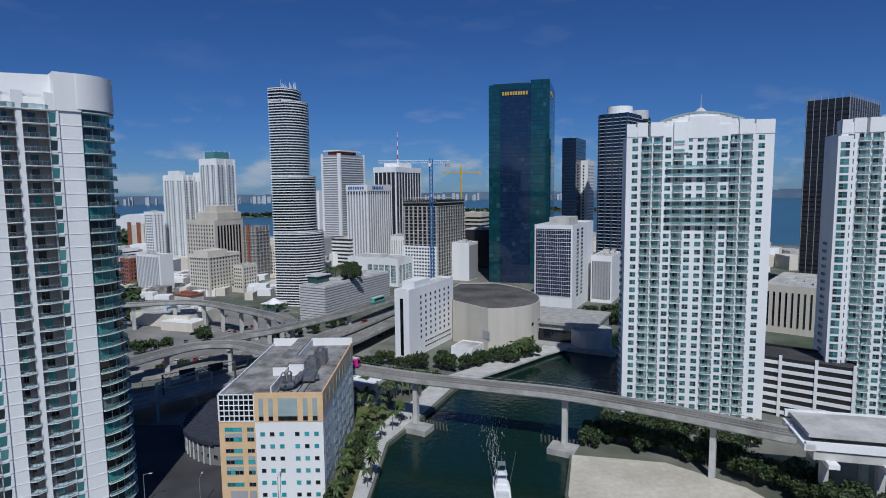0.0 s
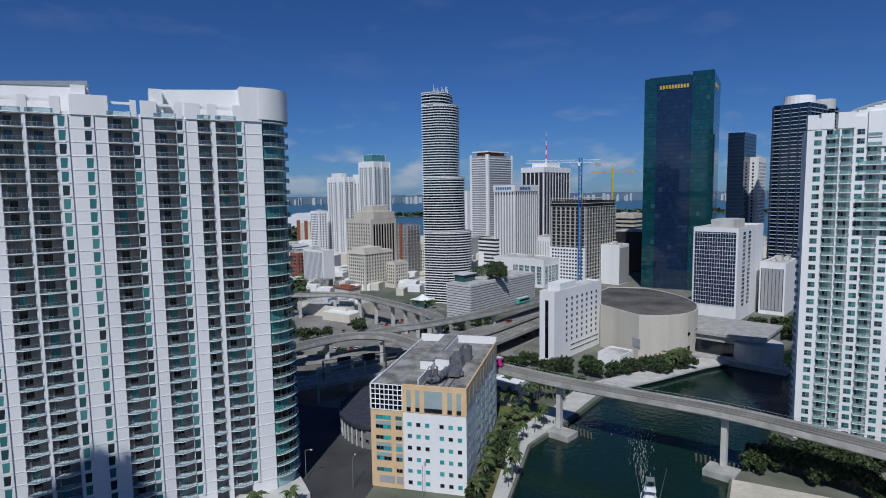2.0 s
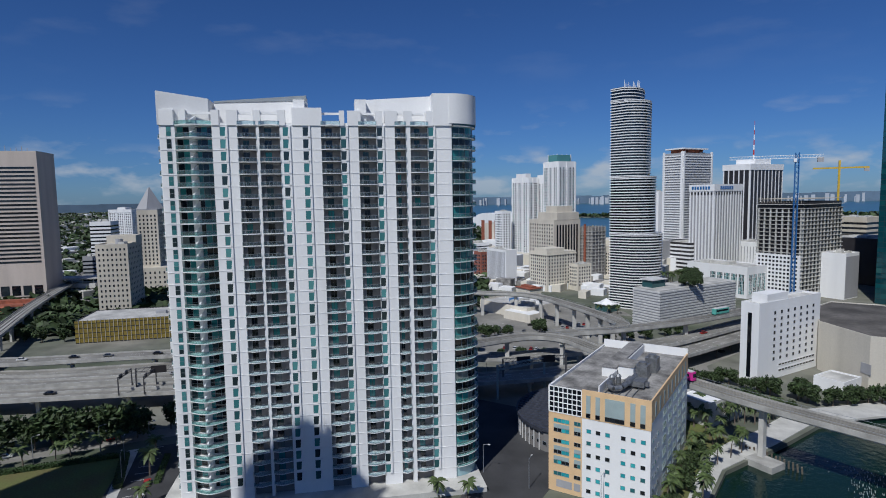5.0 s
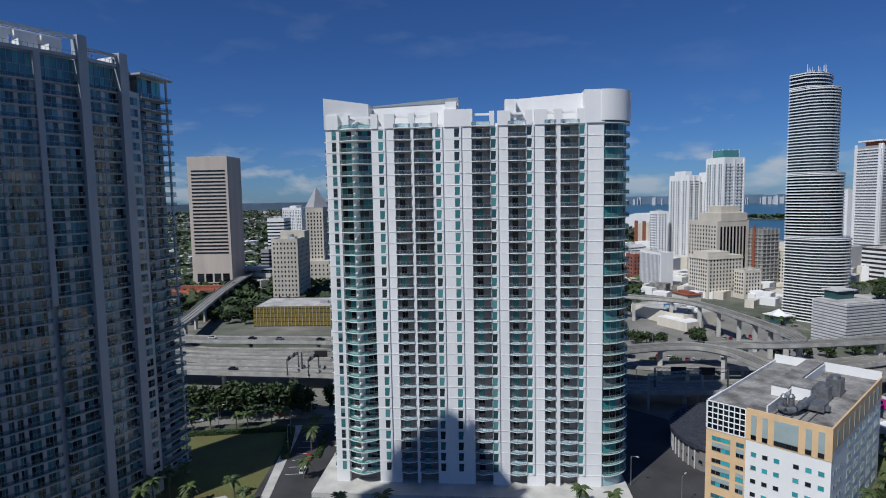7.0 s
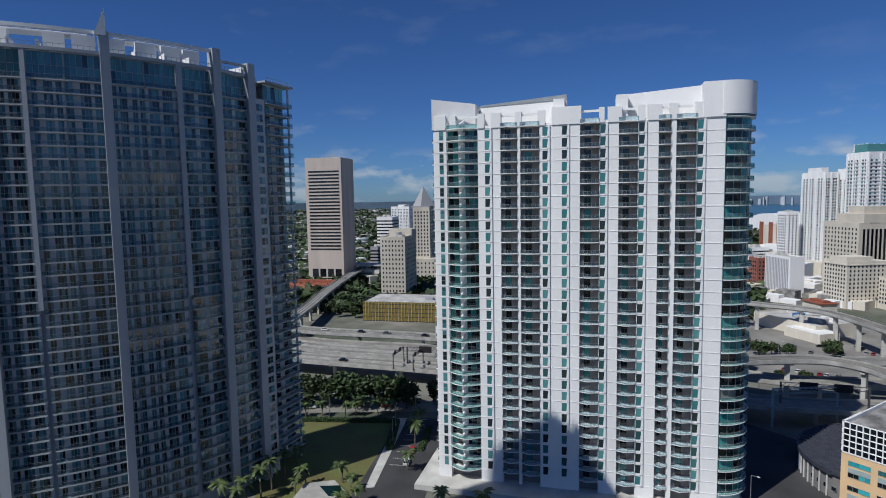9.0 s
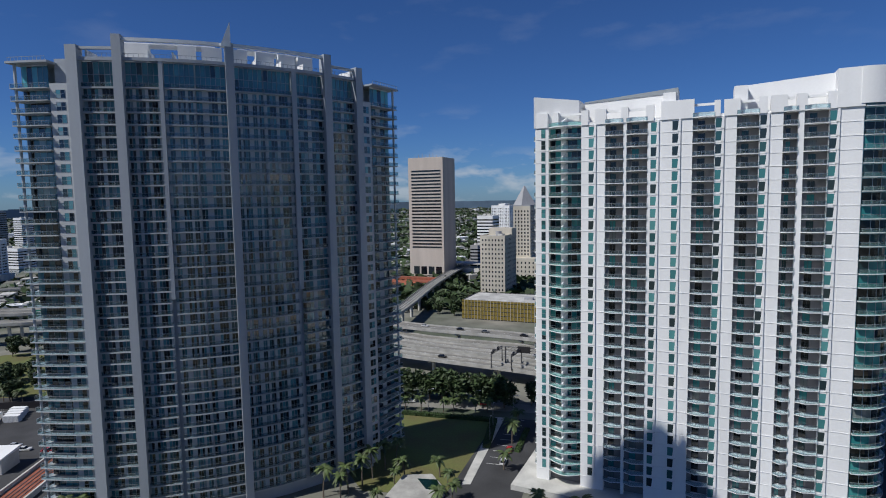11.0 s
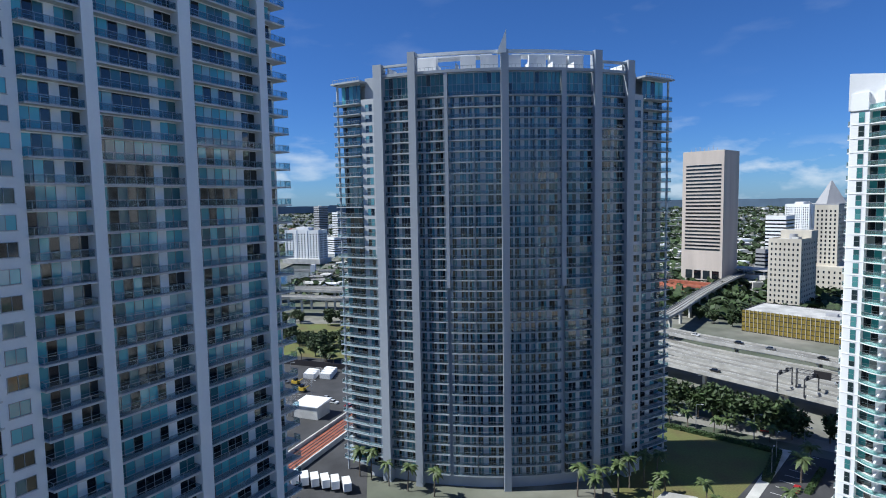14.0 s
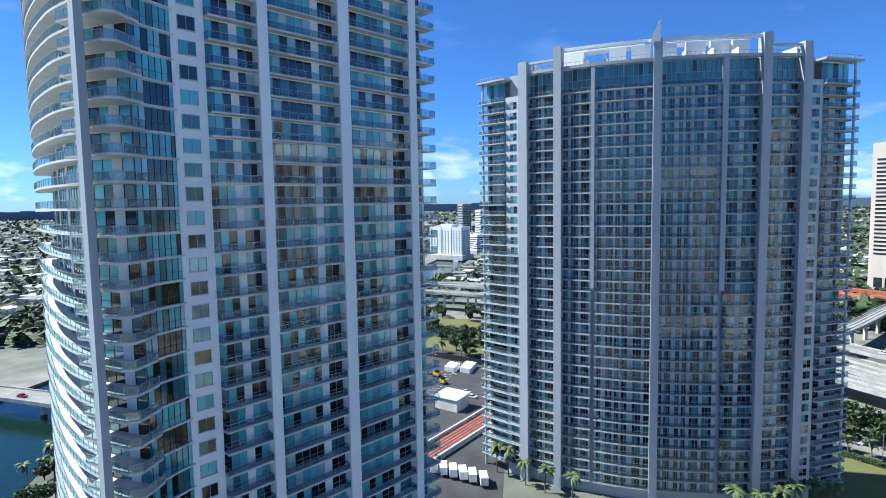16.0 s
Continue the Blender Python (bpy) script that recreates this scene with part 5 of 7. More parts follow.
for lab, x, y, wx, wy, h in (("white balconied condominium tower", -312, 689.8, 33, 16, 104), ("tall white condominium tower with a green glass top", -265, 688.8, 27, 28, 122), ("white condominium tower with grey recesses", -287, 699, 24, 20, 102)):
    b = block("white_condo", lab, x, y, RZ, wx, wy, h, M_WHITE, M_ROOFL, "tower")
    banded(b, wx, wy, 6, h - 6, 30, 0.30, M_SLAB, 0.5, "balcony_band")
    punched(b, wx, wy, 7.5, (h - 12) / 30, 30, 7, 5, 2.0, 1.9, M_GLASSW if h > 110 else M_GLASS, cap=40)
    ribbed(b, wx, wy, 0, h, 4, 3, 1.6, M_WHITE, 0.9)
    part("crown_block", Shape().box(-wx * 0.3, wx * 0.3, -wy * 0.4, wy * 0.1, h, h + 6), M_WHITE, b)
    if h > 110:
        part("crown_glass", Shape().box(-wx * 0.22, wx * 0.38, -wy * 0.45, wy * 0.3, h, h + 9), M_GLASSW, b)
        ribbed(b, wx * 0.62, wy * 0.8, h, h + 10, 4, 4, 0.8, M_WHITE, 0.4)
b = block("low_white_condo", "lower white condominium wing", -335, 672, RZ, 16, 14, 62, M_WHITE)
punched(b, 16, 14, 5, 3.1, 18, 5, 3, 1.6, 1.7, cap=40)
# Grey body paints the shade between the open frame floors.
b = block("framed_construction", "brown concrete frame building under construction", -182.8, 564.4, RZ, 17, 18, 50, M_RECESS, M_CONC, rooftop=False)
banded(b, 17, 18, 3, 50, 14, 0.16, M_CONC, 0.8, "floor_slab")
ribbed(b, 17, 18, 0, 52, 5, 5, 0.7, M_CONC, 0.6, "column")
part("red_hoist", Shape().box(-1, 1.2, -10.6, -9.4, 0, 54), M_RUST, b)
b = block("pale_block", "pale yellow stucco block", -163, 575, RZ, 14, 14, 30, M_CREAM)
punched(b, 14, 14, 4, 3.2, 7, 4, 4, 1.4, 1.6)
b = block("brick_block", "red brick warehouse block", -271, 500, RZ, 12, 14, 28, M_BRICK)
punched(b, 12, 14, 4, 3.4, 7, 4, 4, 1.5, 1.9)
b = block("red_and_white_hall", "white and rust-red hall", -416, 815, RZ, 46, 30, 38, M_CREAM)
for xx in (-18, 2, 18):
    part("red_panel", Shape().box(xx - 4, xx + 4, -15.6, -14.8, 12, 44), M_RUST, b)
b = block("white_low_office", "low white office with grey roof plant", -395, 700, RZ, 40, 26, 18, M_WHITE)
banded(b, 40, 26, 3, 17, 4, 0.4, M_GLASSD, 0.06)
dome = thing("white_stadium_roof", "wide low curved white arena roof", "arena", -640, 1270, 0, RZ)
s = Shape()
for i in range(16):
    a0, a1 = math.pi * i / 16, math.pi * (i + 1) / 16
    s.prism([(-70 * math.cos(a0), -40), (-70 * math.cos(a1), -40), (-70 * math.cos(a1), 40), (-70 * math.cos(a0), 40)], 0, [14 + 26 * math.sin(a0), 14 + 26 * math.sin(a1), 14 + 26 * math.sin(a1), 14 + 26 * math.sin(a0)])
part("roof", s, M_WHITE, dome)
# striped tower: three quarter-round tiers of white bands and dark glass on a garage podium
st = thing("striped_tower", "tower of white horizontal bands and dark glass in three stepped tiers", "tower", -125.0, 422.0, 0, 0)


def tier_plan(w):
    """Plan of a tier: one flat facet, then a long rounded side."""
    pts = [(0.0, 3.0), (w * 0.5, 0.0)]
    for i in range(1, 9):
        a = math.pi / 2 * i / 8
        pts.append((w * 0.5 + w * 0.5 * math.sin(a), 1.0 + 16 * (1 - math.cos(a))))
    return pts + [(w * 0.9, 30), (3, 32)]


for z0, z1, wx in ((0, 55, 35.0), (55, 96, 30.0), (96, 150, 25.5), (150, 159, 20.0)):
    pl = tier_plan(wx)
    cx_, cy_ = wx / 2, 15
    part("tier", Shape().prism([(cx_ + (x - cx_) * 0.955, cy_ + (y - cy_) * 0.955) for x, y in pl], z0, z1), M_GLASSD, st, "dark glass tier")
    nb = int((z1 - z0) / 1.9)
    me = Shape().prism(pl, 0, 0.62).mesh("band", M_WHITE)
    repeat("band", me, st, [at(0, 0, z0 + (z1 - z0) * j / nb) for j in range(nb)] + [at(0, 0, z1 - 0.9)], 80)
s = Shape()
rnd = random.Random(3)
for i in range(16):
    x, y = rnd.uniform(5, 20), rnd.uniform(4, 24)
    s.tube((x, y, 159), (x, y, 162 + rnd.random() * 3), 0.25, 0.12, 0, 5)
part("antenna_cluster", s, M_WHITE, st)
pod = thing("garage_podium", "grey louvred parking podium with planted roof terrace", "garage", -66.1, 402.0, 0, RZ)
part("wall", Shape().box(-12, 8.6, -37.5, 37.5, 0, 23.6), M_GREYST, pod)
me = Shape().box(-12.3, 8.95, -37.85, 37.85, 0, 0.95).mesh("louvre", M_SLAB)
repeat("louvre", me, pod, [at(0, 0, 0.6 + 1.7 * j) for j in range(14)], 60)
part("roof", Shape().box(-11.6, 8.2, -37, 37, 23.6, 24.4), M_ROOFL, pod)
part("terrace_house", Shape().box(-10, -2, -32, -20, 24.4, 29), M_GLASSW, pod, "glass terrace pavilion")
part("terrace_roof", Shape().box(-11, -1, -33, -19, 29, 29.6), M_SLAB, pod)
# towers further back
b = block("white_low_block", "low white office block with tall glazed bays", -57, 529, RZ, 54, 30, 24, M_WHITE)
for i in range(5):
    part("glazed_bay", window_mesh(5, 16, 4, 6, M_GLASSW, M_WHITE, 0.12, 0.2), None, b, "", face_frame(54, 30, 0) @ at(22 + 6.2 * i, -0.05, 3))
    part("glazed_bay", window_mesh(5, 16, 4, 6, M_GLASSW, M_WHITE, 0.12, 0.2), None, b, "", face_frame(54, 30, 1) @ at(2 + 5.6 * i, -0.05, 3)) if i < 4 else None
b = block("banded_office", "low grey office with white bands", -113, 665, RZ, 40, 36, 30, M_DARKST)
banded(b, 40, 36, 2, 31, 7, 0.5, M_WHITE, 0.3, "white_band")
b = block("dark_cube", "plain dark grey block", -140, 650, RZ, 24, 24, 31, M_GREYST)
b = block("ribbed_office", "white ribbed office tower with grey window strips", -84, 661, RZ, 27.7, 45, 86, M_GREYST, M_ROOFL, "tower")
ribbed(b, 27.7, 45, 0, 86, 8, 11, 1.5, M_WHITE, 0.5)
part("top_band", Shape().box(-14.6, 14.6, -23.2, 23.2, 84, 91), M_WHITE, b)
part("window_row", Shape().box(-14.1, 14.1, -22.8, 22.8, 80.5, 83), M_DARKST, b)
for i in range(7):
    part("sign_bar", Shape().box(-11 + 3.1 * i, -9 + 3.1 * i, -23.6, -23.3, 86, 89), M_BLUEST, b)
    part("sign_bar", Shape().box(14.7, 15.0, -14 + 3.1 * i, -12 + 3.1 * i, 86, 89), M_BLUEST, b)
b = block("ribbed_annex", "white ribbed low annex", -50, 690, RZ, 30, 26, 30, M_WHITE)
ribbed(b, 30, 26, 4, 26, 10, 10, 0.8, M_GREYST, 0.12)
b = block("bronze_office", "dark bronze office tower with white ribs and top band", -61, 801, RZ, 34, 66, 110, M_DARKST, M_ROOFL, "tower")
ribbed(b, 34, 66, 0, 110, 6, 10, 1.3, M_WHITE, 0.4)
part("top_band", Shape().box(-17.8, 17.8, -33.8, 33.8, 108, 115), M_WHITE, b)
part("roof_house", Shape().box(-12, 12, -16, 16, 115, 121), M_WHITE, b)
mast = Shape()
for i in range(8):
    mast.tube((0, 0, 121 + 6 * i), (0, 0, 127 + 6 * i), 1.0 - 0.11 * i, 0.9 - 0.11 * i, i % 2, 6)
part("mast", mast, (M_WHITE, M_REDP), b, "red and white lattice mast")
b = block("balcony_slab_tower", "tall white banded apartment tower with a red-roofed crown", -139, 822, RZ, 30, 58, 132, M_GREYST, M_ROOFL, "tower")
banded(b, 30, 58, 4, 132, 40, 0.36, M_WHITE, 0.9, "balcony_band")
ribbed(b, 30, 58, 0, 135, 2, 2, 2.6, M_WHITE, 1.2)
part("crown_house", Shape().box(-9, 9, -22, 18, 132, 138), M_RUST, b)
part("crown_roof", Shape().box(-14, 14, -27, 22, 138, 139.6), M_WHITE, b)
b = block("thin_white_slab", "plain white slab tower seen end on", -188, 880, RZ, 10, 10, 84, M_WHITE)
# Black body paints the shade between the open floors.
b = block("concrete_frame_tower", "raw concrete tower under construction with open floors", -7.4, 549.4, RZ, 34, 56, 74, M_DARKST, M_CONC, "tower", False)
banded(b, 34, 56, 1, 76, 24, 0.12, M_CONCL, 1.5, "floor_slab")
ribbed(b, 34, 56, 0, 70, 8, 12, 1.0, M_CONCL, 1.1, "column")
part("white_cladding", Shape().box(-17.5, 17.5, -29.6, -28.1, 0, 34), M_WHITE, b)
punched(b, 34, 59.2, 3, 3.1, 10, 11, 0, 1.7, 1.6, sides=(0,))
sc = Shape()
for i in range(16):
    sc.box(-17 + 2.2 * i, -16.8 + 2.2 * i, -28.5, -28.2, 74, 78)
sc.box(-17.5, 17.5, -29.5, 29.5, 77.2, 77.5)
part("formwork", sc, M_TAN, b)
b = block("white_core_block", "blank white wall block beside the construction", 20.5, 544.5, RZ, 17.6, 20, 34.5, M_WHITE)
part("grey_side", Shape().box(8.7, 8.95, -9.6, 9.8, 1, 33), M_GREYST, b)
# tower crane on the building site
crane = thing("tower_crane", "blue lattice tower crane with a white jib", "crane", -10.0, 512.0, 0, 12)
lat = Shape()
for k, (sx, sy) in enumerate(((-1, -1), (1, -1), (1, 1), (-1, 1))):
    lat.box(sx * 1.2 - 0.22, sx * 1.2 + 0.22, sy * 1.2 - 0.22, sy * 1.2 + 0.22, 0, 112)
for i in range(28):
    lat.tube((-1.2, -1.2, 4 * i), (1.2, -1.2, 4 * i + 4), 0.16, 0.16, 0, 4)
    lat.tube((1.2, -1.2, 4 * i), (1.2, 1.2, 4 * i + 4), 0.16, 0.16, 0, 4)
    lat.tube((-1.2, 1.2, 4 * i + 4), (1.2, 1.2, 4 * i), 0.16, 0.16, 0, 4)
part("mast", lat, M_BLUEST, crane)
jib = Shape()
for zz, yy in ((108, -0.7), (108, 0.7), (110.2, 0)):
    jib.box(-46, 17, yy - 0.15, yy + 0.15, zz - 0.15, zz + 0.15)
for i in range(31):
    jib.tube((-46 + 2 * i, -0.7, 108), (-45 + 2 * i, 0, 110.2), 0.09, 0.09, 0, 4)
    jib.tube((-45 + 2 * i, 0, 110.2), (-44 + 2 * i, 0.7, 108), 0.09, 0.09, 0, 4)
part("jib", jib, M_WHITE, crane)
part("counterweight", Shape().box(13, 17, -0.8, 0.8, 104.6, 108), M_GREYST, crane)
part("cab", Shape().box(-2.6, -0.6, -2.2, -0.6, 105, 107.6), M_WHITE, crane)
crane2 = thing("tower_crane", "yellow tower crane behind the building site", "crane", 22.0, 690.0, 0, 5)
part("mast", Shape().box(-0.9, 0.9, -0.9, 0.9, 0, 112), M_YELLOW, crane2)
part("jib", Shape().box(-22, 24, -0.5, 0.5, 104, 105.6), M_YELLOW, crane2)
part("counterweight", Shape().box(20, 24, -1, 1, 101, 104), M_GREYST, crane2)
b = block("terraced_office", "tan banded office block", 45, 900, RZ, 50, 40, 48, M_TAN)
banded(b, 50, 40, 4, 46, 7, 0.45, M_GLASSD, 0.05)
b = block("dark_low_office", "dark low office block", 50, 640, RZ, 70, 40, 40, M_DARKST)
b = block("blue_glass_slab", "narrow dark blue glass tower", 137, 608, RZ, 14, 40, 134, M_CURTAIN_B, None, "tower")
banded(b, 14, 40, 4, 134, 40, 0.25, M_DARKST, 0.1, "floor_band")
b = block("white_end_tower", "narrow white balcony tower", 152.4, 616, RZ, 9, 28, 112, M_WHITE, None, "tower")
punched(b, 9, 28, 4, 3.2, 33, 1, 8, 1.6, 1.8, sides=(0, 1), cap=40)
b = block("navy_condo", "dark blue glass condominium tower with pale balcony slabs", 171, 550, -40, 27, 52, 150, M_CURTAIN_B, None, "tower")
banded(b, 27, 52, 4, 150, 46, 0.16, M_SLAB, 0.9, "balcony_band")
ribbed(b, 27, 52, 0, 150, 5, 8, 0.9, M_NAVY, 1.0)
part("crown_drum", Shape().tube((0, -12, 150), (0, -12, 158), 12, 11, 0, 22), M_WHITE, b)
part("crown_drum", Shape().tube((8, 12, 148), (8, 12, 156), 9, 9, 0, 22), M_SLAB, b)
b = block("grey_glass_block", "white framed block with grey window front", 124.8, 439.5, RZ, 15.3, 36, 34, M_WHITE)
part("grey_front", Shape().box(-6.4, 6.4, -18.3, -17.9, 3, 31), M_GREYST, b)
ribbed(b, 13, 36.7, 3, 31, 7, 2, 0.2, M_DARKST, 0.1)
b = block("dark_bronze_tower", "dark bronze glass tower with pale vertical lines", 293.4, 430, -50, 26, 70, 143, M_DARKST, None, "tower")
ribbed(b, 26, 70, 0, 147, 7, 14, 0.3, M_GREYST, 0.3)
banded(b, 26, 70, 3, 143, 40, 0.2, M_GLASSD, 0.12)
b = block("slotted_block", "low beige block with dark vertical slots", 222, 345, -40, 40, 60, 27, M_BEIGE)
for i in range(12):
    part("slot", Shape().box(-18 + 3.1 * i, -17 + 3.1 * i, -30.2, -29.9, 4, 24), M_GLASSD, b)
b = block("green_roofed_tower", "white balconied tower with a green roof", 268, 560, RZ, 20, 30, 100, M_WHITE, None, "tower")
banded(b, 20, 30, 4, 98, 30, 0.35, M_SLAB, 0.7, "balcony_band")
part("green_cap", Shape().box(-7, 7, -10, 10, 100, 107), M_GREENSIGN, b)

# ---- government quarter to the north-west ----
b = thing("government_tower", "tall beige stone tower with rows of dark slit windows", "tower", -561, 224.5, 0, 45)
part("wall", Shape().box(-19, 19, -16.7, 16.7, 0, 126), M_GOV, b)
part("roof", Shape().box(-18.6, 18.6, -16.3, 16.3, 126, 126.3), M_ROOFL, b)
for j in range(24):
    part("slit_window", Shape().box(-15.6, 16.6, -16.95, -16.5, 35 + 3.35 * j, 36.5 + 3.35 * j), M_GLASSD, b)
for i in range(4):
    part("portal", Shape().box(-14.6 + 8.2 * i, -8.4 + 8.2 * i, -16.95, -16.5, 8, 16), M_GLASSD, b)
s = Shape()
for i in range(7):
    s.tube((-14 + 4 * i, -10, 126), (-14 + 4 * i, -10, 129 + i % 3), 0.3, 0.2, 0, 5)
part("antenna_cluster", s, M_GREYST, b)
lib = thing("red_roofed_hall", "low cream hall with a rust-red tiled roof", "building", -512, 186, 0, 45)
part("wall", Shape().box(-30, 26, -12, 12, 0, 8), M_CREAM, lib)
part("roof", Shape().prism([(-31, -13), (27, -13), (27, 13), (-31, 13)], 8, 9.2).prism([(-29, -3), (25, -3), (25, 3), (-29, 3)], 9.2, 11.4), M_RUST, lib)
part("porch_roof", Shape().prism([(-20, -20), (10, -20), (6, -12), (-16, -12)], 4.5, [4.8, 4.8, 9.5, 9.5]), M_RUST, lib)
b = block("beige_grid_block", "beige concrete office block with a grid of small dark windows", -430.8, 231.8, 45, 21, 35, 53, M_GRIDST)
punched(b, 21, 35, 5, 3.7, 13, 7, 9, 1.1, 1.7, sides=(0, 1), margin=0.8)
part("roof_house", Shape().box(-9, 11, 2, 17, 53, 59), M_GRIDST, b)
part("tank", Shape().tube((2, -6, 53), (2, -6, 57), 2.6, 2.6, 0, 12), M_GREYST, b)
b = thing("pyramid_courthouse", "grey stone stepped courthouse tower with a pyramid roof", "tower", -499.6, 298.3, 0, 45)
part("base", Shape().box(-16, 16, -20, 20, 0, 26), M_GRIDST, b)
part("shaft", Shape().box(-8.5, 8.5, -11, 11, 26, 76), M_GRIDST, b)
part("pyramid", Shape().prism([(-8.5, -11), (8.5, -11), (8.5, 11), (-8.5, 11)], 76, 77).tube((0, 0, 77), (0, 0, 96), 11.5, 0.6, 0, 4), M_GREYST, b)
me = window_mesh(1.3, 2.0, 1, 1, M_GLASSD, M_FRAME, 0.06, 0.06)
for sd in (0, 1):
    repeat("window", me, b, grid(face_frame(17, 22, sd), (17, 22)[sd], (5, 6)[sd], 28, 3.5, 13, 1.3, 0.8, 0.03), 90)
    repeat("window", me, b, grid(face_frame(32, 40, sd), (32, 40)[sd], (8, 10)[sd], 8, 4.2, 4, 1.3, 0.8, 0.03), 90)
for i in range(7):
    part("column", Shape().tube((-13 + 4.3 * i, -20.8, 0), (-13 + 4.3 * i, -20.8, 8), 0.6, 0.5, 0, 8), M_CREAM, b)
# Dark body paints the unlit decks behind the mesh.
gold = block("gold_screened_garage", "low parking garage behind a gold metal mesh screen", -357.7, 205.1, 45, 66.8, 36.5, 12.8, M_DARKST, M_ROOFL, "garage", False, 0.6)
for i in range(28):
    part("screen_panel", Shape().box(-33.3 + 2.38 * i, -31.3 + 2.38 * i, -18.7, -18.4, 0.5, 13.6), M_GOLD, gold)
    part("screen_post", Shape().box(-31.25 + 2.38 * i, -31.0 + 2.38 * i, -19.0, -18.3, 0.2, 14.0), M_TAN, gold)
for j in range(5):
    part("floor_line", Shape().box(-33.4, 33.4, -18.8, -18.35, 0.2 + 2.9 * j, 0.6 + 2.9 * j), M_DARKST, gold)
part("roof_unit", Shape().box(8, 14, -4, 0, 13, 14.6), M_GREYST, gold)
b = block("white_sign_pylon_block", "slim white block with plain blue and orange sign shapes", -268, 172, 45, 8, 10, 15, M_WHITE, rooftop=False)
part("sign_shape", Shape().box(-3, 0.2, -5.2, -5.0, 11, 13), M_BLUEST, b)
part("sign_shape", Shape().box(0.4, 3, -5.2, -5.0, 11, 13), M_ORANGE, b)
for lab, x, y, wx, wy, h in (("distant white apartment tower with window grid", -1151, 636, 42, 52, 66), ("distant narrow white tower", -1068, 640, 14, 22, 62), ("far white condominium on the river", -812.6, -236.9, 55, 22, 46)):
    b = block("white_apartment_block", lab, x, y, 40 if y > 0 else 72, wx, wy, h, M_WHITE, None, "tower")
    punched(b, wx, wy, 5, 3.2, int((h - 6) / 3.2), 11 if wx > 20 else 4, 8, 1.9, 1.7, M_GLASSD, cap=45)
    ribbed(b, wx, wy, 0, h + 1, 4, 3, 1.6, M_WHITE, 0.6)
    part("crown_block", Shape().box(-wx * 0.2, wx * 0.15, -wy * 0.3, wy * 0.3, h, h + 5), M_WHITE, b)
part("podium", Shape().box(-30, 32, -16, 14, 0, 7), M_CONCL, b)
for x, y, wx, wy, h, mt in ((-640, 330, 20, 26, 62, M_WHITE), (-600, 300, 18, 24, 30, M_GREYST), (-560, 330, 16, 16, 24, M_CREAM), (-700, 360, 30, 20, 22, M_WHITE), (-720, 300, 24, 30, 16, M_BEIGE),
                            (-800, 420, 40, 24, 12, M_WHITE), (-760, 90, 46, 30, 14, M_CREAM), (-900, 200, 60, 30, 10, M_BRICK), (-1000, -300, 30, 30, 40, M_BRICK), (-1250, -330, 22, 22, 76, M_GREYST), (-1290, -300, 24, 20, 62, M_SHADEWHITE), (-980, -240, 60, 30, 26, M_WHITE)):
    b = block("office_block", "plain low-rise office block in the distance", x, y, 45, wx, wy, h, mt)
    banded(b, wx, wy, 3, h - 1, max(2, int(h / 4)), 0.42, M_GLASSD, 0.05)


# ---- ways on the ground and on piers ----
def ribbon(pts, width, z, thick, n=6):
    """Centre line, left and right edge of a smooth band along the points."""
    line = [Vector((x, y)) for x, y in smooth(pts, n)]
    left, right = [], []
    for i, p in enumerate(line):
        d = (line[min(i + 1, len(line) - 1)] - line[max(i - 1, 0)]).normalized()
        nrm = Vector((-d.y, d.x)) * width / 2
        left.append(p + nrm)
        right.append(p - nrm)
    return line, left, right


def band(s, left, right, z0, z1, k=0):
    for i in range(len(left) - 1):
        s.prism([tuple(right[i]), tuple(right[i + 1]), tuple(left[i + 1]), tuple(left[i])], z0, z1, k)


def mix(a, b, f):
    return [p + (q - p) * f for p, q in zip(a, b)]


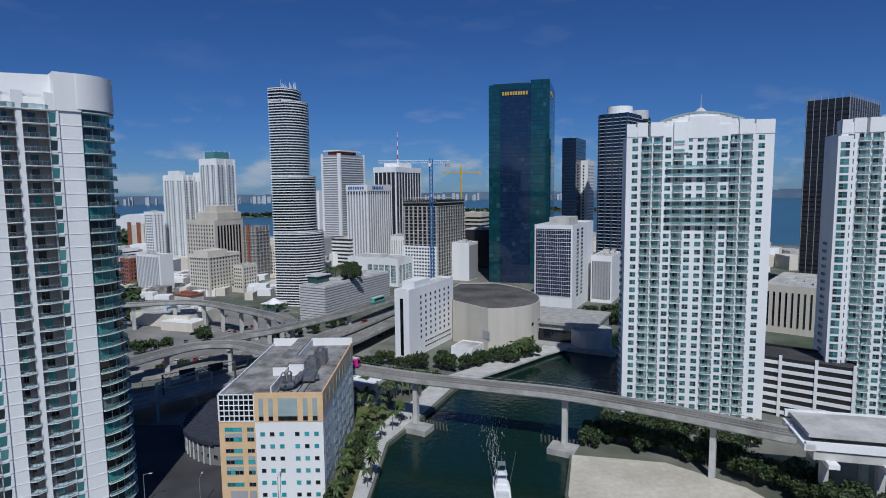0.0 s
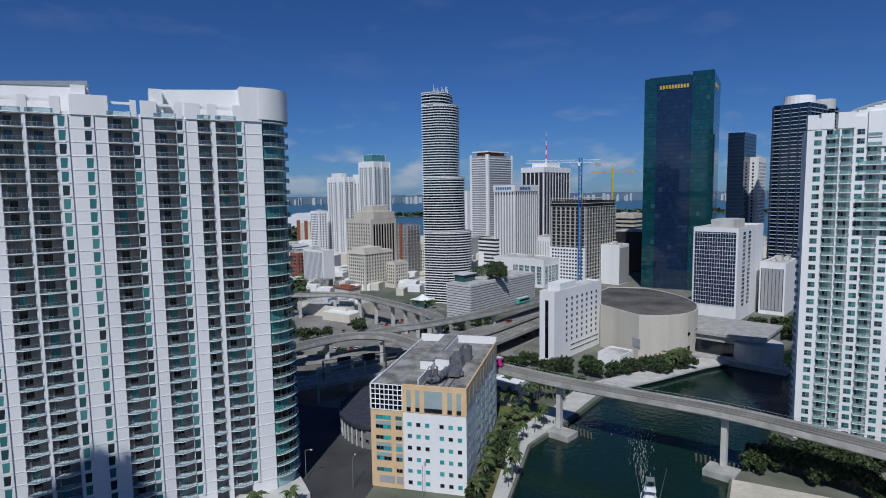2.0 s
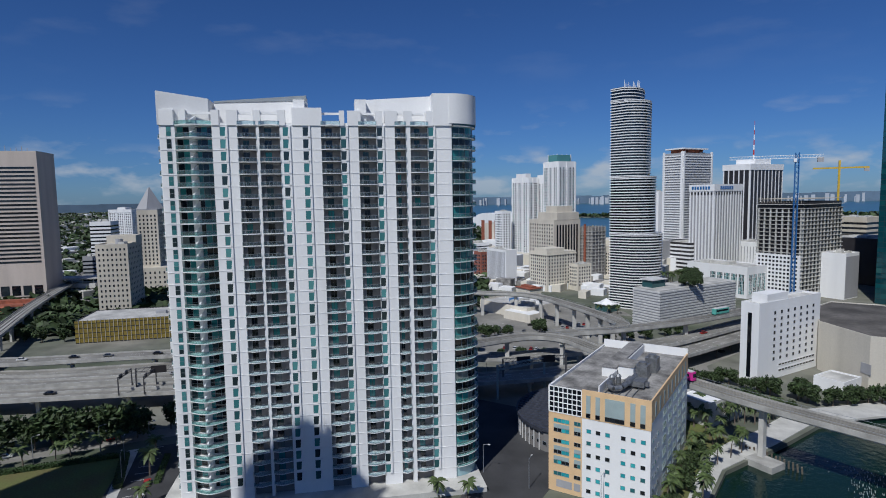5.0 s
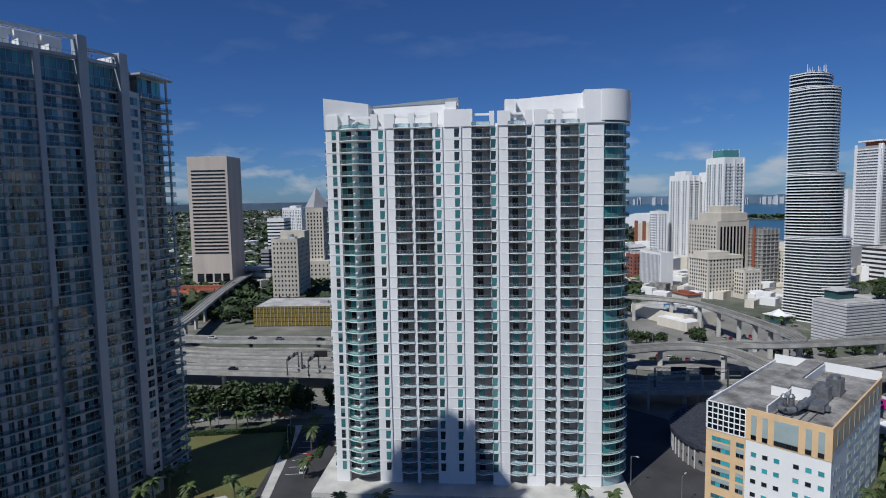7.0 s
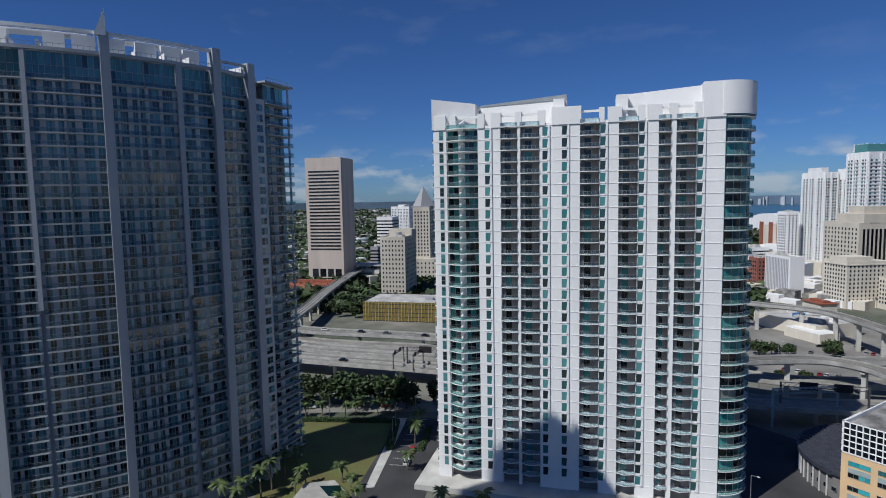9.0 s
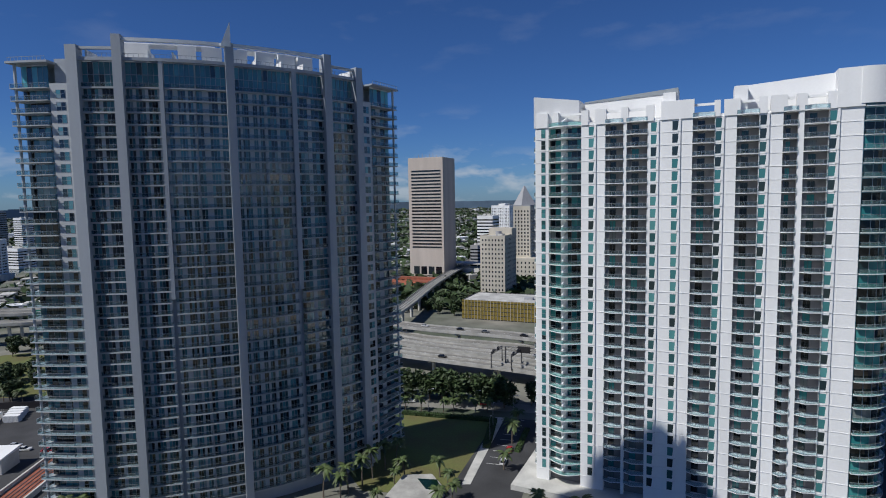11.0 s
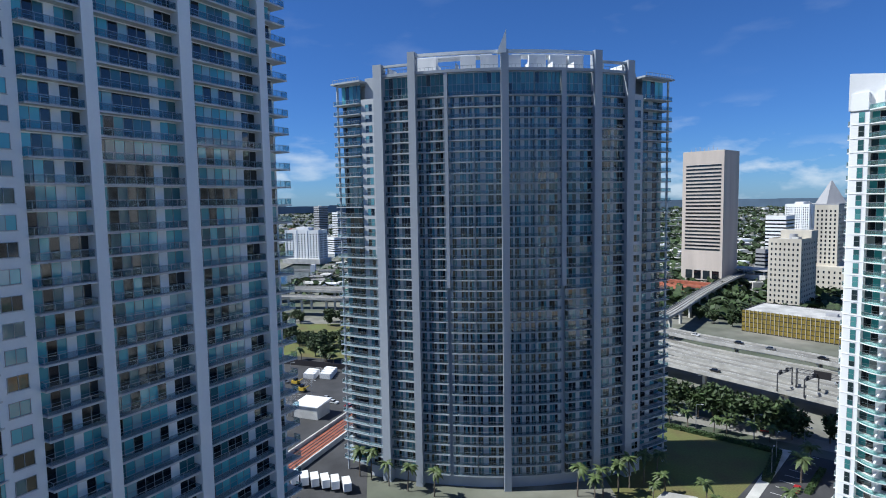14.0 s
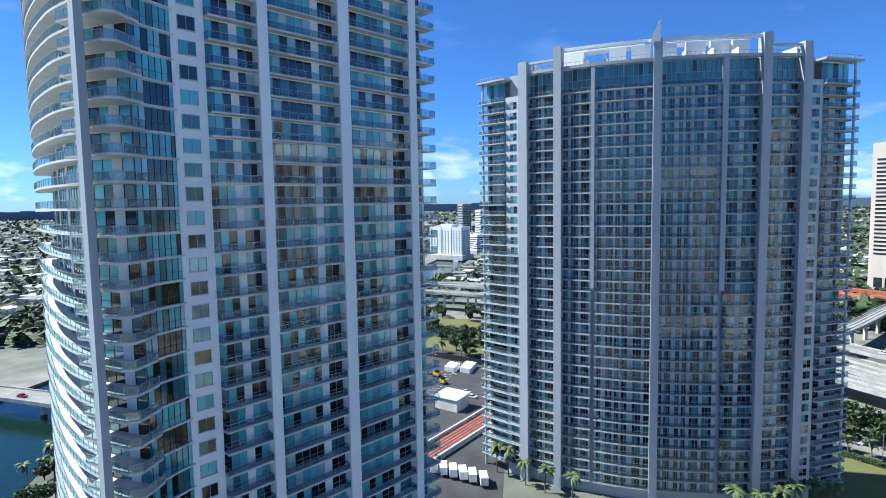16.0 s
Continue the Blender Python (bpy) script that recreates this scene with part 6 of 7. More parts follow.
def viaduct(name, label, pts, width, z, mat, kind_part, every=30, guide=False, pier_w=1.6, barrier=M_CONC, lanes=0):
    """A deck on piers with parapets; guide gives it two concrete running beams."""
    v = thing(name, label, "viaduct")
    line, lf, rt = ribbon(pts, width, z, 1.2)
    s = Shape()
    band(s, mix(lf, rt, 0.03), mix(lf, rt, 0.97), z - 0.45, z)
    part("deck", s, mat, v)
    s = Shape()
    band(s, mix(lf, rt, 0.18), mix(lf, rt, 0.82), z - 1.7, z - 0.45)
    part("girder", s, M_CONCL, v)
    for a, b in ((0.0, 0.03), (0.97, 1.0)):
        s = Shape()
        band(s, mix(lf, rt, a), mix(lf, rt, b), z - 0.9, z + 0.75)
        part("parapet", s, barrier, v)
    if guide:
        for a, b in ((0.10, 0.17), (0.33, 0.40), (0.60, 0.67), (0.83, 0.90)):
            s = Shape()
            band(s, mix(lf, rt, a), mix(lf, rt, b), z, z + 0.35)
            part("running_beam", s, M_ROADL, v)
        s = Shape()
        for f in (0.0, 1.0):
            ed = mix(lf, rt, f)
            for p, q in zip(ed, ed[1:]):
                s.tube((p.x, p.y, z + 1.5), (q.x, q.y, z + 1.5), 0.05, 0.05, 0, 4)
                s.tube((p.x, p.y, z + 0.7), (p.x, p.y, z + 1.5), 0.05, 0.05, 0, 4)
        part("handrail", s, M_RAIL, v)
    for k in range(lanes):
        f = (k + 1) / (lanes + 1)
        s = Shape()
        for i in range(0, len(line) - 1, 1):
            a, b = mix(lf, rt, f - 0.006), mix(lf, rt, f + 0.006)
            a2, b2 = a[i] + (a[i + 1] - a[i]) * 0.5, b[i] + (b[i + 1] - b[i]) * 0.5
            s.prism([tuple(b[i]), tuple(b2), tuple(a2), tuple(a[i])], z + 0.004, z + 0.012)
        part("lane_line", s, M_LINE, v)
    return v, line


def pier_at(v, x, y, z, rz=0.0, w=2.0, cap=4.5, base=True):
    s = Shape().prism([(-w / 2, -w * 0.4), (w / 2, -w * 0.4), (w / 2, w * 0.4), (-w / 2, w * 0.4)], -3, z - 3.0)
    s.prism([(-w / 2, -w * 0.4), (w / 2, -w * 0.4), (w / 2, w * 0.4), (-w / 2, w * 0.4)], z - 3.0, z - 2.2)
    s.box(-cap / 2, cap / 2, -w * 0.4, w * 0.4, z - 2.2, z - 1.7)
    part("pier", s, M_CONCL, v, "", at(x, y, 0, rz))


mm, line = viaduct("rail_viaduct", "curved concrete people-mover viaduct over the river", [(95, 151), (89.9, 154), (63, 172), (39.7, 185), (16, 193.5), (-10.5, 203.3), (-36, 216), (-58, 229), (-79, 243), (-93, 252), (-110, 250), (-124, 231), (-140, 200), (-165, 172)], 7.6, 17.6, M_ROADL, "deck", guide=True)
for x, y, rz in ((-10.5, 203.3, 65), (39.7, 185, 62), (78, 162, 55), (-50, 224, 60), (-95, 251, 90), (-118, 240, 30)):
    pier_at(mm, x, y, 17.6, rz)
for x, y in ((-9.5, 200.5), (38.7, 182.5)):
    f = thing("pier_footing", "concrete bridge pier footing with timber fenders", "footing", x, y, 0, 62)
    part("footing", Shape().prism([(-3.5, -4.5), (3.5, -4.5), (3.5, 4.5), (-3.5, 4.5)], -3, 0.6), M_CONC, f)
    for i in range(14):
        a = i / 13
        part("fender", Shape().tube((5.0, -9 + 18 * a, -3), (5.0 - 1.5 * abs(a - 0.5), -9 + 18 * a, 0.9 + 0.2 * (i % 3)), 0.3, 0.3, 0, 6), M_BARK, f)
mm2, line = viaduct("rail_viaduct", "straight concrete people-mover viaduct past the garage podium", [(0, 430), (-27.7, 373), (-54, 324), (-81, 288), (-97, 272), (-106, 262)], 7.0, 16.2, M_ROADL, "deck", guide=True)
for x, y in ((-30, 369), (-54, 324), (-78, 292), (-95, 275)):
    pier_at(mm2, x, y, 16.2, 60)
mm3, line = viaduct("rail_viaduct", "looping concrete people-mover viaduct on many piers", [(-240, 348), (-193, 354), (-158, 360), (-117, 334), (-90, 311), (-80, 298), (-84, 285), (-97, 276)], 7.0, 16.2, M_ROADL, "deck", guide=True)
for x, y in ((-193, 354), (-170, 360), (-150, 356), (-135, 347), (-120, 337), (-108, 326), (-98, 318), (-88, 308)):
    pier_at(mm3, x, y, 16.2, 40)
hw1, line = viaduct("expressway_ramp", "elevated concrete expressway ramp", [(-520, 20), (-420, 62), (-328, 112), (-271, 160), (-200, 207), (-125, 236), (-97, 262), (-62, 298), (-32, 364), (10, 450)], 11, 9.0, M_ROADL, "deck", lanes=2)
for x, y in ((-355, 98), (-328, 112), (-300, 135), (-271, 160), (-140, 231), (-110, 250), (-62, 298), (-45, 332)):
    pier_at(hw1, x, y, 9.0, 130, 1.6, 8)
hw2, line = viaduct("expressway", "wide elevated expressway with pale worn lanes", [(-560, -90), (-400, 10), (-300, 76), (-270, 98), (-222, 137), (-165, 178), (-113, 213), (-88, 238), (-60, 276), (-36, 330), (-6, 400)], 13, 7.0, M_ROADL, "deck", lanes=3)
for x, y in ((-262, 104), (-235, 126), (-208, 148), (-130, 202), (-100, 225)):
    pier_at(hw2, x, y, 7.0, 130, 1.6, 9)
hw3, line = viaduct("expressway", "second expressway carriageway beside the first", [(-580, -68), (-412, 30), (-312, 95), (-283, 114), (-237, 152), (-180, 190), (-140, 214)], 14, 6.4, M_ROADL, "deck", lanes=3)
hw4, line = viaduct("expressway_ramp", "low merging ramp beside the expressway", [(-600, -40), (-430, 50), (-325, 106), (-298, 124), (-254, 164), (-215, 190)], 8, 5.2, M_ROADL, "deck", lanes=1)
for v, ln_, zz in ((hw2, [(-560, -90), (-400, 10), (-300, 76), (-270, 98), (-222, 137), (-165, 178), (-113, 213)], 7.0), (hw3, [(-580, -68), (-412, 30), (-312, 95), (-283, 114), (-237, 152), (-180, 190)], 6.4)):
    line, lf, rt = ribbon(ln_, 0.5, zz, 0)
    s = Shape()
    band(s, lf, rt, zz, zz + 0.85)
    part("median_barrier", s, M_CONC, v, "pale concrete median barrier")
for gx, gy in ((-236, 125.5), (-228, 131.5)):
    gt = thing("sign_gantry", "dark steel sign gantry over the expressway", "gantry", gx, gy, 7.0, 128)
    for x in (-6.2, 6.2):
        part("post", Shape().tube((x, 0, 0), (x, 0, 7.2), 0.28, 0.22, 0, 6), M_DARKRAIL, gt)
    s = Shape()
    for zz in (6.2, 7.2):
        s.box(-6.4, 6.4, -0.12, 0.12, zz, zz + 0.22)
    for i in range(12):
        s.tube((-6 + i, 0, 6.3), (-5.5 + i, 0, 7.3), 0.07, 0.07, 0, 4)
        s.tube((-5.5 + i, 0, 7.3), (-5 + i, 0, 6.3), 0.07, 0.07, 0, 4)
    part("truss", s, M_DARKRAIL, gt)
    for x in (-3.2, 2.2):
        part("sign_panel", Shape().box(x - 1.2, x + 1.2, 0.2, 0.35, 5.9, 7.8), M_DARKRAIL, gt, "dark back of a road sign")
rail, line = viaduct("metro_viaduct", "long metro viaduct on paired piers", [(-300, 20), (-330, 90), (-365, 122), (-468, 189), (-591, 278), (-760, 400)], 9, 12, M_CONC, "deck", guide=True)
for i in range(12):
    pier_at(rail, -350 - 20 * i, 111 + 13.6 * i, 12, 120, 1.8, 6)
stn = thing("metro_station", "grey metro station roof over the viaduct", "station", -560, 256, 0, 34)
part("platform", Shape().box(-26, 26, -8, 8, 8, 12), M_CONCL, stn)
part("roof", Shape().box(-28, 28, -9, 9, 16, 17), M_ROOFL, stn)
for i in range(6):
    part("post", Shape().box(-24 + 9.4 * i, -23.4 + 9.4 * i, -6, -5.4, 12, 16), M_CONCL, stn)
fly = []
for dx, zz, lab in ((0, 14.0, "high flyover on tall piers"), (-26, 15.5, "parallel high flyover on tall piers"), (-60, 12.0, "farther high concrete flyover on piers")):
    v, line = viaduct("flyover", lab, [(-380 + dx, -420), (-415 + dx, -260), (-432 + dx, -150), (-422 + dx, -90), (-440 + dx, 0), (-520 + dx, 90)], 11, zz, M_ROADL, "deck", lanes=2)
    for x, y in ((-432, -150), (-428, -130), (-424, -110), (-422, -90), (-424, -70), (-428, -45), (-420, -230), (-425, -190)):
        pier_at(v, x + dx, y, zz, 0, 1.8, 6)
sg = thing("road_sign", "green overhead road sign on a flyover", "sign", -424, -92, 0, 78)
part("panel", Shape().box(-5, 5, -0.15, 0.15, 17, 20.5), M_GREENSIGN, sg)
for i in range(3):
    part("text_bar", Shape().box(-3.6, 2.6 - i, -0.22, -0.16, 17.6 + 0.9 * i, 18.0 + 0.9 * i), M_LINE, sg)
part("post", Shape().box(-5.3, -5.0, -0.15, 0.15, 0, 20.5), M_RAIL, sg)
br, line = viaduct("river_bridge", "low concrete road bridge over the river", [(-172, -150), (-176, -205), (-178, -260), (-176, -330)], 12, 5.5, M_ROADL, "deck", lanes=1)
for y in (-190, -230, -270):
    pier_at(br, -177, y, 5.5, 0, 2, 8)
br2, line = viaduct("river_bridge", "distant white bascule bridge", [(-640, -90), (-650, -170), (-655, -260), (-650, -330)], 11, 8, M_ROADL, "deck")
part("tender_house", Shape().box(-648, -643, -184, -179, 0, 15), M_WHITE, br2)
gantry = thing("sign_gantry", "dark steel sign gantry over the expressway", "gantry", -226, 140, 0, 45)
for x in (-14, 14):
    part("leg", Shape().box(x - 0.25, x + 0.25, -0.4, 0.4, 6, 15), M_DARKRAIL, gantry)
s = Shape()
for zz in (13.5, 15.0):
    s.box(-14, 14, -0.12, 0.12, zz - 0.1, zz + 0.1)
for i in range(14):
    s.tube((-14 + 2 * i, 0, 13.5), (-12 + 2 * i, 0, 15.0), 0.09, 0.09, 0, 4)
part("truss", s, M_DARKRAIL, gantry)
for x in (-8, 3):
    part("sign_panel", Shape().box(x, x + 6, -0.3, -0.15, 12.6, 15.6), M_DARKST, gantry)
gantry2 = copy_thing(gantry, at(-98, 226, 0, 40))
g2 = tagged(thing("green_gantry", "green lattice sign gantry beside the ramp", "gantry", -101, 219, 0, 60))
s = Shape()
for yy in (-0.6, 0.6):
    for zz in (12.6, 14.4):
        s.box(-12, 12, yy - 0.12, yy + 0.12, zz - 0.12, zz + 0.12)
for i in range(12):
    s.tube((-12 + 2 * i, -0.6, 12.6), (-10 + 2 * i, -0.6, 14.4), 0.1, 0.1, 0, 4)
    s.tube((-12 + 2 * i, 0.6, 14.4), (-10 + 2 * i, 0.6, 12.6), 0.1, 0.1, 0, 4)
s.box(-12.3, -11.7, -0.4, 0.4, 0, 14.5)
s.box(11.7, 12.3, -0.4, 0.4, 0, 14.5)
part("truss", s, M_PANEL, g2)


def sheet(name, label, poly, mat, z=0.02, category="road"):
    return tagged(new(name, Shape().prism(poly, -0.3, z).mesh(name, mat)), label, category, kind="structure")


def ccw(poly):
    a = sum(x0 * y1 - x1 * y0 for (x0, y0), (x1, y1) in zip(poly, poly[1:] + poly[:1]))
    return poly if a > 0 else poly[::-1]


# streets, lots and greens
sheet("lawn", "mown green lawn with yellowed patches", ccw([(-190, 99.5), (-213, 70), (-192, 38), (-160, 40), (-144, 66)]), M_GRASS, 0.05, "lawn")
sheet("street_1", "asphalt street beside the lawn", ccw([(-195.5, 112), (-222, 72), (-250, 20), (-259, 24), (-230, 77), (-202, 118), (-160, 175), (-152, 170)]), M_ROADL, 0.03)
sheet("driveway", "asphalt driveway along the white tower", ccw([(-193, 103), (-181, 119), (-132, 76), (-146, 60)]), M_ASPH, 0.06)
sheet("pavement_1", "pale pavement strip beside the driveway", ccw([(-193.5, 102), (-191.5, 105), (-150, 70.5), (-151, 68)]), M_CONCL, 0.16, "pavement")
sheet("road_shade", "asphalt yard between the white tower and the office", ccw([(-76, 120), (-60, 120), (-62, 205), (-118, 205), (-118, 170), (-86, 150)]), M_ASPH, 0.03)
sheet("car_park_1", "asphalt car park with worn bays", ccw([(-215, 290), (-120, 262), (-72, 330), (-110, 400), (-215, 400)]), M_ROADL, 0.03)
sheet("street_2", "asphalt street under the expressway", ccw([(-60, 330), (-18, 405), (-8, 398), (-40, 300), (-30, 262), (-44, 262)]), M_ROADL, 0.05)
sheet("street_3", "asphalt downtown street", ccw([(-230, 405), (-100, 398), (-110, 412), (-230, 420)]), M_ROADL, 0.05)
sheet("riverside_walk", "paved riverside walk with planting", ccw([(-32, 150), (-22, 150), (-20, 188), (-6, 219), (3, 242), (-6, 246), (-14, 224), (-27, 200)]), M_CONCL, 0.25, "pavement")
sheet("planting_bed", "grass strip beside the office", ccw([(-32.5, 140), (-26, 140), (-26, 196), (-20, 212), (-40, 230), (-50, 212), (-32.5, 206)]), M_GRASS, 0.28, "lawn")
sheet("hotel_quay", "pale paved quay below the arena", ccw([(6, 245), (31, 268), (53, 290), (70, 304), (60, 312), (30, 284), (0, 256)]), M_CONCL, 0.5, "pavement")
sheet("sand_lot", "bare pale sandy building lot", ccw([(33.5, 40), (34, 153), (40.5, 177.5), (68, 171.5), (85, 156), (100, 120), (100, 40)]), M_SAND, 0.12, "lot")
sheet("wood_floor", "dark soil under the riverside trees", ccw([(41, 178.5), (52, 194), (62, 208), (122, 195), (128, 150), (100, 130), (86, 157), (69, 172.5)]), M_LAND, 0.06, "ground")
sheet("car_park_2", "dark asphalt works yard with parked trucks", ccw([(-150, -70), (-150, -30), (-186, -36), (-232, -46), (-300, -62), (-345, -150), (-260, -160), (-200, -90)]), M_ASPH, 0.04)
sheet("park", "green park with trees", ccw([(-300, -60), (-330, -155), (-400, -165), (-395, -60), (-340, -30)]), M_GRASS, 0.05, "park")
sheet("podium_deck", "white paved pool deck", ccw([(-150, 44), (-160, 53), (-157, 61), (-147, 61), (-141, 51)]), M_CONC, 2.2, "deck")
sheet("pool", "still blue pool water", ccw([(-156, 56), (-153, 61), (-147, 60), (-149, 56)]), M_WATER, 2.24, "pool")
for i in range(9):
    s = Shape()
    s.box(-0.1, 0.1, 0, 5, 0.062, 0.07)
    tagged(new("trim_line_%d" % (i + 1), s.mesh("trim_line", M_LINE)), "white painted bay line", "line", kind="structure").matrix_world = at(-186 + 3.6 * i, 110.5 - 3.2 * i, 0, 140)
s = Shape()
for i in range(30):
    for r in range(3):
        s.box(-290 + 3 * i, -289.85 + 3 * i, -130 + 24 * r, -125 + 24 * r, 0.045, 0.055)
tagged(new("trim_bays", s.mesh("trim_bays", M_LINE)), "white painted parking bays", "line", kind="structure")


# ---- trees and palms ----
def leaf_clumps(s, cx, cy, cz, rx, rz_, n, size, rnd, k=0):
    """Many small leaf faces in an uneven crown."""
    lobes = [(cx + rnd.uniform(-0.55, 0.55) * rx, cy + rnd.uniform(-0.55, 0.55) * rx, cz + rnd.uniform(-0.45, 0.55) * rz_, rnd.uniform(0.35, 0.62)) for _ in range(9)]
    for i in range(n):
        lx, ly, lz, lr = lobes[i % 9]
        d = Vector((rnd.gauss(0, 1), rnd.gauss(0, 1), rnd.gauss(0, 1))).normalized() * (rnd.random() ** 0.35)
        c = Vector((lx + d.x * rx * lr, ly + d.y * rx * lr, lz + d.z * rz_ * lr))
        u = Vector((rnd.gauss(0, 1), rnd.gauss(0, 1), rnd.gauss(0, 0.7))).normalized() * size * rnd.uniform(0.6, 1.3)
        v = u.cross(Vector((rnd.gauss(0, 1), rnd.gauss(0, 1), rnd.gauss(0, 1)))).normalized() * size * rnd.uniform(0.5, 1.0)
        s.face([c - u, c - v * 0.6, c + u, c + v * 0.6], k)


def tree_model(seed, h, r):
    rnd = random.Random(seed)
    t = thing("tree", "broad-leaved tree with a dense uneven crown", "tree")
    s = Shape()
    s.tube((0, 0, -0.3), (0.1, 0, h * 0.4), 0.32, 0.22, 0, 7)
    for i in range(5):
        a = i * 1.3
        s.tube((0.1, 0, h * 0.35), (r * 0.5 * math.cos(a), r * 0.5 * math.sin(a), h * 0.7), 0.16, 0.06, 0, 5)
    part("trunk", s, M_BARK, t)
    c = Shape()
    leaf_clumps(c, 0, 0, h * 0.58, r, h * 0.48, 1100, 0.66 * r / 4, rnd)
    part("crown", c, M_LEAF, t)
    return t


def palm_model(seed, h):
    rnd = random.Random(seed)
    t = thing("palm_tree", "tall palm with arching green fronds", "palm")
    s = Shape()
    for i in range(5):
        s.tube((0.12 * i * i * 0.2, 0, h * i / 5 - 0.1), (0.12 * (i + 1) ** 2 * 0.2, 0, h * (i + 1) / 5), 0.24 - 0.02 * i, 0.22 - 0.02 * i, 0, 7)
    part("trunk", s, M_BARK, t)
    c = Shape()
    for i in range(22):
        a, up, ln = rnd.uniform(0, 6.283), rnd.uniform(-0.35, 1.0), rnd.uniform(2.4, 3.4)
        d, side = Vector((math.cos(a), math.sin(a), 0)), Vector((-math.sin(a), math.cos(a), 0))
        o = Vector((0.6, 0, h))
        pts = [o + d * ln * q + Vector((0, 0, up * ln * q - 1.5 * ln * q * q * 0.5)) for q in (0, 0.25, 0.5, 0.75, 1.0)]
        for j, (p, q) in enumerate(zip(pts, pts[1:])):
            w0, w1 = (0.1, 0.5, 0.55, 0.4, 0.05)[j], (0.1, 0.5, 0.55, 0.4, 0.05)[j + 1]
            for sg_ in (1, -1):
                c.face([p, q, q + side * sg_ * w1 + Vector((0, 0, -0.35 * w1)), p + side * sg_ * w0 + Vector((0, 0, -0.35 * w0))])
    part("crown", c, M_LEAFB, t)
    return t


rnd = random.Random(21)
tree_a, tree_b, tree_c = tree_model(1, 11, 5.2), tree_model(2, 8, 4.2), tree_model(3, 13, 6.5)
palm_a, palm_b = palm_model(4, 8.5), palm_model(5, 6.0)
tree_a.matrix_world, tree_b.matrix_world, tree_c.matrix_world = at(-222, 86, 0), at(-156, 301, 0), at(-213, 96, 0, 40)
palm_a.matrix_world, palm_b.matrix_world = at(-22, 163, 0.25), at(-154, 84, 0)


def plant(model, spots, lo=0.85, hi=1.15, z=0.0):
    for x, y in spots:
        k = rnd.uniform(lo, hi)
        copy_thing(model, at(x, y, z, rnd.uniform(0, 360)) @ Matrix.Scale(k, 4))


def scatter(n, poly_line, spread):
    out = []
    for i in range(n):
        f = (i + rnd.uniform(0, 0.6)) / n * (len(poly_line) - 1)
        k = min(int(f), len(poly_line) - 2)
        (x0, y0), (x1, y1) = poly_line[k], poly_line[k + 1]
        t_ = f - k
        out.append((x0 + (x1 - x0) * t_ + rnd.uniform(-spread, spread), y0 + (y1 - y0) * t_ + rnd.uniform(-spread, spread)))
    return out


# row behind the street, beside the expressway
plant(tree_c, [(-232, 74), (-205, 106), (-224, 92), (-218, 90), (-209, 102), (-201, 110), (-227, 80), (-238, 66)], 0.85, 1.08)
plant(palm_b, [(-160, 50), (-162, 54), (-158, 64), (-152, 64), (-144, 62), (-140, 56), (-150, 42)], 0.7, 1.0)
plant(tree_a, [(-240, 64), (-198, 121), (-246, 50), (-252, 38), (-229, 70)], 0.9, 1.1)
plant(palm_b, scatter(8, [(-224, 60), (-196, 106)], 0.8), 0.8, 1.1)
plant(palm_b, [(-181, 105), (-170, 96)], 1.1, 1.3)
plant(palm_a, [(-160, 36), (-163, 41), (-157, 33), (-166, 45), (-169, 50), (-173, 55), (-161, 29)], 0.8, 1.1)
plant(palm_a, [(-166, -26), (-170, -32), (-172, -36), (-163, -20), (-160, -12)], 0.85, 1.1)
plant(palm_b, [(-128, 80), (-120, 88), (-84, 128), (-78, 133)], 0.9, 1.1)
# riverside palms and grove beside the office
plant(palm_a, scatter(10, [(-23, 158), (-24, 185), (-14, 212)], 1.4), 0.6, 0.95, 0.25)
plant(palm_b, scatter(12, [(-29, 150), (-30, 190), (-24, 214)], 2.0), 0.7, 1.1, 0.25)
plant(palm_a, scatter(22, [(-36, 212), (-26, 228), (-12, 240)], 7), 0.7, 1.0)
plant(tree_b, scatter(12, [(-40, 222), (-30, 245), (-8, 250)], 6), 0.7, 1.1)
plant(tree_b, scatter(8, [(-30, 146), (-29, 176), (-27, 200)], 2.5), 0.45, 0.8)
# green belt below the hotel and the arena
plant(tree_b, scatter(30, [(-48, 268), (-25, 275), (8, 268), (30, 280), (44, 290)], 5), 0.7, 1.15)
plant(palm_b, scatter(14, [(36, 282), (48, 298)], 4), 0.9, 1.3)
plant(tree_a, scatter(14, [(92, 350), (112, 362), (130, 372)], 7), 0.8, 1.2)
plant(palm_b, scatter(6, [(78, 322), (100, 345)], 3), 0.9, 1.2)
# wooded edge of the sandy lot
plant(tree_b, scatter(34, [(48, 188), (62, 184), (80, 172), (92, 158), (104, 146)], 4.5), 0.75, 1.15)
plant(tree_b, scatter(16, [(60, 200), (76, 190), (100, 180)], 4), 0.6, 1.0)
plant(tree_a, scatter(10, [(90, 160), (104, 140), (112, 120)], 6), 0.6, 0.9)
plant(palm_b, scatter(8, [(58, 204), (84, 194), (110, 186)], 3), 0.9, 1.2)
# car park and streets downtown
plant(tree_b, [(-150, 306), (-160, 296), (-139, 328), (-136, 322), (-86, 329), (-94, 322), (-78, 338), (-70, 352), (-64, 358), (-172, 300), (-176, 312), (-131, 262), (-124, 268), (-112, 272), (-150, 270), (-165, 262)], 0.8, 1.2)
plant(palm_b, [(-128, 392), (-122, 396), (-118, 399), (-112, 402), (-38, 318), (-33, 330)], 0.9, 1.2)
plant(tree_b, scatter(26, [(-64, 385), (-66, 410), (-68, 440)], 6), 0.6, 0.9, 24.8)
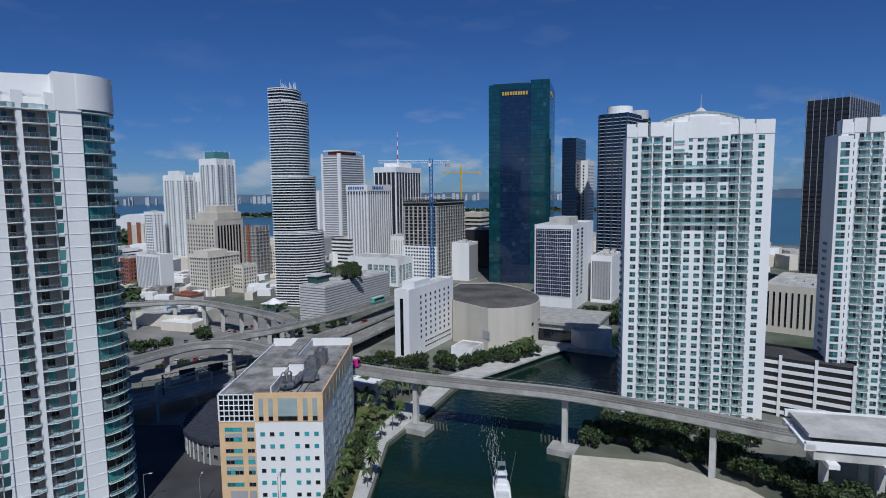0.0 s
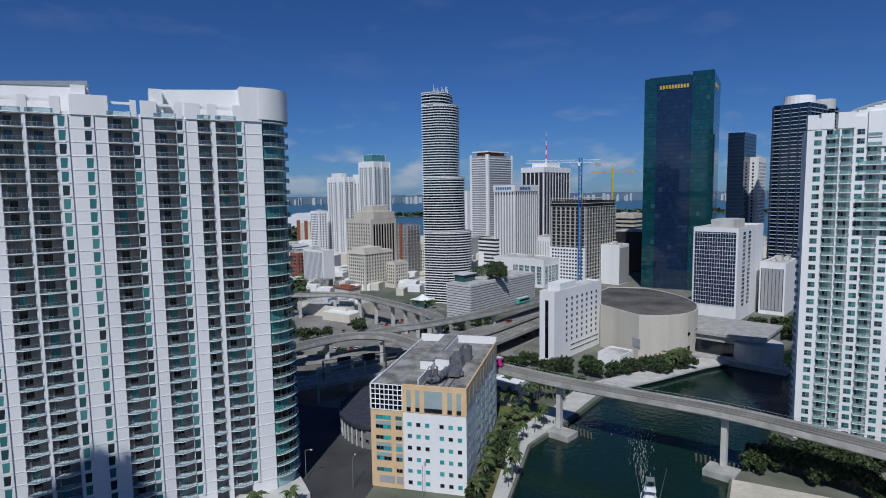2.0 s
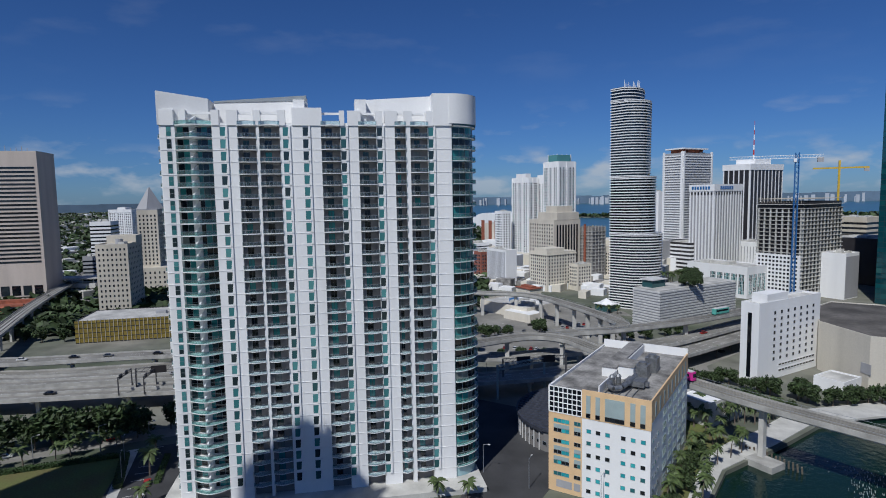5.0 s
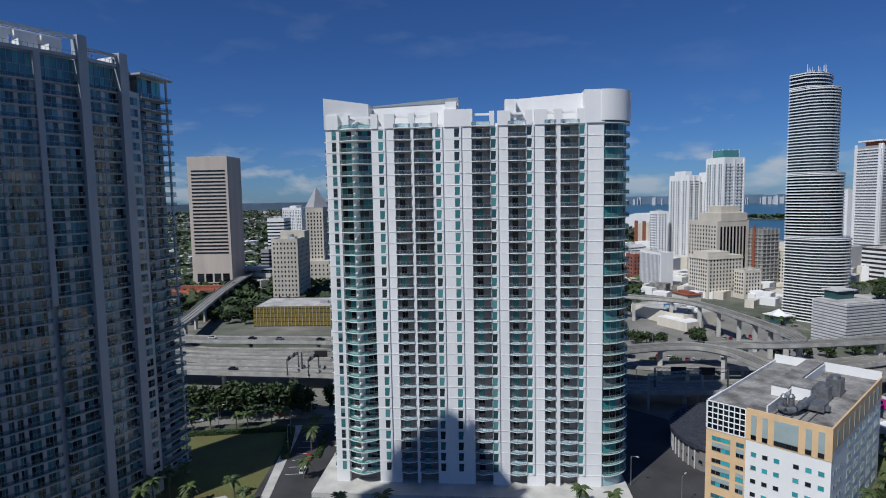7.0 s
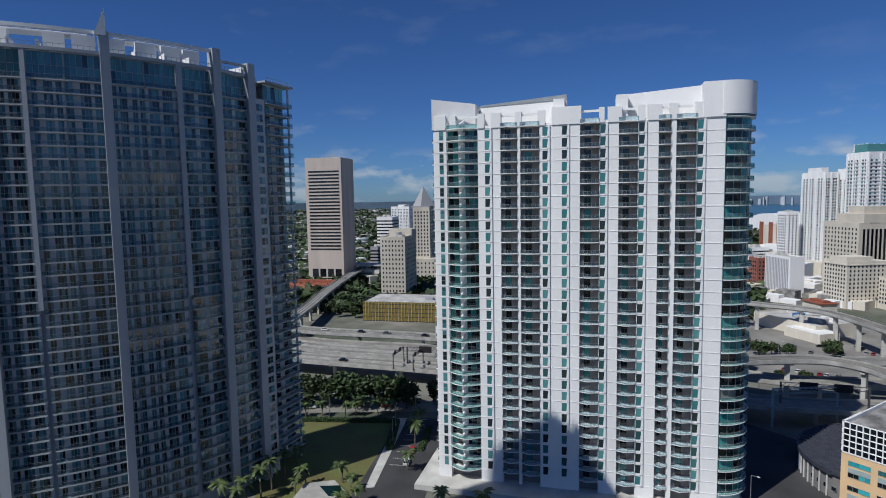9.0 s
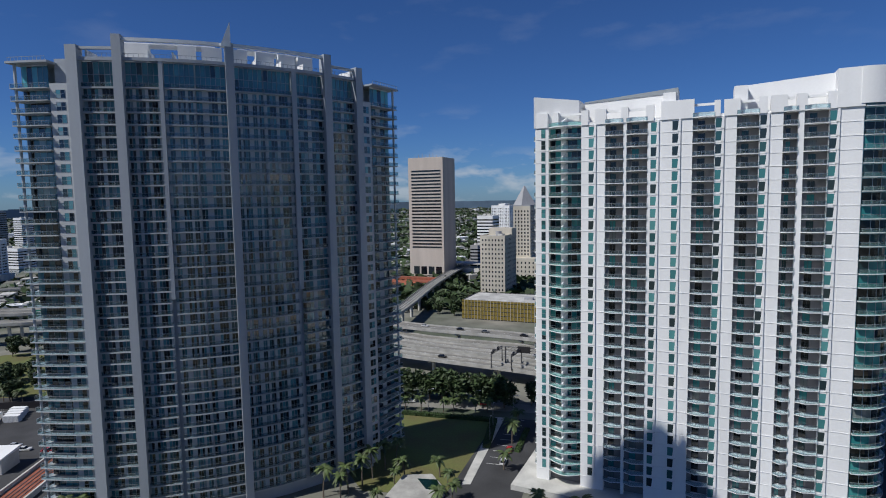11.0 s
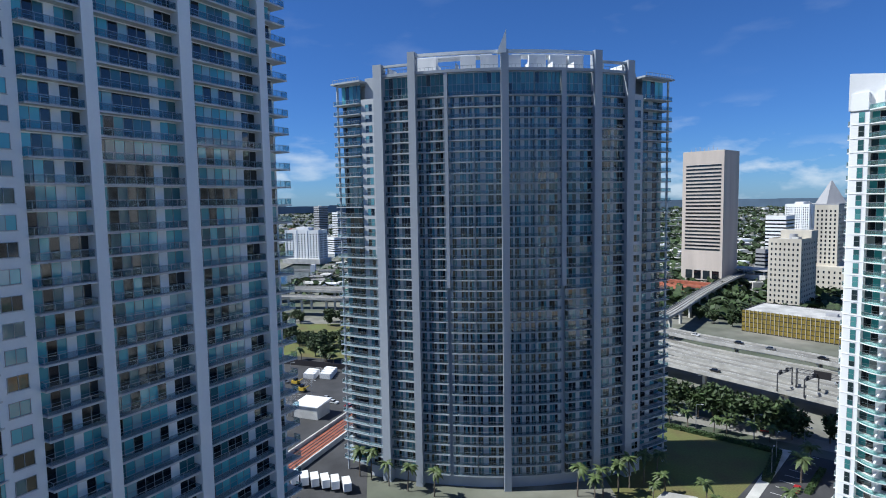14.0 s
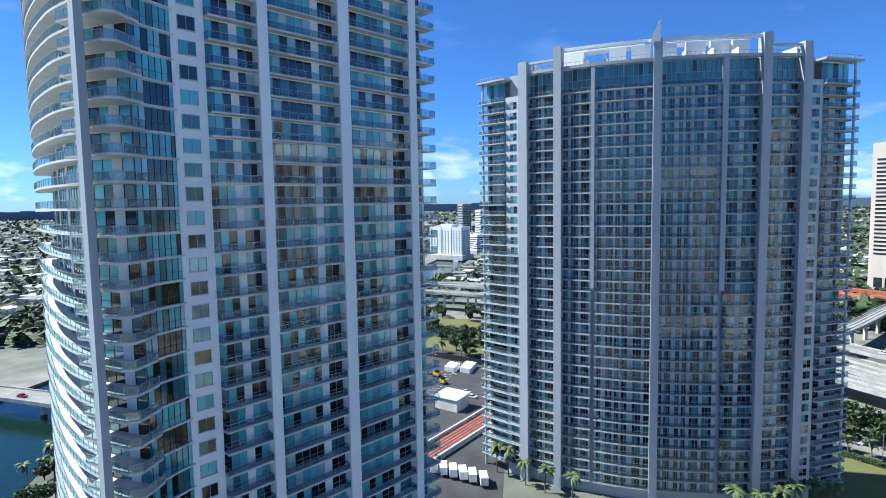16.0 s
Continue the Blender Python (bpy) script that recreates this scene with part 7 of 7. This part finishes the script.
plant(palm_b, scatter(7, [(-78, 398), (-72, 420)], 3), 0.8, 1.1, 24.8)
# park to the west and river palms
plant(tree_a, scatter(30, [(-305, -62), (-335, -100), (-350, -150)], 12), 0.6, 1.0)
plant(tree_a, scatter(14, [(-400, -60), (-395, -150)], 9), 0.7, 1.0)
plant(palm_b, scatter(8, [(-296, -66), (-322, -145)], 4), 0.9, 1.2)
plant(palm_a, scatter(18, [(-128, -168), (-150, -180), (-166, -188)], 5), 0.7, 1.1)
plant(tree_b, scatter(20, [(-120, -158), (-150, -170), (-172, -176)], 6), 0.7, 1.1)
plant(tree_a, scatter(26, [(-390, 150), (-420, 175), (-470, 200)], 18), 0.6, 1.0)
plant(tree_a, scatter(18, [(-240, -240), (-300, -220), (-380, -225)], 14), 0.7, 1.1)
# hedges
for (x0, y0), (x1, y1), w, h in (((-213, 70), (-190, 99.5), 1.8, 1.6), ((-190, 99.5), (-170, 86), 2.4, 1.8), ((-178, 107), (-163, 94), 1.6, 1.0)):
    hd = thing("hedge", "clipped dark green hedge", "hedge", x0, y0, 0, math.degrees(math.atan2(y1 - y0, x1 - x0)))
    ln = math.hypot(x1 - x0, y1 - y0)
    s = Shape().box(0, ln, -w / 2 + 0.2, w / 2 - 0.2, 0, h - 0.25)
    for i in range(int(ln * 40)):
        c = Vector((rnd.uniform(0, ln), rnd.choice((-w / 2, w / 2, rnd.uniform(-w / 2, w / 2))), rnd.uniform(0.1, h)))
        if abs(c.y) < w / 2 - 0.1:
            c.z = h - 0.2 + rnd.uniform(-0.1, 0.2)
        u = Vector((rnd.gauss(0, 1), rnd.gauss(0, 1), rnd.gauss(0, 1))).normalized() * 0.28
        v = u.cross(Vector((rnd.gauss(0, 1), rnd.gauss(0, 1), rnd.gauss(0, 1)))).normalized() * 0.22
        s.face([c - u, c - v, c + u, c + v])
    part("foliage", s, M_HEDGE, hd)

# ---- station beside the far bank ----
sta = thing("people_mover_station", "white concrete station with flat roof over the viaduct", "station", 97, 151, 0, -14)
part("platform", Shape().box(0, 40, -8, 8, 14.5, 16.6), M_CONCL, sta)
part("roof", Shape().box(-1, 40, -7, 9, 20, 21), M_ROOFL, sta, "stained pale station roof")
part("edge_beam", Shape().box(-2, 40, -8.6, -7.4, 17.2, 19.2), M_WHITE, sta)
part("edge_beam", Shape().box(-2, 40, 8.6, 9.4, 19.4, 21.4), M_WHITE, sta)
part("cross_beam", Shape().box(-2.4, 0.2, -8.6, 9.4, 17.0, 18.6), M_WHITE, sta)
part("stair_box", Shape().box(26, 33, -6, 6, 21, 25), M_WHITE, sta)
for x in (3, 16, 29):
    part("column", Shape().box(x, x + 1.8, -5, -3.2, 0, 15), M_CONCL, sta)
    part("column", Shape().box(x, x + 1.8, 4, 5.8, 0, 15), M_CONCL, sta)
    part("bracket", Shape().box(x - 0.4, x + 2.2, -10.6, -3, 13.4, 14.6), M_WHITE, sta)

# ---- boats, trains and vehicles ----
boat = thing("fishing_boat", "white sport fishing boat with outriggers and flybridge", "boat", 16, 159, -1.4, -2)
hull = [(-2.3, -7), (2.3, -7), (2.5, 0), (2.0, 5), (0.9, 8), (0, 9.2), (-0.9, 8), (-2.0, 5), (-2.5, 0)]
part("hull", Shape().prism(hull, -0.6, 1.3), M_WHITE, boat)
part("cockpit", Shape().box(-1.8, 1.8, -6.6, -3, 1.0, 1.36), M_SLAB, boat)
part("cabin", Shape().prism([(-1.9, -3), (1.9, -3), (1.6, 3.2), (0.6, 4.6), (-0.6, 4.6), (-1.6, 3.2)], 1.3, 3.0), M_WHITE, boat)
part("cabin_window", Shape().box(-1.93, 1.93, -2.4, 2.4, 2.0, 2.6), M_GLASSD, boat)
part("flybridge", Shape().box(-1.5, 1.5, -2.6, 1.2, 3.0, 4.0), M_WHITE, boat)
part("hardtop", Shape().box(-1.5, 1.5, -2.4, 0.6, 5.6, 5.8), M_WHITE, boat)
s = Shape()
for x, y in ((-1.3, -2.2), (1.3, -2.2), (-1.3, 0.4), (1.3, 0.4)):
    s.tube((x, y, 4), (x * 0.8, y, 8.6), 0.06, 0.05, 0, 5)
s.box(-1.1, 1.1, -2.2, 0.2, 8.4, 8.6)
part("tower", s, M_RAIL, boat)
for x in (-1, 1):
    part("outrigger", Shape().tube((x * 2.2, -1, 2), (x * 4.0, -2, 12.5), 0.06, 0.03, 0, 5), M_RAIL, boat)
wk = Shape()
for i in range(260):
    f = i / 260
    x, y = rnd.gauss(0, 0.8 + 1.6 * f), 168 + 46 * f
    w = rnd.uniform(0.02, 0.05)
    wk.box(16 + x * (0.6 + f) - w, 16 + x * (0.6 + f) + w, y - w * 16, y + w * 16, -1.42, -1.39)
tagged(new("wake_foam", wk.mesh("wake_foam", M_SLAB)), "thin foam streaks of a boat's wake", "foam", kind="stuff")


def train(name, label, x, y, z, rz, paint):
    t = thing(name, label, "train", x, y, z, rz)
    part("body", Shape().prism([(-5.8, -1.3), (5.8, -1.3), (6.2, -0.8), (6.2, 0.8), (5.8, 1.3), (-5.8, 1.3), (-6.2, 0.8), (-6.2, -0.8)], 0.4, 3.3), paint, t)
    part("window_band", Shape().box(-5.0, 5.0, -1.34, 1.34, 1.7, 2.7), M_GLASSD, t)
    part("windscreen", Shape().box(6.1, 6.24, -0.8, 0.8, 1.5, 2.8), M_GLASSD, t)
    part("roof", Shape().box(-5.6, 5.6, -1.1, 1.1, 3.3, 3.5), M_SLAB, t)
    return t


train("people_mover_car", "magenta people-mover car on the viaduct", -38, 217.5, 18.0, -28, M_PINK)
train("people_mover_car", "teal people-mover car leaving the garage podium", -40.5, 350, 16.6, 62, M_TRAIN)


def car_model(paint, lab):
    c = thing("car", lab, "car", group="parked and passing cars")
    s = Shape().prism([(-2.2, -0.88), (2.1, -0.88), (2.25, -0.5), (2.25, 0.5), (2.1, 0.88), (-2.2, 0.88)], 0.3, 0.85)
    part("body", s, paint, c)
    b = len((t := Shape()).v)
    t.v += [(-1.7, -0.8, 0.85), (1.0, -0.8, 0.85), (1.0, 0.8, 0.85), (-1.7, 0.8, 0.85), (-1.2, -0.65, 1.42), (0.3, -0.65, 1.42), (0.3, 0.65, 1.42), (-1.2, 0.65, 1.42)]
    for q in ((0, 1, 5, 4), (1, 2, 6, 5), (2, 3, 7, 6), (3, 0, 4, 7)):
        t.f.append(q)
        t.m.append(0)
    part("cabin", t, M_GLASSD, c)
    part("roof", Shape().box(-1.2, 0.3, -0.66, 0.66, 1.40, 1.45), paint, c)
    for x in (-1.35, 1.35):
        part("wheel", Shape().tube((x, -0.9, 0.32), (x, 0.9, 0.32), 0.32, 0.32, 0, 10), M_TYRE, c)
    return c


cars = [car_model(mt, lab) for mt, lab in zip(M_CARS, ("white saloon car on asphalt", "silver saloon car on asphalt", "black saloon car on asphalt", "red saloon car on asphalt", "grey saloon car on asphalt"))]
first = [(-237, -60, 70), (-242, -64, 70), (-150, 340, 20), (-232, -52, 72), (-160, 330, 20)]
for c, (x, y, r_) in zip(cars, first):
    c.matrix_world = at(x, y, 0.05, r_)
spots = []
for row, (x0, y0, dx, dy, n_, rz_) in enumerate(((-200, 300, 2.9, 0.6, 14, 105), (-196, 312, 2.9, 0.6, 14, 105), (-150, 322, 2.7, 1.2, 8, 105), (-146, 336, 2.7, 1.2, 8, 105), (-178, 284, 2.9, 0.7, 13, 105), (-138, 352, 2.8, 1.0, 8, 105), (-140, 282, 2.7, 1.0, 7, 105))):
    spots += [(x0 + dx * i + rnd.uniform(-0.2, 0.2), y0 + dy * i, rz_, 0.05) for i in range(n_) if rnd.random() < 0.72]
spots += [(-300, 136, 40, 9.05), (-318, 121, 40, 9.05), (-270, 160.5, 42, 9.05), (-288, 146, 42, 9.05), (-258, 107, 40, 7.05), (-205, 152, 38, 7.05), (-240, 150, 40, 6.45), (-305, 101, 38, 6.45), (-330, 80, 36, 6.45), (-228, 160, 40, 6.45),
          (-70, 288, 50, 9.05), (-46, 330, 65, 9.05), (-50, 296, 55, 7.05), (-208, 104, 62, 0.08), (-224, 78, 62, 0.08), (-217, 92, 62, 0.08), (-233, 60, 62, 0.08), (-37, 330, 70, 0.08), (-36, 345, 70, 0.08), (-40, 285, 70, 0.08),
          (-265, -90, 70, 0.06), (-268, -97, 70, 0.06), (-252, -82, 160, 0.06), (-205, -75, 160, 0.06), (-176, -240, 90, 5.55), (-180, -222, 90, 5.55), (-165, 92, 142, 0.1), (-158, 86, 142, 0.1)]
for i, (x, y, r_, z) in enumerate(spots):
    copy_thing(cars[(i * 7 + i // 3) % 5], at(x, y, z, r_))


def truck_model():
    t = thing("box_truck", "white box truck parked in a yard", "truck", group="white trucks in a row")
    part("box", Shape().box(-3.6, 1.4, -1.15, 1.15, 0.9, 3.3), M_WHITE, t)
    part("cab", Shape().prism([(1.5, -1.05), (3.2, -1.05), (3.3, 1.05), (1.5, 1.05)], 0.5, [2.5, 1.5, 1.5, 2.5]), M_WHITE, t)
    part("windscreen", Shape().prism([(2.0, -0.95), (2.9, -0.95), (2.9, 0.95), (2.0, 0.95)], 1.5, [2.36, 1.82, 1.82, 2.36]), M_GLASSD, t)
    for x in (-2.2, 2.3):
        part("wheel", Shape().tube((x, -1.1, 0.45), (x, 1.1, 0.45), 0.45, 0.45, 0, 10), M_TYRE, t)
    return t


tr = truck_model()
tr.matrix_world = at(-164, -38.5, 0.05, 200)
for i in range(5):
    copy_thing(tr, at(-165.3 - 0.7 * i, -42.2 - 3.3 * i, 0.05, 200 + rnd.uniform(-3, 3)))
for i in range(7):
    ct = thing("storage_container", "white storage container in the yard", "container", -272 - 3.2 * (i % 4), -72 - 8.0 * (i // 4), 0, 70)
    part("body", Shape().box(-3, 3, -1.2, 1.2, 0, 2.6), M_WHITE, ct)
    s = Shape()
    for k in range(12):
        s.box(-2.9 + 0.5 * k, -2.7 + 0.5 * k, -1.26, 1.26, 0.1, 2.5)
    part("corrugation", s, M_SLAB, ct)
shed = thing("works_shed", "white roofed works shed with steel framing", "shed", -224, -66, 0, 72)
part("wall", Shape().box(-5, 6, -4.5, 4.5, 0, 5), M_CONCL, shed)
part("roof", Shape().prism([(-5.4, -5), (6.4, -5), (6.4, 5), (-5.4, 5)], 5, [5.3, 5.3, 6.0, 6.0]), M_WHITE, shed)
s = Shape()
for i in range(8):
    for j in range(4):
        s.box(-18 + 1.7 * i, -17.85 + 1.7 * i, -5 + 2.6 * j, -4.85 + 2.6 * j, 0, 4.5 + 0.4 * (i % 3))
    s.box(-18.3, -5, -5 + 0.9 * i, -4.9 + 0.9 * i, 3.6, 3.75)
part("steel_frame", s, M_RAIL, shed)
for lab, x, y, mt in (("yellow digger", -262, -84, M_YELLOW), ("yellow roller", -258, -92, M_YELLOW), ("yellow loader", -252, -78, M_YELLOW)):
    dg = thing("digger", lab + " in the works yard", "machine", x, y, 0, 70)
    part("body", Shape().box(-1.6, 1.6, -1.1, 1.1, 0.8, 2.2), mt, dg)
    part("cab", Shape().box(-0.6, 0.8, -0.9, 0.9, 2.2, 3.3), M_GLASSD, dg)
    part("arm", Shape().tube((1.4, 0, 1.8), (4.2, 0, 3.4), 0.25, 0.18, 0, 6), mt, dg)
    for yy in (-1.1, 1.1):
        part("track", Shape().box(-1.9, 1.9, yy - 0.25, yy + 0.25, 0, 0.85), M_TYRE, dg)
yard_rail = thing("rail_track", "rust-brown ballast track bed with pale edge walls", "track", -185, -58, 0, 162)
part("bed", Shape().box(-60, 60, -4, 4, 0, 0.6), M_RUST, yard_rail)
for yy in (-5.2, 4.6):
    part("edge_wall", Shape().box(-60, 60, yy, yy + 0.6, 0, 1.8), M_CONCL, yard_rail)
for yy in (-2.2, -0.8, 0.8, 2.2):
    part("rail", Shape().box(-60, 60, yy, yy + 0.15, 0.6, 0.8), M_METAL, yard_rail)
fence = thing("yard_fence", "dark screened fence along the yard", "fence", -298, -104, 0, 72)
part("screen", Shape().box(-48, 48, -0.1, 0.1, 0, 3), M_DARKST, fence)

# low downtown building with white roof edges, street house with orange tiles
lb_ = block("flat_shop_block", "low pale building with white roof edges and roof units", -176, 378, -18, 46, 34, 7, M_CREAM, M_ROOFL)
part("roof_tank", Shape().box(-6, 0, -4, 2, 7, 9.4), M_BLUEST, lb_)
for i in range(6):
    part("roof_unit", Shape().box(-18 + 6 * i, -15 + 6 * i, 4, 8, 7, 8.8), M_WHITE, lb_)
part("wing", Shape().box(8, 32, -24, -10, 0, 5.5), M_CREAM, lb_)
part("wing_roof", Shape().box(8.3, 31.7, -23.7, -10.3, 5.5, 5.7), M_WHITE, lb_)
th = thing("tiled_house", "cream house with an orange tiled roof", "house", -196, 440, 0, -27)
part("wall", Shape().box(-9, 9, -6, 6, 0, 7), M_CREAM, th)
part("roof", Shape().prism([(-9.8, -6.8), (9.8, -6.8), (9.8, 6.8), (-9.8, 6.8)], 7, 7.6).prism([(-7, -2.5), (7, -2.5), (7, 2.5), (-7, 2.5)], 7.6, 9), M_RUST, th)
pv = thing("glass_pavilion", "small white framed glass pavilion", "pavilion", -122, 410, 0, -20)
part("glass", Shape().box(-6, 6, -5, 5, 0, 5), M_GLASSW, pv)
part("roof", Shape().prism([(-7, -6), (7, -6), (7, 6), (-7, 6)], 5, 5.5).tube((0, 0, 5.5), (0, 0, 9), 6.5, 0.3, 0, 4), M_WHITE, pv)
wr = block("white_roof_shed", "low building with a bright white flat roof", -30, 232, -27, 14, 20, 8, M_CONCL, M_WHITE, "building", False)


# street lamps
def lamp_model():
    t = thing("street_lamp", "tall grey street lamp with a short arm", "lamp", group="street lamps")
    part("pole", Shape().tube((0, 0, 0), (0, 0, 9), 0.12, 0.07, 0, 6), M_RAIL, t)
    part("arm", Shape().tube((0, 0, 8.9), (1.8, 0, 9.3), 0.06, 0.05, 0, 5), M_RAIL, t)
    part("head", Shape().box(1.6, 2.4, -0.18, 0.18, 9.2, 9.36), M_SLAB, t)
    return t


lp = lamp_model()
lp.matrix_world = at(-211, 81, 0, 60)
for x, y, r_ in ((-201, 97, 60), (-190, 108, 30), (-184, 96, 140), (-173, 89, 140), (-222, 66, 60), (-78, 118, 0), (-82, 150, 0), (-66, 148, 90), (-45, 148, 90), (-128, 238, 30), (-104, 262, 30), (-80, 285, 30), (-60, 312, 30), (-46, 345, 30),
                 (-240, -70, 70), (-268, -88, 70), (-290, -110, 70), (-96, 250, 30), (-152, 300, 0), (-182, 318, 0)):
    copy_thing(lp, at(x, y, 0, r_))

# ---- the flat city beyond ----
homes = Shape()
rh = random.Random(8)
for i in range(4200):
    a, d = rh.uniform(-75, -30) if i % 2 else rh.uniform(-150, -95), 560 * (4500 / 560) ** rh.random()
    if i % 2 and a > -36 and d > 1500:
        continue
    x, y = d * math.sin(radians(a)), d * math.cos(radians(a))
    if -330 < y < -170 and x < -150:
        continue
    w, l_, h = rh.uniform(3.5, 8) * (1 + d / 4000), rh.uniform(4, 11) * (1 + d / 4000), rh.choice((4, 4, 5, 6, 8)) * rh.uniform(0.8, 1.2)
    homes.prism([(x - w, y - l_), (x + w, y - l_), (x + w, y + l_), (x - w, y + l_)], 0, h, rh.choice((0, 0, 1, 2, 2)))
tagged(new("distant_houses", homes.mesh("distant_houses", M_CONCL, M_WHITE, M_ROOF)), "countless low pale houses and sheds far away", "houses", kind="stuff")
woods = Shape()
for i in range(17000):
    a, d = rh.uniform(-150, -28), 430 * (4600 / 430) ** rh.random()
    if a > -38 and d > 1400 or a < -95 and i % 2:
        continue
    x, y = d * math.sin(radians(a)), d * math.cos(radians(a))
    if -290 < y < -180 and x < -150 or (-480 < x < -230 and -170 < y < 20):
        continue
    r_ = rh.uniform(3.2, 6) * (1 + d / 2600)
    for k in range(5):
        c = Vector((x + rh.uniform(-r_, r_), y + rh.uniform(-r_, r_), rh.uniform(2, 9)))
        u = Vector((rh.gauss(0, 1), rh.gauss(0, 1), rh.gauss(0, 0.5))).normalized() * r_ * 0.8
        v = u.cross(Vector((rh.gauss(0, 0.5), rh.gauss(0, 0.5), 1))).normalized() * r_ * 0.6
        woods.face([c - u, c - v, c + u, c + v])
tagged(new("distant_trees", woods.mesh("distant_trees", M_LEAF)), "countless street trees over the flat city", "trees", kind="stuff")
town = Shape()
for i in range(420):
    x, y = rh.uniform(-420, 420), rh.uniform(560, 960)
    if abs(x + 190) < 60 and y < 620 or abs(x) < 120 and y < 780:
        continue
    w, l_ = rh.uniform(5, 14), rh.uniform(6, 16)
    town.prism([(x - w, y - l_), (x + w, y - l_), (x + w, y + l_), (x - w, y + l_)], 0, rh.uniform(5, 16), rh.choice((0, 1, 1, 2)))
tagged(new("low_town", town.mesh("low_town", M_CREAM, M_WHITE, M_ROOFL)), "crowded low roofs between the towers", "houses", kind="stuff")
clutter = Shape()
for i in range(170):
    x, y = rh.uniform(-430, -138), rh.uniform(452, 570)
    w, l_ = rh.uniform(2.5, 8), rh.uniform(3, 9)
    clutter.prism([(x - w, y - l_), (x + w, y - l_), (x + w, y + l_), (x - w, y + l_)], 0, rh.uniform(3, 8), rh.choice((0, 1, 2, 2)))
tagged(new("low_roofs", clutter.mesh("low_roofs", M_CREAM, M_WHITE, M_ROOF)), "crowded low sheds and shops by the downtown streets", "houses", kind="stuff")
# Far blocks, their haze mixed into the pale blue-grey.
shore = Shape()
for i in range(170):
    a, d = rh.uniform(-30, 30), rh.uniform(4300, 4750)
    x, y, w = d * math.sin(radians(a)), d * math.cos(radians(a)), rh.uniform(3, 13)
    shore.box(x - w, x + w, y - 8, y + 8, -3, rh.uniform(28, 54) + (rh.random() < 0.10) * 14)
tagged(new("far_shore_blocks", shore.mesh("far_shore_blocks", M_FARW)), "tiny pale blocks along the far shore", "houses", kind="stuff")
isle = Shape()
for x, y, w, l_ in ((-620, 2000, 260, 40), (-150, 1750, 240, 60), (250, 2200, 500, 70)):
    isle.prism([(x - w, y - l_), (x + w, y - l_ * 0.6), (x + w, y + l_), (x - w, y + l_)], -4, 0)
tagged(new("islands", isle.mesh("islands", M_LAND)), "low green islands in the bay", "island", kind="structure")
iw = Shape()
for i in range(1500):
    x, y, w, l_ = rh.choice(((-620, 2000, 260, 40), (-150, 1750, 240, 60), (250, 2200, 500, 70)))
    c = Vector((x + rh.uniform(-w, w), y + rh.uniform(-l_, l_), rh.uniform(2, 9)))
    u = Vector((rh.gauss(0, 1), rh.gauss(0, 1), rh.gauss(0, 0.6))).normalized() * 9
    v = u.cross(Vector((rh.gauss(0, 1), rh.gauss(0, 1), 1))).normalized() * 7
    iw.face([c - u, c - v, c + u, c + v])
tagged(new("island_trees", iw.mesh("island_trees", M_LEAF)), "dark trees on the bay islands", "trees", kind="stuff")
